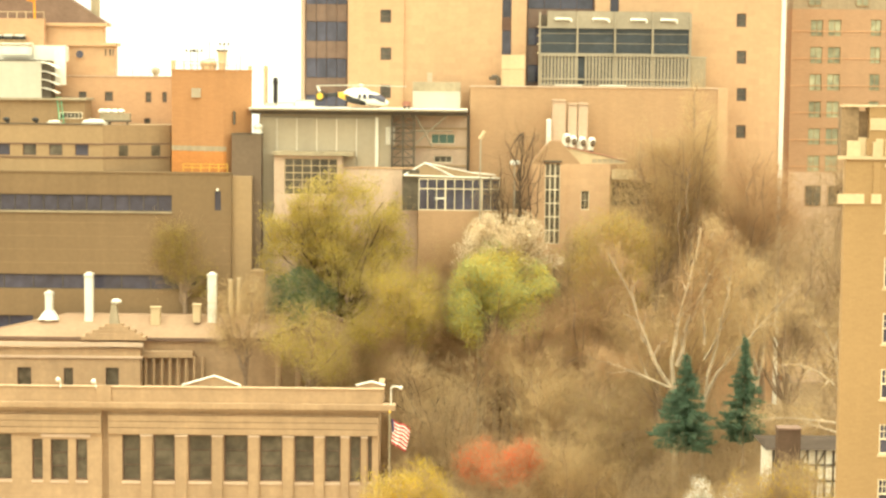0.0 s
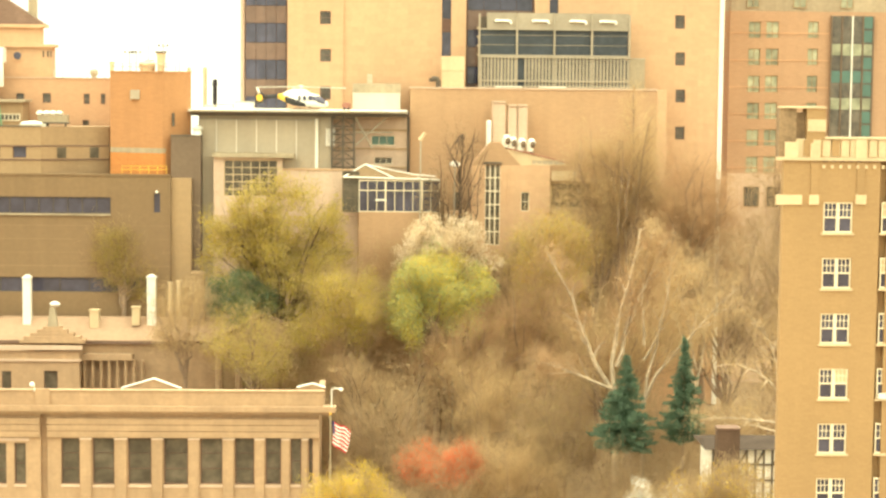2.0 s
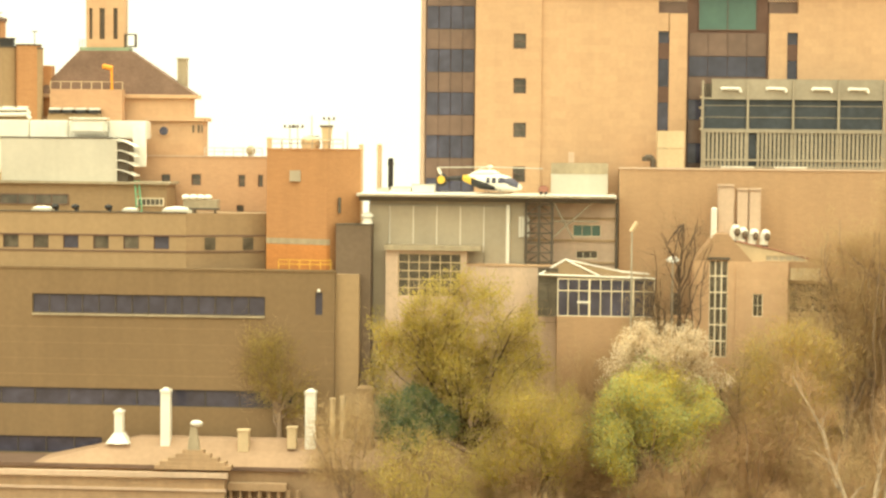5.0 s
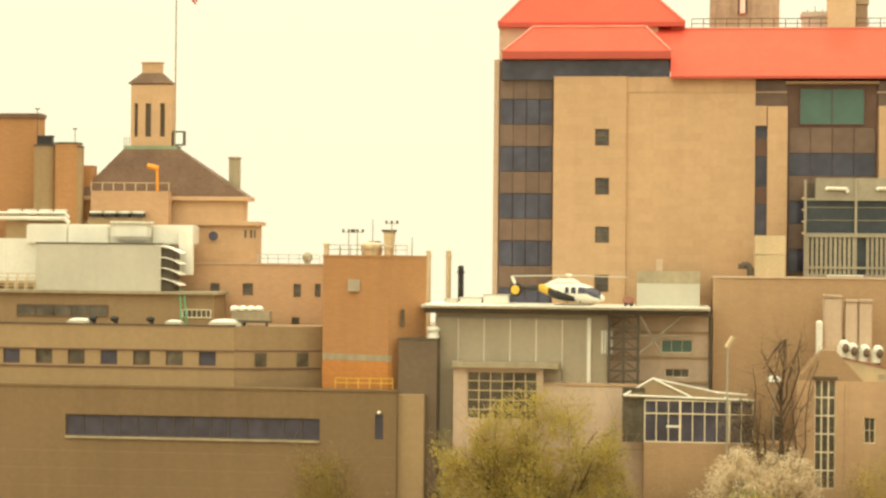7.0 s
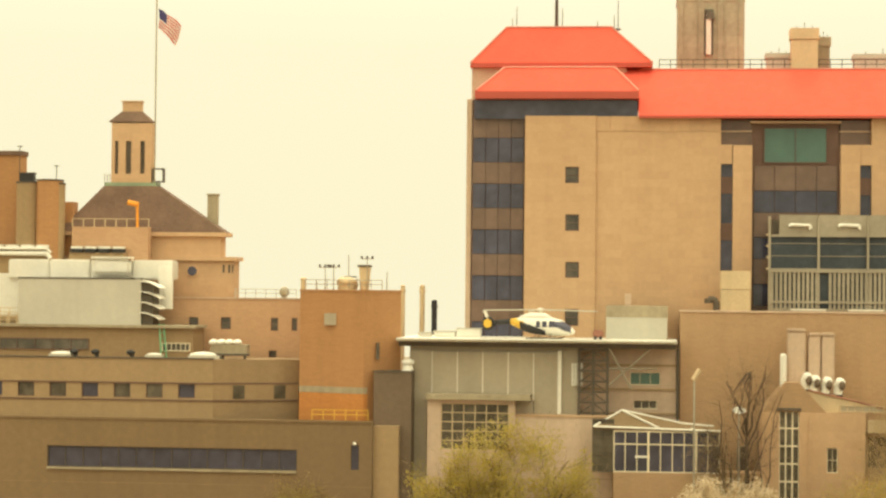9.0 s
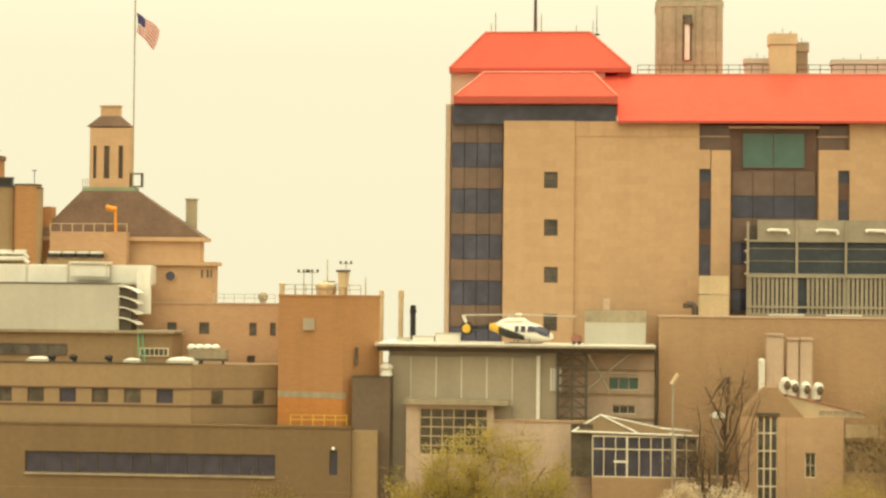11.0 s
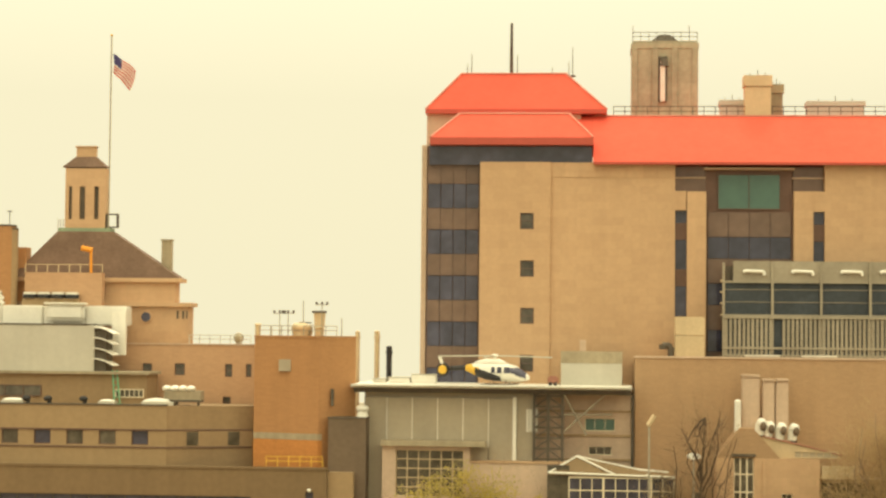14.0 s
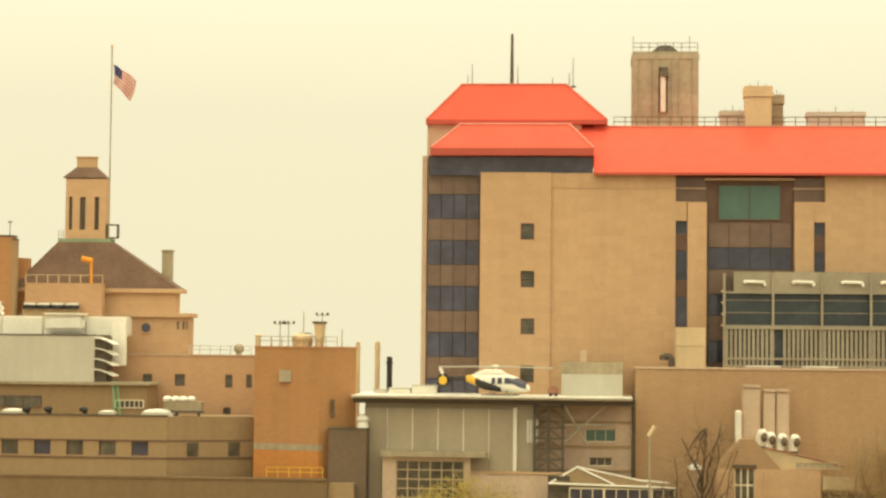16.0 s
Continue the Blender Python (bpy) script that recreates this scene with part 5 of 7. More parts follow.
for i, (px, pz) in enumerate(((14.45, 52.62), (15.18, 52.37), (16.23, 52.25), (17.35, 52.19))):
    t = thing("exhaust_fan", (px, 230, pz - 0.7), "round white exhaust fan with dark mouth", "fan", "exhaust fans")
    pipe("hood", t, WHITE, [(px - 0.15, 230.2, pz - 0.75), (px - 0.12, 230.15, pz - 0.1), (px + 0.05, 230.0, pz + 0.25)], 0.42, 14)
    ball("elbow", t, WHITE, (px + 0.02, 230.0, pz + 0.15), 0.46)
    ball("mouth", t, GREYDARK, (px + 0.14, 229.66, pz - 0.1), 0.34, (0.85, 0.8, 1.25))
    box("stand", t, STEEL, (px - 0.25, px + 0.25, ga[3], pz - 0.5), 230, 230.6)
# atrium
at = (-2.67, 6.66, 44.28, 47.94)
atr = thing("glass_atrium", ((at[0] + at[1]) / 2, 229, at[2]), "glazed atrium with white mullions and pitched glass roof", "building")
n = 8
aw = window(atr, at, 227.0, WHITEFRAME, GLASS, 9, 1, bar=0.08, w=0.1, deep=0.2)
azt = at[2] + (at[3] - at[2]) * 0.68
box("transom", aw, WHITEFRAME, (at[0] + 0.1, at[1] - 0.1, azt - 0.05, azt + 0.05), 227.02, 227.15)
for f in (0.33, 0.78):
    xa = at[0] + (at[1] - at[0]) * f
    box("post", atr, WHITEFRAME, (xa - 0.09, xa + 0.09, at[2], at[3]), 226.85, 226.998)
box("blind", atr, WHITE, (at[0] + 1.9, at[0] + 3.2, at[2] + 1.3, at[2] + 1.5), 226.9, 226.998, "white folded blind")
box("base_wall", atr, ANNEX, (at[0], at[1], 16.0, at[2] - 0.004), 227.0, 229.3)
rp = (-1.98, 49.60)
re = (3.50, 48.48)
rl = (-4.45, 49.05)
bm = bmesh.new()
p = [(rl[0], 227.0, at[3] + 0.3), (at[1], 227.0, at[3] + 0.05), (at[1] - 0.5, 229.3, re[1] - 0.2), (re[0], 229.3, re[1]), (rp[0], 229.0, rp[1])]
v = [bm.verts.new(q) for q in p]
v2 = [bm.verts.new(Vector(q) - Vector((0, 0, 0.15))) for q in p]
bm.faces.new(v)
bm.faces.new(v2[::-1])
for i in range(5):
    bm.faces.new((v[i], v[(i + 1) % 5], v2[(i + 1) % 5], v2[i]))
part("glass_roof", bm, DARKWALL, atr)
for a, b in ((p[0], p[4]), (p[4], p[3]), (p[3], p[2]), (p[4], (at[0] + 4, 227.0, at[3] + 0.25)), (p[0], p[1]), (p[3], (at[0] + 7, 227.0, at[3] + 0.15))):
    pipe("roof_rib", atr, WHITE, [Vector(a) + Vector((0, -0.05, 0.05)), Vector(b) + Vector((0, -0.05, 0.05))], 0.09, 6)
gl = (-4.56, -2.61, 44.23, 48.93)
window(atr, gl, 227.3, STEEL, GLASS_G, 2, 3)
# street lamp and dish
lx, lz = (4.52, 53.24)
t = thing("lamp_post", (lx, 226, 18), "tall pale steel lamp post with angled head", "street lamp")
pipe("post", t, GREYSTEEL, [(lx - 0.1, 226, 17.5), (lx - 0.15, 226, lz - 0.5)], 0.09)
pipe("head", t, CREAM, [(lx - 0.2, 226, lz - 0.6), (lx + 0.3, 226, lz + 0.2)], 0.22)
dx, dz = (8.37, 49.96)
t = thing("satellite_dish", (dx, 228, 30), "white satellite dish on a short mast", "dish")
bm = bmesh.new()
bmesh.ops.create_cone(bm, cap_ends=True, segments=20, radius1=0.62, radius2=0.2, depth=0.25, matrix=Matrix.Translation((dx, 228, dz)) @ Matrix.Rotation(radians(25), 4, "X"))
part("reflector", bm, WHITE, t)
pipe("mast", t, GREYSTEEL, [(dx, 228.1, 18), (dx, 228.1, dz)], 0.1)
pipe("feed_arm", t, GREYSTEEL, [(dx, 227.9, dz - 0.5), (dx + 0.2, 227.2, dz - 0.1)], 0.05)

# ---- apartment block ----
ap_ = (45.18, 71.09, 18.43, 68.79)
apt = thing("apartment_block", (ap_[0] + 8, 262, 20), "apricot brick apartment block with paired windows", "building")
ws = []
for px0, px1 in ((1314, 1336), (1345, 1368), (1419, 1438), (1568, 1590)):
    r = {1314: (47.65, 49.28, 65.24, 67.44), 1345: (49.94, 51.65, 65.27, 67.47), 1419: (55.44, 56.85, 65.32, 67.52), 1568: (66.37, 68.01, 65.44, 67.64)}[px0]
    for k in range(-1, 8):
        if k >= 0:
            ws.append((r[0], r[1], r[2] - 3.52 * k, r[3] - 3.52 * k))
cwl = (58.44, 63.95, 51.43, 68.24)
holed_wall("wall", apt, APART, (ap_[0], ap_[1] + 8, 18.0, ap_[3]), 258, 270, ws, 0.3)
for k, w in enumerate(ws):
    window(apt, w, 258.1, UPPERWALL, BLIND if (k * 7) % 3 else CURTAIN, 2, 1)
box("curtain_wall", apt, GLASS_G, (cwl[0], cwl[1], cwl[2] - 8, cwl[3]), 257.6, 257.998)
for i in range(5):
    x = cwl[0] + (cwl[1] - cwl[0]) * i / 4
    box("mullion", apt, WHITE if i == 2 else GREYDARK, (x - 0.1, x + 0.1, cwl[2] - 8, cwl[3]), 257.45, 257.598)
for k in range(12):
    z = cwl[3] - k * 1.76
    for i in range(4):
        xa = cwl[0] + (cwl[1] - cwl[0]) * i / 4 + 0.1
        box("pane", apt, (CURTAIN if k % 4 == 2 else GLASS_T if i == 3 or k % 5 == 4 else GLASS_G), (xa + 0.04, xa + (cwl[1] - cwl[0]) / 4 - 0.24, z - 1.6, z - 0.1), 257.5, 257.598)
for k in range(8):
    z = ap_[3] - 2.9 - 3.52 * k
    box("string_course", apt, PINK, (ap_[0], cwl[0] - 0.1, z, z + 0.12), 257.93, 257.998)
ap2 = (45.06, 70.77, 68.85, 75.04)
box("penthouse", apt, CONCRETE, (ap2[0] + 0.5, ap2[1] + 8, ap_[3] + 0.002, ap2[3]), 259.5, 270)
for px in range(4):
    x = ap2[0] + 2.5 + px * 6.2
    window(apt, (x, x + 1.7, ap_[3] + 0.5, ap_[3] + 2.8), 259.35, UPPERWALL, CURTAIN, 2, 1)
bsx = (45.27, 52.62, 18.39, 47.61)
box("stone_base", apt, STONE_L, (bsx[0], ap_[1] + 8, 17.9, bsx[3]), 257.8, 257.998)
for r in ((47.4, 49.5), (50.4, 52.5), (55.0, 57.1)):
    window(apt, (r[0], r[1], bsx[3] - 4.4, bsx[3] - 1.7), 257.64, UPPERWALL, GLASS_G, 2, 1)

# ---- golden brick block near the camera ----
BY = 115.0
bw = (23.50, 34.90, 17.40, 55.36)
near = thing("golden_brick_block", (bw[0] + 5, 120, 0), "golden yellow brick apartment block with cream stone trim", "building")
WW = []
w0 = (25.90, 27.63, 51.03, 52.82)
w1 = (29.34, 31.08, 51.05, 52.84)
FLH = 3.285
for r in (w0, w1, (w1[0] + 3.3, w1[1] + 3.3, w1[2], w1[3])):
    for k in range(8):
        WW.append((r[0], r[1], r[2] - FLH * k, r[3] - FLH * k))
rcs = (29.21, 29.69, 17.40, 54.87)
holed_wall("wall", near, YBRICK, (bw[0], rcs[0], -2.0, bw[3]), BY, BY + 0.6, [w for w in WW if w[1] < rcs[0]], 0.18)
holed_wall("wall", near, YBRICK, (rcs[1], bw[1] + 8, -2.0, bw[3]), BY, BY + 0.6, [w for w in WW if w[0] > rcs[1]], 0.18)
box("recess_wall", near, YBRICK, (rcs[0] + 0.002, rcs[1] - 0.002, -2.0, bw[3]), BY + 0.5, BY + 0.6)
prism("body", near, YBRICK, [(bw[0] + 0.1, BY + 0.602), (bw[1] + 8, BY + 0.602), (bw[1] + 8, BY + 14), (bw[0] + 4.5, BY + 14)], -2.0, bw[3] - 0.2)
for k, w in enumerate(WW):
    xm = (w[0] + w[1]) / 2
    for s, (xa, xb) in enumerate(((w[0] + 0.08, xm - 0.1), (xm + 0.1, w[1] - 0.08))):
        zm = (w[2] + w[3]) / 2
        fr = boxes("window", near, WHITEFRAME, [((xa - 0.06, xa, w[2], w[3]), BY + 0.04, BY + 0.16), ((xb, xb + 0.06, w[2], w[3]), BY + 0.04, BY + 0.16),
                                               ((xa, xb, zm - 0.04, zm + 0.04), BY + 0.06, BY + 0.16), ((xa, xb, w[3] - 0.08, w[3]), BY + 0.05, BY + 0.16),
                                               ((xa, xb, w[2], w[2] + 0.08), BY + 0.05, BY + 0.16)])
        for i in (1, 2):
            x = xa + (xb - xa) * i / 3
            box("muntin", fr, WHITEFRAME, (x - 0.02, x + 0.02, zm + 0.04, w[3] - 0.08), BY + 0.1, BY + 0.14)
        z = (zm + w[3]) / 2
        box("muntin", fr, WHITEFRAME, (xa, xb, z - 0.02, z + 0.02), BY + 0.095, BY + 0.135)
        blind = (k * 2 + s) in (7, 16, 17, 18, 21)
        box("pane", fr, CREAM if blind else GLASS, (xa, xb, zm + 0.04, w[3] - 0.08), BY + 0.145, BY + 0.155)
        box("pane", fr, GLASS, (xa, xb, w[2] + 0.08, zm - 0.04), BY + 0.145, BY + 0.155)
    box("window_trim", near, WHITEFRAME, (xm - 0.038, xm + 0.038, w[2], w[3]), BY + 0.02, BY + 0.17)
    box("sill", near, CREAM, (w[0] - 0.1, w[1] + 0.1, w[2] - 0.14, w[2] - 0.002), BY - 0.08, BY + 0.02)
acr = WW[11]
box("window_unit", near, WHITE, (acr[0] + 0.1, acr[0] + 0.7, acr[2] + 0.002, acr[2] + 0.32), BY - 0.25, BY + 0.03, "white window air conditioner", bevel=0.02)
pb = (23.06, 34.26, 55.36, 56.52)
box("parapet_wall", near, CREAM, (pb[0] + 0.8, bw[1] + 8, bw[3] + 0.002, pb[3]), BY + 0.1, BY + 0.5)
box("parapet_cap", near, CREAM, (pb[0] + 2.8, bw[1] + 8, pb[3], pb[3] + 0.12), BY - 0.1, BY + 0.6)
box("string_course", near, CREAM, (pb[0] - 0.05, bw[1] + 8, bw[3] - 0.1, bw[3] + 0.1), BY - 0.14, BY - 0.002)
for i in range(18):
    x = pb[0] + 1.6 + i * 0.55
    box("baluster_panel", near, YBRICK if i % 3 == 0 else CREAM, (x, x + 0.44, bw[3] + 0.15, pb[3] - 0.05), BY - 0.02, BY + 0.098)
for i in range(16):
    x = pb[0] + 2.7 + i * 0.5
    box("bracket", near, CREAM, (x, x + 0.17, bw[3] - 0.55, bw[3] - 0.35), BY - 0.08, BY - 0.002)
    box("dentil", near, SLATE, (x, x + 0.34, bw[3] - 0.16, bw[3] - 0.1), BY - 0.1, BY - 0.002)
cp = (23.09, 25.95, 56.49, 58.40)
cx0, cx1 = cp[0], cp[1]
for r, y0, y1, mt in (((cx0 + 0.1, cx0 + 1.1, bw[3] + 0.1, cp[3] - 0.1), BY + 0.05, BY + 1.0, GRIMY), ((cx0 + 1.1, cx0 + 1.7, bw[3] + 0.1, cp[3] - 0.35), BY + 0.4, BY + 1.0, GRIMY),
                      ((cx0 + 1.7, cx1 - 0.05, bw[3] + 0.1, cp[3] - 0.1), BY + 0.02, BY + 1.2, YBRICK), ((cx0 + 0.2, cx1, cp[3] - 0.1, cp[3]), BY - 0.05, BY + 1.25, CREAM),
                      ((cx0 + 1.75, cx1 - 0.02, bw[3] + 1.6, bw[3] + 2.3), BY - 0.03, BY + 0.018, CREAM)):
    box("corner_pier", near, mt, r, y0, y1)
for q in ((23.10, 24.60, 52.67, 53.24), (25.06, 25.60, 52.68, 53.25), (27.80, 28.40, 52.71, 53.27)):
    box("impost", near, CREAM, (q[0] - 0.04, q[1], q[2], q[3]), BY - 0.1, BY - 0.002)
for q in ((25.10, 25.53, 53.25, 55.34), (27.83, 28.30, 53.27, 55.36)):
    box("lesene", near, YBRICK, (q[0], q[1], q[2], q[3] - 0.2), BY - 0.07, BY - 0.002)
q = (23.53, 24.32, 55.42, 56.35)
box("corner_block", near, CREAM, q, BY - 0.05, BY + 0.04)
for q in ((25.12, 25.46, 55.37, 56.23), (27.79, 28.25, 55.39, 56.45)):
    box("merlon", near, CREAM, (q[0] - 0.1, q[1] + 0.1, q[2], q[3] + 0.05), BY - 0.12, BY + 0.3)

# ---- court house with hipped roof ----
crt = thing("court_house", (-40, 224, 12), "old stone court house with tan hipped roof and chimneys", "building")
cr = (-42.84, -19.32, 31.89, 32.22)
ce = (-50.24, -11.41, 29.64, 30.02)
box("wall", crt, LIBSTONE, (LX, ce[1] - 0.5, 8.0, ce[2]), 221.4, 226)
box("eave", crt, SLATE, (LX, ce[1], ce[2] + 0.002, ce[3]), 220.9, 226.4)
frustum("roof", crt, TAN_ROOF, (ce[0] - 2, ce[1], 220.9, 226.4), (cr[0], cr[1] + 3, 224, 225.4), ce[3] + 0.002, cr[3])
pv = (-68.13, -33.52, 23.59, 29.58)
pvw = [(-47.30, -45.72, 24.27, 26.83), (-42.12, -41.04, 24.32, 26.81), (-37.44, -35.93, 24.37, 26.86)]
holed_wall("pavilion", crt, LIBSTONE, (LX, pv[1], 8.0, pv[3] - 0.5), 219, 221.2, pvw, 0.3)
for w in pvw:
    window(crt, w, 219.12, BRONZE, GLASS_G, 1, 1)
for px, h, o in ((606, 0.45, 0.5), (628, 0.25, 0.25)):
    q = {606: (-68.08, -33.39, 29.20, 29.71), 628: (-68.11, -33.39, 27.68, 28.19)}[px]
    box("cornice", crt, STONE_L, (LX, q[1] + o * 0.5, q[3] - h, q[3]), 219 - o, 218.998)
for i in range(8):
    q = (-33.17, -32.79, 23.61, 27.96)
    x = q[0] + i * 0.92
    cyl("column", crt, LIBSTONE, x, 220.6, 8.0, q[3], 0.24, 0.2, 12)
q = (-33.42, -27.84, 27.86, 28.24)
box("entablature", crt, LIBSTONE, (q[0], q[1], q[2], q[3] + 0.3), 220.2, 221.3)
# portico gable
pg = (-18.79, -6.09, 24.77, 30.23)
ppk = (-12.84, 33.26)
bm = bmesh.new()
v = [bm.verts.new(q) for q in ((pg[0], 218, pg[3]), (pg[1], 218, pg[3]), (ppk[0], 218, ppk[1]))]
v2 = [bm.verts.new(q.co + Vector((0, 5, 0))) for q in v]
bm.faces.new(v)
bm.faces.new(v2[::-1])
for i in range(3):
    bm.faces.new((v[i], v[(i + 1) % 3], v2[(i + 1) % 3], v2[i]))
part("pediment", bm, UPPERWALL, crt)
pipe("raking_cornice", crt, SLATE, [(pg[0] - 0.4, 217.8, pg[3]), (ppk[0], 217.8, ppk[1] + 0.15), (pg[1] + 0.4, 217.8, pg[3])], 0.2, 6)
box("portico_wall", crt, UPPERWALL, (pg[0] + 0.5, pg[1] - 0.5, 8.0, pg[3] - 0.8), 219, 221)
box("entablature", crt, LIBSTONE, (pg[0], pg[1], pg[3] - 0.8, pg[3] - 0.002), 217.8, 221)
for i in range(6):
    x = pg[0] + 0.8 + i * (pg[1] - pg[0] - 1.6) / 5
    cyl("column", crt, LIBSTONE, x, 218.3, 8.0, pg[3] - 0.8, 0.45, 0.38, 14)
for q, mt in (((-40.51, -39.49, 32.12, 37.02), WHITE), ((-26.54, -25.45, 32.26, 37.16), WHITE), ((-45.00, -44.10, 32.01, 34.90), WHITE), ((-21.64, -19.90, 31.87, 37.56), UPPERWALL)):
    t = thing("chimney", ((q[0] + q[1]) / 2, 223, q[2]), "tall pale rendered chimney on a tan roof" if mt is WHITE else "broad tan brick chimney behind a roof", "chimney", "chimneys of the court house")
    box("shaft", t, mt, (q[0] + 0.06, q[1] - 0.06, q[2] - 3, q[3] - 0.35), 223, 223.9)
    box("cap", t, mt, (q[0], q[1], q[3] - 0.35, q[3] - 0.1), 222.9, 224)
    frustum("cowl", t, mt, (q[0] + 0.15, q[1] - 0.15, 223.1, 223.8), (q[0] + 0.3, q[1] - 0.3, 223.2, 223.7), q[3] - 0.1, q[3] + 0.1)
    if q[0] < -43:
        frustum("skirt", t, WHITE, (q[0] - 0.7, q[1] + 0.7, 222.5, 224), (q[0], q[1], 223, 223.9), q[2] - 0.3, q[2] + 0.7)
q = (-39.61, -33.41, 30.29, 31.89)
t = thing("roof_ornament", ((q[0] + q[1]) / 2, 220, q[2]), "stepped stone acroterion crowning a parapet", "ornament")
for i in range(5):
    xw = q[1] - q[0]
    f = (0.0, 0.07, 0.17, 0.27, 0.36)[i]
    box("step", t, LIBSTONE, (q[0] - 0.5 + (xw + 1) * f, q[1] + 0.5 - (xw + 1) * f, q[2] + i * 0.36 - 0.3, q[2] + i * 0.36 + 0.055), 218.8 + f, 220.4 - f)
xc = (q[0] + q[1]) / 2
frustum("finial", t, CONCRETE, (xc - 0.55, xc + 0.55, 219.2, 220), (xc - 0.3, xc + 0.25, 219.4, 219.8), q[2] + 1.5, 33.9)
ball("finial_head", t, WHITE, (xc + 0.25, 219.6, 34.25), 0.42, (1.4, 1, 0.75), "pale weathered finial head")
for q, lb in (((-32.96, -31.74, 32.20, 33.30), "small pale roof vent box"), ((-28.21, -27.18, 32.57, 33.66), "small pale roof vent box")):
    t = thing("roof_vent", (q[0], 223, q[2]), lb, "vent", "roof vents of the court house")
    box("body", t, CREAM, (q[0] + 0.1, q[1] - 0.1, q[2] - 1, q[3] - 0.15), 222.5, 223.5)
    box("cap", t, CREAM, (q[0], q[1], q[3] - 0.15, q[3]), 222.4, 223.6)
for q in ((-24.36, -23.66, 32.28, 36.15), (-23.40, -22.63, 32.29, 36.35)):
    t = thing("chimney_pot", (q[0], 224, q[2]), "slender pale chimney pot", "chimney", "chimney pots")
    cyl("pot", t, CREAM, (q[0] + q[1]) / 2, 224.4, q[2] - 3, q[3], 0.3, 0.24)
    cyl("rim", t, CREAM, (q[0] + q[1]) / 2, 224.4, q[3], q[3] + 0.15, 0.32)

# ---- library with the colonnade ----
LY = 195.0
lb = (-55.29, -4.87, -1.09, 28.53)
lib = thing("library", (-30, 200, 4), "classical sandstone library with tall windows between piers", "building")
LW = []
for q in ((-44.56, -42.75, 19.14, 23.72), (-40.72, -39.65, 19.12, 23.24), (-38.86, -37.11, 19.09, 23.21), (-36.32, -35.19, 19.11, 23.23), (-31.69, -29.88, 19.10, 23.74), (-28.58, -26.44, 19.08, 23.77),
          (-25.08, -22.77, 19.11, 23.75), (-21.52, -19.15, 19.09, 23.78), (-17.91, -15.71, 19.13, 23.76), (-14.47, -12.55, 19.10, 23.79), (-11.42, -9.89, 19.13, 23.82), (-8.93, -7.86, 19.15, 23.79), (-7.13, -6.73, 19.17, 23.80)):
    LW.append(q)
fz = (-55.30, -5.88, -1.09, 26.31)
parr = (-55.08, -4.97, 27.05, 28.53)
cor_ = (-55.09, -4.40, 26.37, 27.11)
arch = (-55.12, -5.97, 23.74, 26.36)
rl = (-33.71, -33.14, 21.99, 26.33)
holed_wall("wall", lib, LIBSTONE, (LX, fz[1] - 0.2, -1.0, fz[3]), LY, LY + 8, LW + [(rl[0], rl[1] + 0.1, -0.5, arch[3] - 0.2)], 0.55)
for w in LW:
    window(lib, w, LY + 0.35, BRONZE, GLASS_G, 1, 3 if w[1] - w[0] > 1.4 else 2, w=0.1)
for a, b in zip(LW[4:], LW[5:]):
    box("pier", lib, LIBSTONE, (a[1] + 0.12, b[0] - 0.12, -1.0, arch[2] - 0.1), LY - 0.3, LY - 0.002)
    box("capital", lib, STONE_L, (a[1] + 0.02, b[0] - 0.02, arch[2] - 0.1, arch[2] + 0.1), LY - 0.38, LY - 0.002)
for w in LW:
    box("sill", lib, STONE_L, (w[0] - 0.05, w[1] + 0.05, w[2] - 0.3, w[2] - 0.01), LY - 0.1, LY - 0.002)
q = (-39.80, -34.84, 23.44, 23.79)
box("window_surround", lib, STONE_L, q, LY - 0.15, LY - 0.002)
for k in range(3):
    z = arch[2] + 0.15 + k * 0.65
    for xa, xb in ((LX, rl[0] - 0.02), (rl[1] + 0.12, fz[1] - 0.2)):
        box("frieze_course", lib, LIBSTONE, (xa, xb, z, z + 0.6), LY - 0.34 - 0.03 * k, LY - 0.002)
box("cornice", lib, LIBSTONE, (LX, cor_[1], cor_[2] + 0.2, cor_[3]), LY - 0.9, LY + 0.5)
box("bed_mould", lib, LIBSTONE, (LX, cor_[1] - 0.4, cor_[2] - 0.1, cor_[2] + 0.198), LY - 0.6, LY + 0.5)
box("roof", lib, TAN_ROOF, (LX, cor_[1] - 1.6, cor_[2] - 0.05, cor_[2] + 0.1), LY + 0.502, LY + 8)
box("side_parapet", lib, LIBSTONE, (parr[1] - 1.3, parr[1] - 0.72, cor_[2] + 0.102, parr[3] - 0.05), LY + 0.504, LY + 7.9)
box("parapet", lib, LIBSTONE, (LX, parr[1] - 0.7, cor_[3] + 0.002, parr[3]), LY - 0.3, LY + 0.3)
box("parapet_cap", lib, LIBSTONE, (LX, parr[1] - 0.6, parr[3] + 0.002, parr[3] + 0.12), LY - 0.4, LY + 0.4)
for x in (rl[0] + 0.3,):
    box("parapet_pier", lib, LIBSTONE, (x - 0.7, x + 0.7, cor_[3] + 0.004, parr[3] + 0.25), LY - 0.5, LY - 0.302)
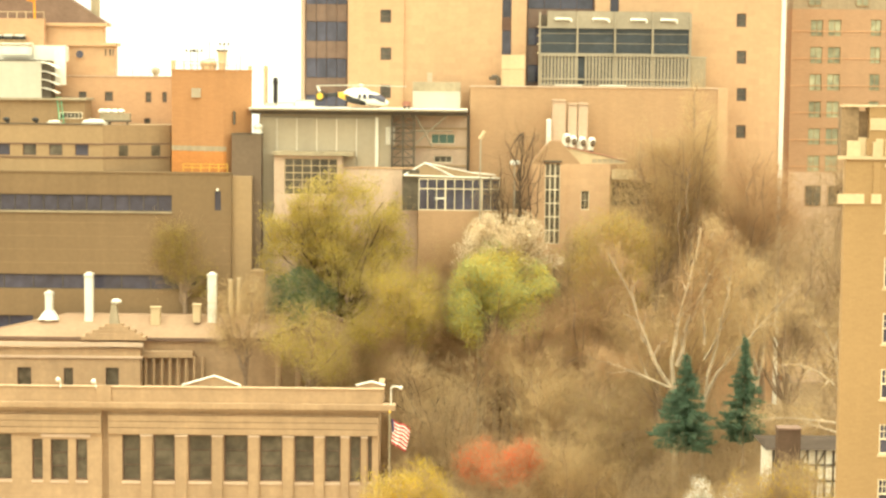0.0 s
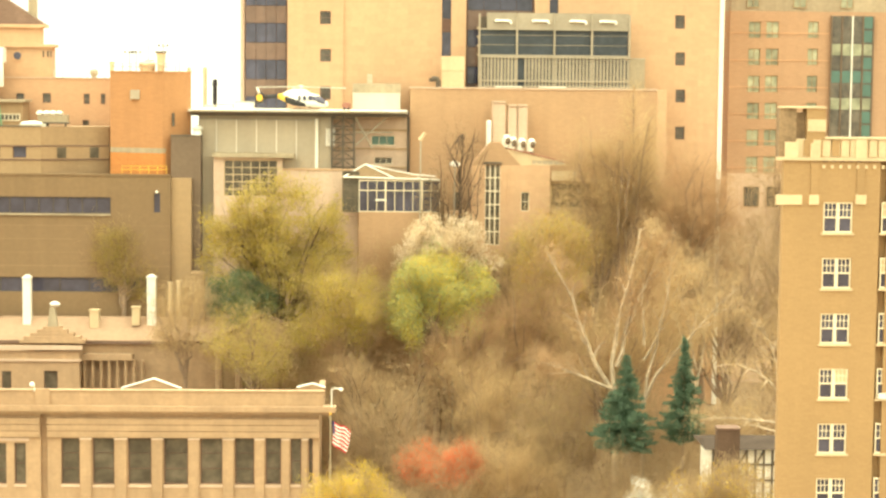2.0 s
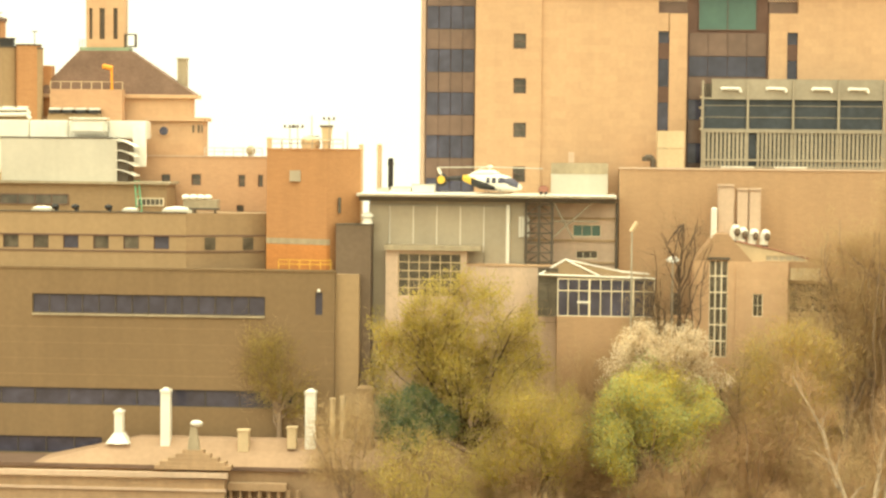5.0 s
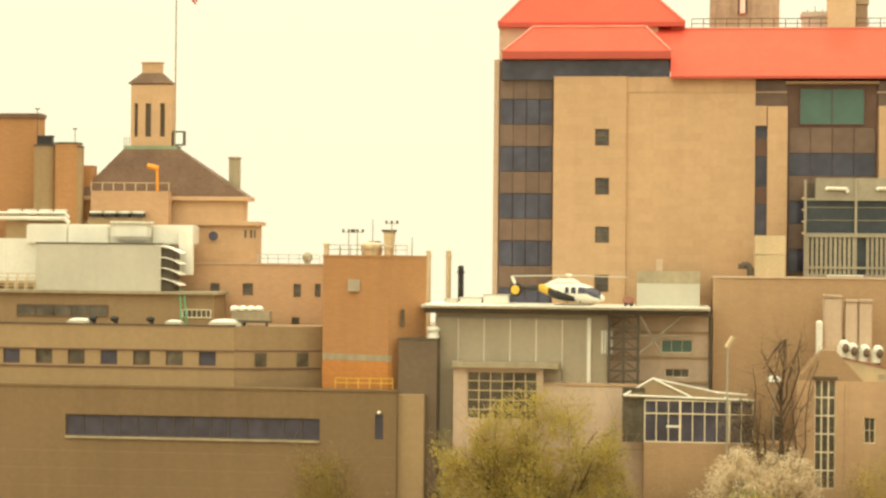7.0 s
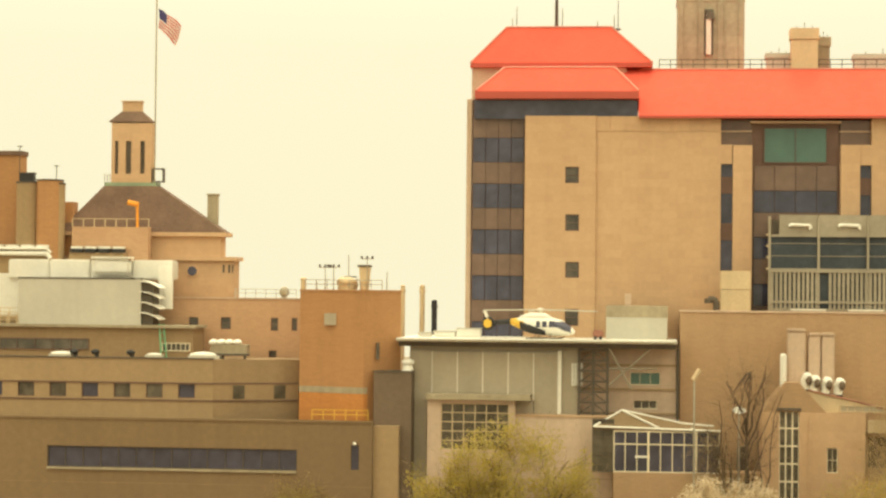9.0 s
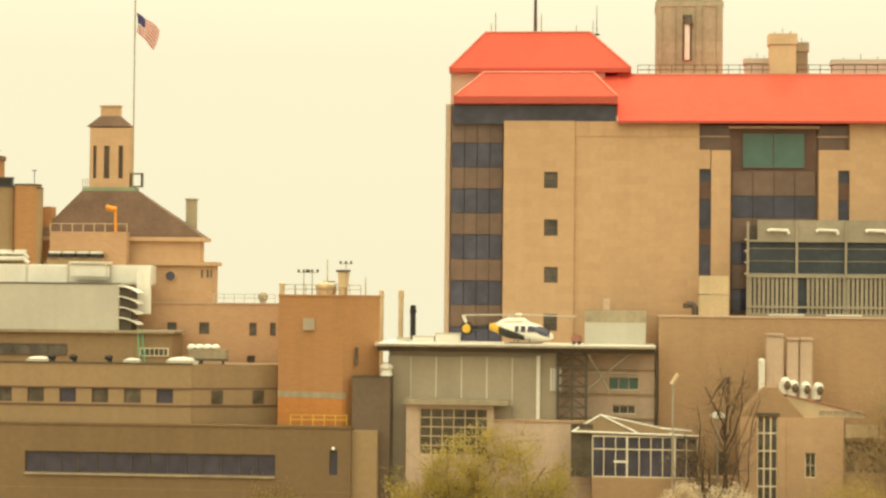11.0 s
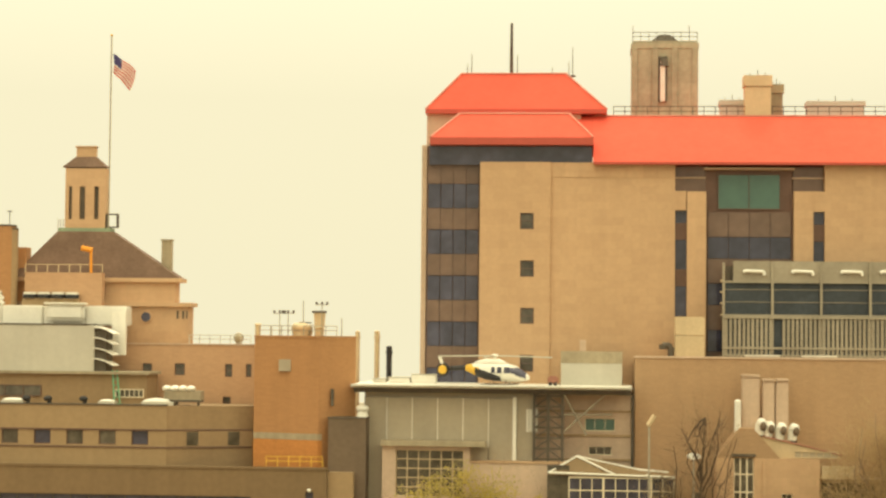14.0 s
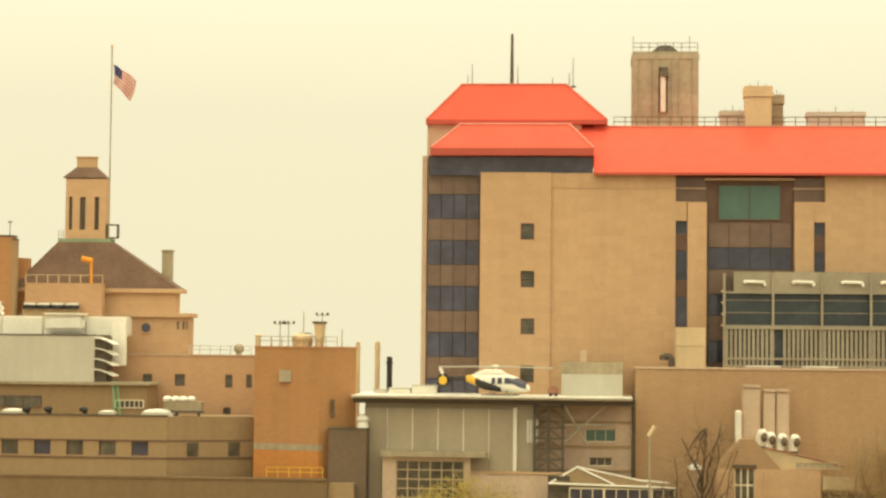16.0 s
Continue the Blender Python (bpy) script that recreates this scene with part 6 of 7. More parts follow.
for q in ((-25.80, -19.95, 28.60, 29.57), (-8.36, -5.54, 28.76, 29.16)):
    t = thing("skylight", ((q[0] + q[1]) / 2, 197, parr[3]), "low gabled skylight with white edges on a parapet roof", "skylight", "gabled skylights")
    bm = bmesh.new()
    xm = (q[0] + q[1]) / 2 + (q[1] - q[0]) * 0.05
    v = [bm.verts.new(p) for p in ((q[0], 196.0, q[2] - 0.8), (q[1], 196.0, q[2] - 0.8), (q[1], 196.0, q[2]), (xm, 196.0, q[3]), (q[0], 196.0, q[2]))]
    v2 = [bm.verts.new(p.co + Vector((0, 0.9, 0))) for p in v]
    bm.faces.new(v)
    bm.faces.new(v2[::-1])
    for i in range(5):
        bm.faces.new((v[i], v[(i + 1) % 5], v2[(i + 1) % 5], v2[i]))
    part("glazing", bm, LIBSTONE, t)
    pipe("ridge_trim", t, WHITE, [(q[0], 195.9, q[2] + 0.05), (xm, 195.9, q[3] + 0.05), (q[1], 195.9, q[2] + 0.05)], 0.1, 6)
lx, lz = (-4.84, 29.05)
t = thing("flood_lamp", (lx, 194, lz - 1), "white curved floodlight arm on a cornice end", "lamp")
pipe("arm", t, WHITE, [(lx, 194.4, cor_[3] - 0.05), (lx, 194.2, lz - 0.2), (lx + 0.3, 194, lz), (lx + 0.9, 193.8, lz - 0.05)], 0.08)
ball("lamp_head", t, WHITE, (lx + 0.95, 193.8, lz - 0.12), 0.2)
for p in ((-34.40, 29.21), (-37.92, 29.32)):
    t = thing("floodlight", (p[0], 194.3, p[1]), "small white floodlight on a parapet", "lamp", "parapet floodlights")
    pipe("bracket", t, WHITE, [(p[0] + 0.2, 194.5, parr[3]), (p[0] + 0.2, 194.4, p[1])], 0.06)
    ball("head", t, WHITE, (p[0], 194.3, p[1]), 0.25)
fp = (-5.10, 22.66)
f0 = (-4.79, 25.83)
f1 = (-3.33, 24.94)
flag(f0[0] - 0.15, 193.6, 3.0, f0[1] + 0.6, f0[0], f1[0] - f0[0] + 0.4, f0[1], 2.4, 0.9, "flag with red and white stripes beside a library", 2.0, canton=2)

# ---- half-timbered house ----
ht = (29.02, 36.65, 17.51, 27.73)
hth = thing("half_timbered_house", (ht[0] + 4, 172, 0), "half-timbered house with cream infill and dark brick chimney", "house")
box("wall", hth, WHITE, (ht[0], ht[1] + 4, 0.0, ht[3]), 170, 176)
for i in range(10):
    x = ht[0] + i * 0.75
    box("timber", hth, STEEL, (x, x + 0.18, 2.0, ht[3]), 169.9, 169.998)
for z in (ht[3] - 1.5, ht[3] - 2.9):
    box("timber", hth, STEEL, (ht[0], ht[1] + 4, z, z + 0.18), 169.85, 169.898)
for i in range(4):
    x = ht[0] + 2.4 + i * 1.5
    pipe("brace", hth, STEEL, [(x, 169.85, ht[3] - 1.4), (x + 0.7, 169.85, ht[3] - 0.1)], 0.09, 6)
frustum("roof", hth, TAR, (ht[0] - 0.7, ht[1] + 4.5, 169.3, 176.5), (ht[0] - 0.3, ht[1] + 4, 172.5, 173.5), ht[3] + 0.002, ht[3] + 0.3)
hc = (29.2, 31.15, 17.76, 29.7)
box("chimney", hth, SOOT, (hc[0], hc[1], 0.0, hc[3]), 168.2, 169.6)
box("chimney_cap", hth, SLATE, (hc[0] - 0.05, hc[1] + 0.05, hc[3], hc[3] + 0.15), 168.1, 169.7)

# ---- trees ----
def tube(verts, faces, pts, r0, r1, sides):
    base = len(verts)
    n = len(pts)
    for i, p in enumerate(pts):
        d = (pts[min(i + 1, n - 1)] - pts[max(i - 1, 0)]).normalized()
        a = d.orthogonal().normalized()
        b = d.cross(a)
        r = r0 + (r1 - r0) * i / (n - 1)
        for k in range(sides):
            an = 2 * math.pi * k / sides
            verts.append(tuple(p + a * (r * math.cos(an)) + b * (r * math.sin(an))))
    for i in range(n - 1):
        for k in range(sides):
            q = base + i * sides
            faces.append((q + k, q + (k + 1) % sides, q + sides + (k + 1) % sides, q + sides + k))


def bent(rng, a, b, n, amp):
    """Points on a crooked line from a to b."""
    out = [a]
    for i in range(1, n):
        p = a.lerp(b, i / n)
        out.append(p + Vector(rng.normal(0, amp, 3)) * (b - a).length)
    return out + [b]


def shoot(rng, p, d, length, n, wig, rise):
    """Points of a shoot that starts along d, wanders and turns upward."""
    out = [p]
    d = d.normalized()
    for i in range(n):
        d = (d + Vector(rng.normal(0, wig, 3)) + Vector((0, 0, rise))).normalized()
        p = p + d * (length / n)
        out.append(p)
    return out


def side_of(rng, d, angle):
    """A direction that leaves d by about angle degrees, to any side."""
    d = d.normalized()
    a = d.orthogonal().normalized()
    a = Matrix.Rotation(rng.random() * 2 * math.pi, 3, d) @ a
    g = radians(angle * rng.uniform(0.7, 1.3))
    return d * math.cos(g) + a * math.sin(g)


def blades(rng, centres, spread, n_each, length, width, heading=None, loose=1.0):
    """Small leaf or twig blades round centres, along a heading where one is given."""
    c = np.repeat(np.asarray(centres), n_each, axis=0)
    n = len(c)
    c = c + np.clip(rng.normal(0, 1, (n, 3)), -1.5, 1.5) * spread
    d = rng.normal(0, 1, (n, 3)) * loose
    if heading is not None:
        d += np.repeat(np.asarray(heading), n_each, axis=0)
    d /= np.linalg.norm(d, axis=1)[:, None] + 1e-6
    e = np.cross(d, rng.normal(0, 1, (n, 3)))
    e /= np.linalg.norm(e, axis=1)[:, None] + 1e-6
    ln = length * rng.uniform(0.5, 1.3, (n, 1))
    wd = width * rng.uniform(0.6, 1.3, (n, 1))
    v = np.stack([c - d * ln * 0.3, c + e * wd / 2 + d * ln * 0.1, c + d * ln * 0.7, c - e * wd / 2 + d * ln * 0.1], axis=1).reshape(-1, 3)
    return v, np.arange(4 * n).reshape(-1, 4).tolist()


def whips(rng, centres, spread, n_each, length, width, heading):
    """Fine twigs: tapered slivers that follow the shoots they grow on."""
    c = np.repeat(np.asarray(centres), n_each, axis=0)
    n = len(c)
    c = c + np.clip(rng.normal(0, 1, (n, 3)), -1.6, 1.6) * spread
    d = rng.normal(0, 0.5, (n, 3)) + np.repeat(np.asarray(heading), n_each, axis=0)
    d /= np.linalg.norm(d, axis=1)[:, None] + 1e-6
    e = np.cross(d, rng.normal(0, 1, (n, 3)))
    e /= np.linalg.norm(e, axis=1)[:, None] + 1e-6
    ln = length * rng.uniform(0.5, 1.4, (n, 1))
    wd = width * rng.uniform(0.6, 1.3, (n, 1))
    v = np.stack([c - d * ln * 0.4 - e * wd / 2, c - d * ln * 0.4 + e * wd / 2, c + d * ln * 0.6], axis=1).reshape(-1, 3)
    return v, np.arange(3 * n).reshape(-1, 3).tolist()


def crown_mesh(t, rng, tips, heads, leaf, twig, n_leaf, n_twig, size, spread, twig_len):
    vs, fs, sl, mats = [], [], [], []
    o = 0
    if twig is not None and n_twig:
        v, f = whips(rng, tips, spread * 2.2, n_twig, twig_len, 0.036, heads)
        vs.append(v)
        fs += f
        sl += [0] * len(f)
        mats.append(twig)
        o = len(v)
    if leaf is not None:
        leaves = leaf if isinstance(leaf, (list, tuple)) else (leaf,)
        pick = rng.integers(0, len(leaves), len(tips))
        for i, lm in enumerate(leaves):
            own = [p for p, k in zip(tips, pick) if k == i]
            if not own:
                continue
            v, f = blades(rng, own, spread, n_leaf, size, size * 0.62)
            fs += (np.asarray(f) + o).tolist()
            o += len(v)
            vs.append(v)
            sl += [len(mats)] * len(f)
            mats.append(lm)
    if vs:
        ob = raw("crown", np.concatenate(vs), fs, mats, t, sl)
        tagged(ob, kind="stuff")


def ramify(rng, t, limb, r, bark, reach, ok, boughs, shoots, tips, heads, fine, rise=0.08, open_angle=42, stout=0.5):
    """One limb with its boughs, each with thin shoots that end in tips."""
    lv, lf = [], []
    tube(lv, lf, limb, r, r * 0.22, 6)
    lo_ = raw("limb", lv, lf, bark, t)
    n = len(limb) - 1
    for j in range(boughs):
        u = 0.25 + 0.72 * (j + rng.random()) / boughs
        k = min(n - 1, int(u * n))
        p = limb[k].lerp(limb[k + 1], u * n - k)
        d = side_of(rng, limb[k + 1] - limb[k], open_angle)
        bough = shoot(rng, p, d, reach * (1.1 - 0.5 * u) * rng.uniform(0.6, 1.15), 5, 0.16, rise)
        while len(bough) > 2 and not ok(bough[-1]):
            bough.pop()
        br = r * (1 - 0.72 * u) * stout
        lv, lf = [], []
        tube(lv, lf, bough, br, br * 0.3, 4)
        raw("branch", lv, lf, bark, lo_)
        m = len(bough) - 1
        for i in range(shoots):
            w = 0.15 + 0.85 * (i + rng.random()) / shoots
            k = min(m - 1, int(w * m))
            p = bough[k].lerp(bough[k + 1], w * m - k)
            d = side_of(rng, bough[k + 1] - bough[k], 48)
            s = shoot(rng, p, d, reach * 0.42 * rng.uniform(0.5, 1.2), 3, 0.2, rise)
            tube(fine[0], fine[1], s, br * 0.35, br * 0.12, 3)
            for a, b in zip(s, s[1:]):
                if ok(b):
                    tips.append(tuple(b))
                    heads.append(tuple((b - a).normalized()))


def tree(name, label, x, y, ztop, zcrown, width, seed, leaf=None, twig=None, bark=None, n_leaf=10, n_twig=14, limbs=8, size=0.32,
         thick=1.0, depth=None, lift=0.9, category="tree", group="", fork=0.25, spread=0.35, boughs=6, shoots=6, twig_len=0.9):
    """A tree: trunk, limbs that fill a rounded crown, boughs, shoots, and leaves or twigs at their ends."""
    rng = np.random.default_rng(seed)
    z0 = ground_z(x, y) - 0.3
    t = thing(name, (x, y, z0), label, category, group)
    rx, rz = width * 0.54, (ztop - zcrown) * 0.54
    ry = (depth or width * 0.7) / 2
    mid = Vector((x, y, (zcrown + ztop) / 2))
    r = 0.012 * (ztop - z0) * thick
    knee = Vector((x + rng.normal(0, 0.3), y, zcrown + rz * fork))
    trunk = bent(rng, Vector((x, y, z0)), knee, 6, 0.012)
    tv, tf = [], []
    tube(tv, tf, trunk, r * 1.3, r * (0.75 if fork < 0.6 else 0.2), 8)
    raw("trunk", tv, tf, bark or BARK, t)
    tips, heads, fine = [], [], ([], [])

    def ok(p):
        q = p - mid
        e = Vector((q.x / rx, q.y / ry, q.z / rz))
        return e.length < 0.98 + 0.6 * noise.noise((q.x * 0.3 + seed, q.y * 0.3, q.z * 0.3))

    for i in range(limbs):
        a = trunk[3 + i % 4] if fork > 0.6 else trunk[-1].lerp(trunk[-2], rng.random() * (0.9 if i else 0.0))
        an = 2 * math.pi * (i + rng.random()) / limbs * 2.618
        el = rng.uniform(-0.7 if lift < 0.6 else -0.25, 1.0) if lift < 1 else rng.uniform(0.15, 1.0)
        c = math.sqrt(max(0.0, 1 - min(1, abs(el)) ** 2))
        k = rng.uniform(0.78, 0.95)
        b = mid + Vector((math.cos(an) * c * rx, math.sin(an) * c * ry, el * rz)) * k
        limb = bent(rng, a, b, 6, 0.03)
        for j in range(1, 6):
            limb[j].z += 0.06 * (b - a).length * math.sin(math.pi * j / 6) * (1 if b.z > a.z else 2)
        ramify(rng, t, limb, r * rng.uniform(0.34, 0.55), bark or BARK, 0.42 * (rx + rz), ok, boughs, shoots, tips, heads, fine)
    tagged(raw("twig_spray", fine[0], fine[1], bark or twig or BARK, t), kind="stuff")
    crown_mesh(t, rng, tips, heads, leaf, twig, n_leaf, n_twig, size, spread, twig_len)
    return t


def stemmed(name, label, x, y, z0, stems, seed, bark, twig, n_twig=3, r=0.3, boughs=6, shoots=4, reach=3.2, group="", rise=0.05, wig=0.07):
    """A tree of a few long leaning stems: (lean to the east in degrees, lean away in degrees, length, start height)."""
    rng = np.random.default_rng(seed)
    t = thing(name, (x, y, ground_z(x, y) - 0.3), label, "tree", group)
    foot = Vector((x, y, ground_z(x, y) - 0.3))
    trunk = bent(rng, foot, Vector((x, y, z0)), 4, 0.01)
    tv, tf = [], []
    tube(tv, tf, trunk, r * 1.5, r * 1.1, 8)
    raw("trunk", tv, tf, bark, t)
    tips, heads, fine = [], [], ([], [])
    for east, away, length, up in stems:
        d = Vector((math.sin(radians(east)), math.sin(radians(away)), math.cos(radians(east))))
        limb = shoot(rng, Vector((x, y, z0 + up)), d, length, 9, wig, 0.02)
        ramify(rng, t, limb, r * min(1.0, length / 14), bark, reach, lambda p: True, boughs, shoots, tips, heads, fine, rise, 38, 0.85)
    tagged(raw("twig_spray", fine[0], fine[1], twig, t), kind="stuff")
    crown_mesh(t, rng, tips, heads, None, twig, 0, n_twig, 0.2, 0.3, 0.9)
    return t


def conifer(x, y, ztop, zbot, width, seed, label):
    """A spruce of drooping whorled boughs with needle blades."""
    rng = np.random.default_rng(seed)
    z0 = ground_z(x, y) - 0.3
    t = thing("conifer", (x, y, z0), label, "tree", "blue-green conifers")
    v, f = [], []
    tube(v, f, [Vector((x, y, z0)), Vector((x, y, ztop - 0.2))], 0.3, 0.03, 8)
    raw("trunk", v, f, BARK, t)
    cs, hs = [], []
    H = ztop - zbot
    for i in range(260):
        q = ((i + rng.random()) / 260) ** 0.8
        zc = ztop - 0.1 - H * q
        L = width * 0.56 * min(1.0, 0.05 + 1.25 * q ** 1.15) * rng.uniform(0.55, 1.15)
        if q > 0.85:
            L *= 0.8
        an = rng.random() * 2 * math.pi
        m = max(3, int(L * 6))
        for k in range(m):
            u = (k + rng.random()) / m
            s = 0.05 + 0.28 * u * (1 - u) * L
            for w in range(5):
                off = rng.normal(0, s)
                cs.append((x + math.cos(an) * L * u - math.sin(an) * off, y + math.sin(an) * L * u + math.cos(an) * off, zc - 0.3 * L * u + 0.22 * L * u * u + rng.normal(0, 0.08)))
                hs.append((math.cos(an), math.sin(an), 0.1))
    v, f = blades(rng, cs, 0.05, 1, 0.5, 0.12, hs, 0.5)
    tagged(raw("needles", v, f, L_DARK, t), kind="stuff")
    return t


q = (-19.2, -3.6, 31.0, 48.6)
tree("willow", "large yellow-green spring willow in first leaf", (q[0] + q[1]) / 2, 221.5, q[3], q[2], q[1] - q[0], 11, (L_YEL, L_OLIVE, L_YEL), TWIG, n_leaf=34, n_twig=6, limbs=20, size=0.24, thick=1.1, depth=8, bark=DARKBARK, fork=0.1, spread=0.42, lift=0.5)
q = (-34.2, -24.8, 33.2, 42.6)
tree("young_tree", "thin yellow-green tree coming into leaf", (q[0] + q[1]) / 2, 226.6, q[3], q[2], q[1] - q[0], 12, (L_OLIVE, L_YEL, L_YEL), TWIG, n_leaf=18, n_twig=5, limbs=12, size=0.17, depth=0.8, lift=0.5, spread=0.5)
q = (-18.66, -11.6, 31.5, 37.9)
tree("evergreen_shrub", "dark green evergreen shrub under bare trees", (q[0] + q[1]) / 2, 218, q[3], q[2], q[1] - q[0], 13, (L_DARK, L_GREEN2), TWIG, n_leaf=32, n_twig=4, limbs=9, size=0.2, category="shrub")
q = (-10.37, 1.17, 27.6, 38.1)
tree("round_tree", "rounded green and olive spring tree", (q[0] + q[1]) / 2, 216, q[3], q[2], q[1] - q[0], 14, (L_OLIVE, L_YEL, L_GOLD2), TWIG, n_leaf=34, n_twig=8, limbs=17, size=0.18, shoots=7, lift=0.5, spread=0.6)
q = (0.6, 11.6, 30.2, 40.6)
tree("lime_tree", "bright lime-green leafy tree among bare woods", (q[0] + q[1]) / 2, 214, q[3], q[2], q[1] - q[0], 15, (L_LIME, L_GREEN, L_GOLD2), TWIG, n_leaf=36, n_twig=2, limbs=18, size=0.22, spread=0.55, lift=0.5)
q = (1.9, 12.4, 35.6, 44.6)
tree("blossom_tree", "cream blossoming tree with sparse crown", (q[0] + q[1]) / 2, 218.5, q[3], q[2], q[1] - q[0], 16, L_BLOSSOM, TWIG, n_leaf=17, n_twig=3, limbs=13, size=0.2, lift=1.3, spread=0.25, depth=6)
q = (-18.9, -9.8, 26.4, 35.4)
tree("young_tree", "yellow-green tree in front of a court house", (q[0] + q[1]) / 2, 211, q[3], q[2], q[1] - q[0], 17, (L_YEL, L_OLIVE), TWIG, n_leaf=11, n_twig=3, limbs=12, size=0.18, spread=0.5, lift=0.5)
q = (-24.8, -17.4, 26.8, 38.8)
tree("bare_tree", "slim bare grey tree before a court house roof", (q[0] + q[1]) / 2, 214, q[3], q[2], q[1] - q[0], 18, None, TWIG, n_twig=8, limbs=8, thick=0.8)
DRK = "dark leafless tree against a brick annex"
tree("bare_tree", DRK, 9.3, 225.0, 56.6, 41.5, 5.8, 19, None, TWIG_D, DARKBARK, n_twig=2, limbs=13, thick=0.55, fork=1.45, depth=3, boughs=5, shoots=5, twig_len=0.7)
tree("bare_tree", DRK, 6.6, 225.4, 50.5, 40.0, 5.0, 30, None, TWIG_D, DARKBARK, n_twig=3, limbs=8, thick=0.5, fork=0.5, depth=3, boughs=5, shoots=5, twig_len=0.7)
stemmed("bare_tree", DRK, 14.6, 224.4, 34.5, ((-22, 0, 9, 0), (6, 4, 6.5, 1.5), (-48, -3, 6.5, 1), (25, 2, 6, 2)), 27, DARKBARK, TWIG_D, 3, 0.24, 10, 7, 2.4, wig=0.13)
q = (23.4, 33.5, 36.0, 54.5)
tree("bare_tree", "very tall bare brown tree with a leading stem", (q[0] + q[1]) / 2 - 0.4, 222, q[3], q[2], q[1] - q[0], 20, None, TWIG, n_twig=10, limbs=16, thick=0.8, fork=1.1, depth=7, twig_len=1.1)
stemmed("bare_tree", "very tall bare brown tree with a leading stem", 28.2, 221.5, 38.0, ((0, 0, 20.2, 0), (5, 4, 17, 1)), 28, BARK, TWIG, 7, 0.2, 16, 6, 3.0, rise=0.14)
q = (28.2, 39.6, 34.5, 52.8)
tree("bare_tree", "broad bare brown tree on a hill", (q[0] + q[1]) / 2, 221, q[3], q[2], q[1] - q[0], 21, None, TWIG_R, n_twig=14, limbs=16, thick=0.8, depth=8, twig_len=1.1)
q = (18.6, 31.0, 33.0, 54.6)
tree("bare_tree", "broad bare brown tree on a hill", (q[0] + q[1]) / 2, 223, q[3], q[2], q[1] - q[0], 29, None, TWIG, n_twig=11, limbs=14, thick=0.8, depth=6, twig_len=1.1)
q = (14.2, 24.0, 30.5, 45.4)
tree("budding_tree", "rounded olive and gold budding tree", (q[0] + q[1]) / 2, 218, q[3], q[2], q[1] - q[0], 22, (L_YEL, L_OLIVE, L_BUD), TWIG, n_leaf=22, n_twig=10, limbs=16, size=0.18, spread=0.6, lift=0.5)
q = (-6.2, 6.4, 15.5, 31.8)
tree("bare_tree", "bare brown tree with dark lower branches", (q[0] + q[1]) / 2, 205, q[3], q[2], q[1] - q[0], 23, None, TWIG, n_twig=7, limbs=14, thick=1.2, bark=DARKBARK)
q = (1.6, 10.6, 18.6, 23.6)
tree("red_shrub", "coral red budding shrub", (q[0] + q[1]) / 2, 192, q[3], q[2], q[1] - q[0], 24, L_RED, TWIG_R, n_leaf=16, n_twig=7, limbs=10, size=0.15, category="shrub")
q = (-6.9, 1.0, 16.6, 24.4)
tree("forsythia", "golden yellow flowering bush", (q[0] + q[1]) / 2, 178, q[3], q[2], q[1] - q[0], 25, (L_GOLD, L_YEL), TWIG, n_leaf=18, n_twig=4, limbs=10, size=0.16, category="shrub", spread=0.4)
q = (24.8, 34.6, 20.2, 26.6)
tree("forsythia", "yellow-green flowering bush beside a timbered house", (q[0] + q[1]) / 2, 165, q[3], q[2], q[1] - q[0], 26, (L_GOLD, L_OLIVE), TWIG_D, n_leaf=8, n_twig=16, limbs=9, size=0.17, category="shrub")
conifer(24.35, 193, 32.75, 23.4, 6.0, 31, "broad blue-green spruce among bare trees")
conifer(30.05, 193, 34.45, 24.2, 4.4, 32, "narrow blue-green spruce with a pointed tip")
SYC = "pale-barked sycamore with bare white limbs"
stemmed("sycamore", SYC, 23.7, 196.5, 27.0, ((-3, 4, 18, 0.5), (-28, -2, 16, 1.2), (-62, -4, 10, 1.6), (14, 6, 14, 4)), 41, PALEBARK, TWIG_R, 10, 0.25, 9, 6, 3.2, "sycamores", wig=0.11)
stemmed("sycamore", SYC, 26.6, 197.5, 26.0, ((6, 2, 16, 0.4), (19, -3, 16, 1.0), (-12, 5, 12, 7.0), (34, 3, 11, 5.5)), 46, PALEBARK, TWIG, 10, 0.18, 9, 6, 3.2, "sycamores", wig=0.12)
stemmed("sycamore", SYC, 32.6, 201, 27.0, ((-8, 2, 14, 0.5), (14, -3, 13, 1.0), (-28, 3, 11, 3)), 42, PALEBARK, TWIG, 10, 0.14, 8, 6, 2.8, "sycamores", wig=0.13)
stemmed("sycamore", SYC, 39.6, 188, 25.5, ((-22, 2, 13, 2.0), (-62, -3, 9, 1.0), (-76, 3, 7.5, 0.2), (-40, -3, 11, 3.0), (-12, 2, 16, 3)), 43, PALEBARK, TWIG, 5, 0.22, 9, 5, 3.0, "sycamores", wig=0.15)
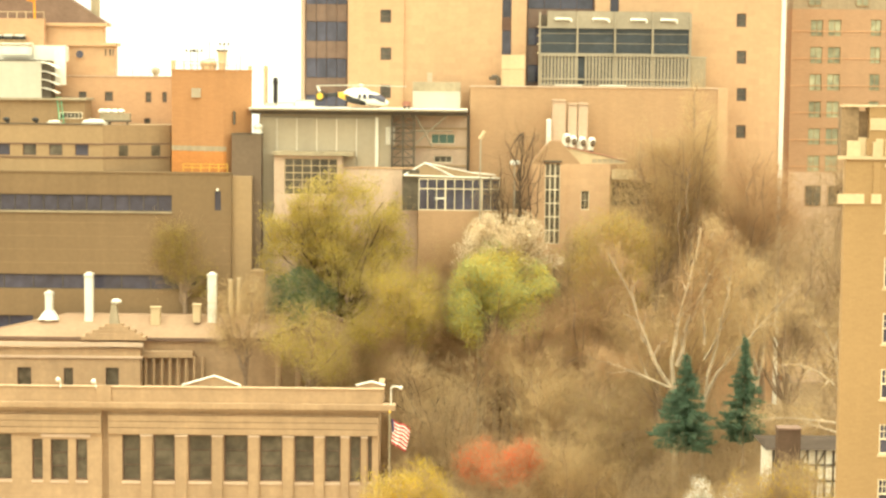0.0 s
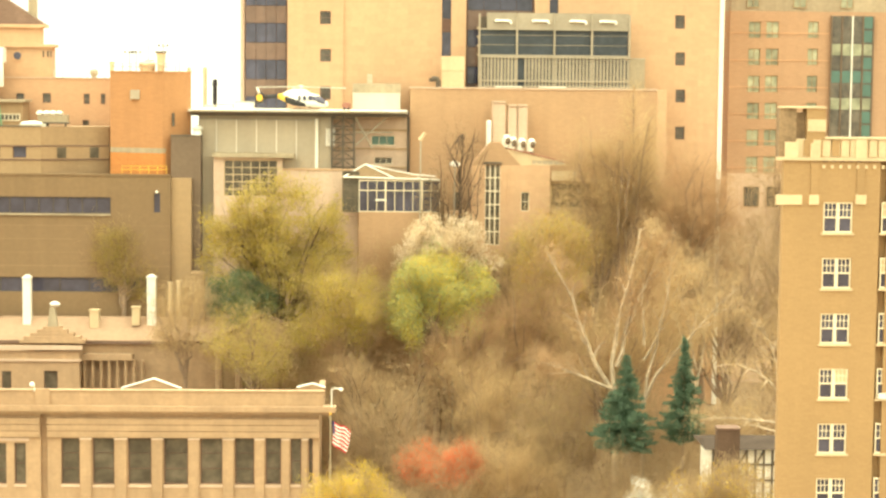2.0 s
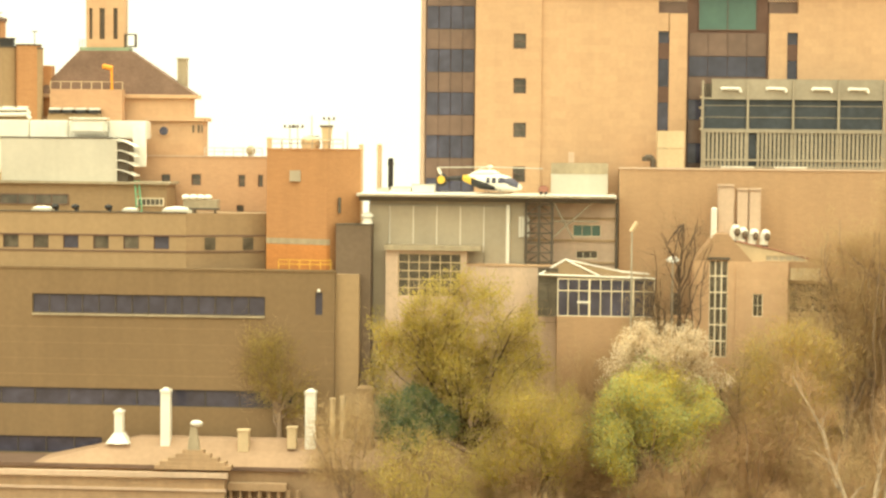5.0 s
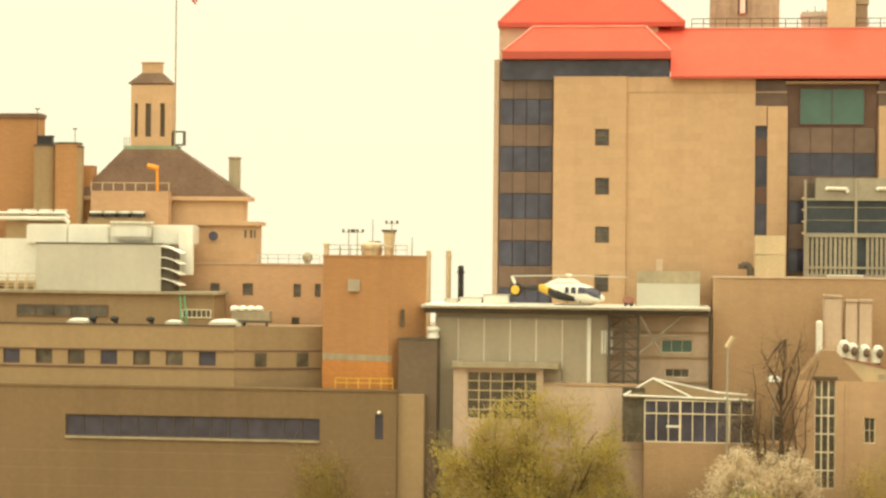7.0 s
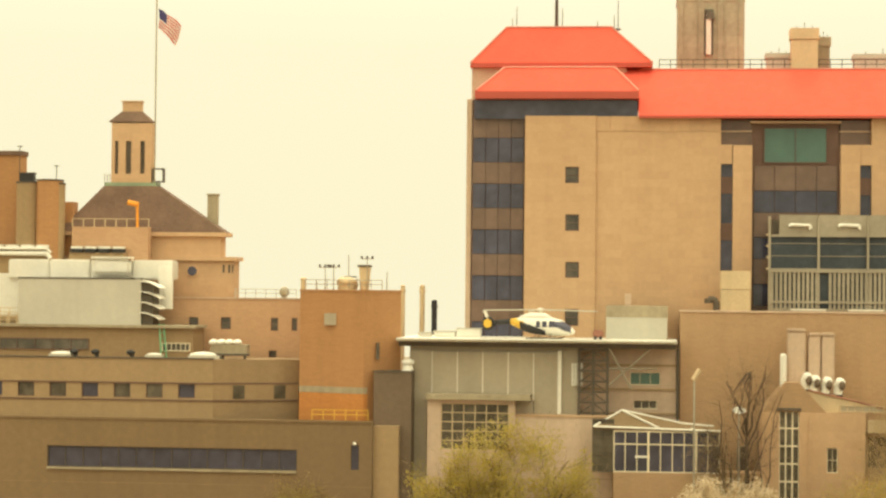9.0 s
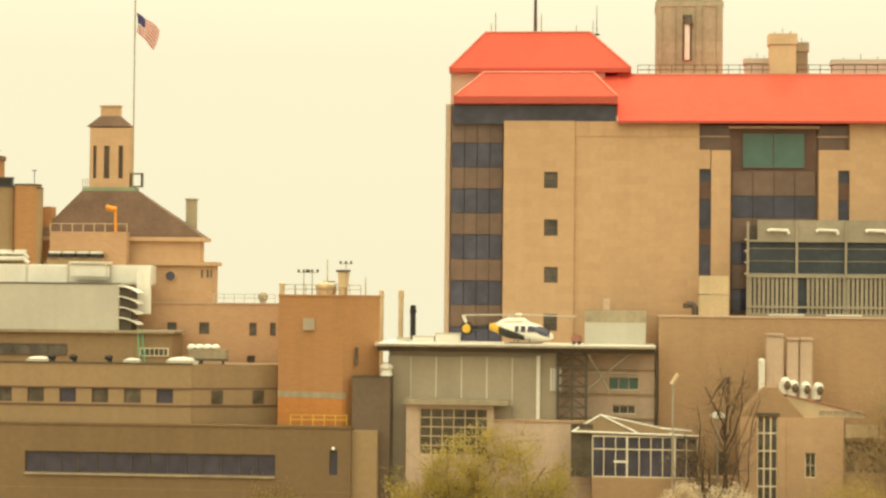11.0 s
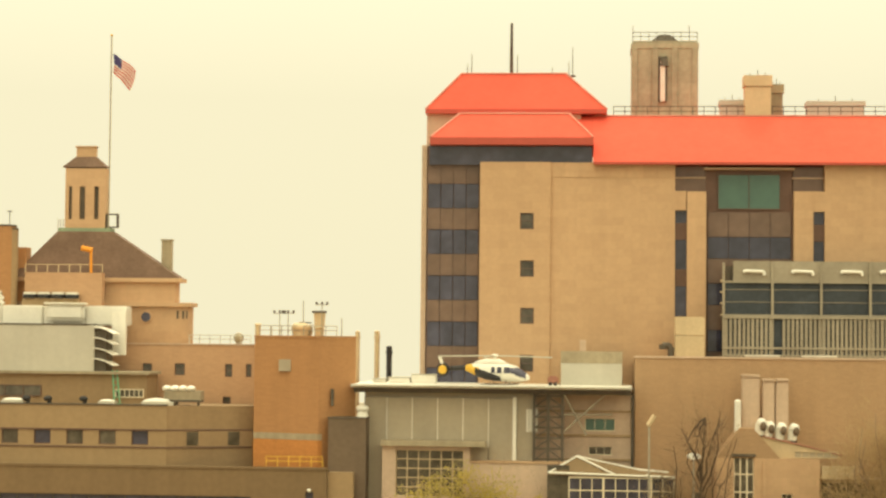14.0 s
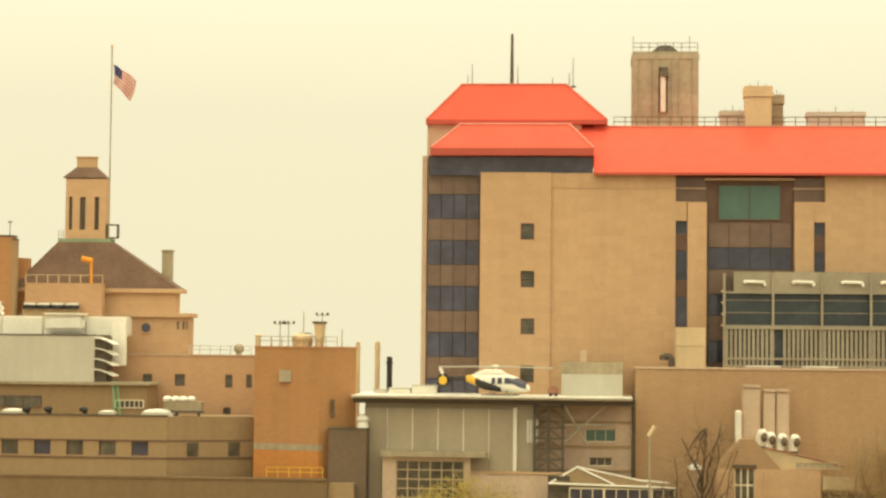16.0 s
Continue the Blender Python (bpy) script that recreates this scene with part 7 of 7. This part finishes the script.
for q in ((23.25, 26.14, 17.66, 21.56), (26.14, 29.83, 17.69, 20.95)):
    tree("white_shrub", "white blossoming shrub at the foot of a wood", (q[0] + q[1]) / 2, 184, q[3], q[2], q[1] - q[0], 51, FLAGWHITE, TWIG, n_leaf=12, n_twig=4, limbs=5, size=0.16, category="shrub")
# the brown wood that fills the slope: extent, distance, tint
wood = (
    ((-8.5, 4.6, 27.18, 43.00), 222.5, 0), ((9.91, 21.00, 21.32, 40.58), 214, 1), ((18.23, 31.54, 19.68, 39.22), 210, 0), ((30.52, 43.95, 21.90, 43.5), 212, 2),
    ((37.62, 51.41, 20.89, 45.0), 218, 2), ((6.02, 17.81, 15.91, 32.61), 204, 0), ((12.82, 24.33, 13.54, 31.04), 200, 2), ((22.99, 35.55, 12.95, 27.99), 200, 2),
    ((30.79, 44.40, 13.28, 31.67), 198, 2), ((-4.42, 7.05, 12.43, 27.55), 198, 2), ((6.95, 19.32, 11.21, 24.92), 194, 0), ((-13.49, -2.36, 17.32, 31.07), 214, 0),
    ((-1.30, 11.51, 28.69, 42.0), 222, 1), ((12.20, 22.49, 29.97, 42.5), 224, 2),
    ((15.27, 29.21, 8.96, 23.13), 190, 2), ((26.14, 38.83, 9.60, 24.17), 189, 2), ((3.72, 15.83, 20.76, 34.22), 210, 1), ((-8.61, 1.31, 23.46, 33.47), 215, 1),
    ((32.70, 41.05, 30.17, 49.0), 224, 1), ((-3.04, 12.26, 7.06, 21.52), 188, 2), ((43.20, 56.76, 19.16, 42.77), 214, 0),
    ((45.08, 58.10, 14.88, 38.81), 205, 2), ((-8.28, 0.15, 13.66, 28.29), 208, 1), ((40.5, 53.0, 30.0, 51.0), 226, 2))
for i, (q, y, k) in enumerate(wood):
    tree("bare_tree", ("bare brown tree in a hillside wood", "reddish bare tree in a hillside wood", "dark bare tree in a hillside wood")[k], (q[0] + q[1]) / 2, y, q[3], q[2], q[1] - q[0], 100 + i,
         (L_OLIVE if i % 5 == 1 else None), (TWIG, TWIG_R, TWIG_D)[k], n_twig=15, n_leaf=2, limbs=11, size=0.2, thick=1.0, depth=7 if y > 220 else None, group="bare trees of the wood", twig_len=1.1)
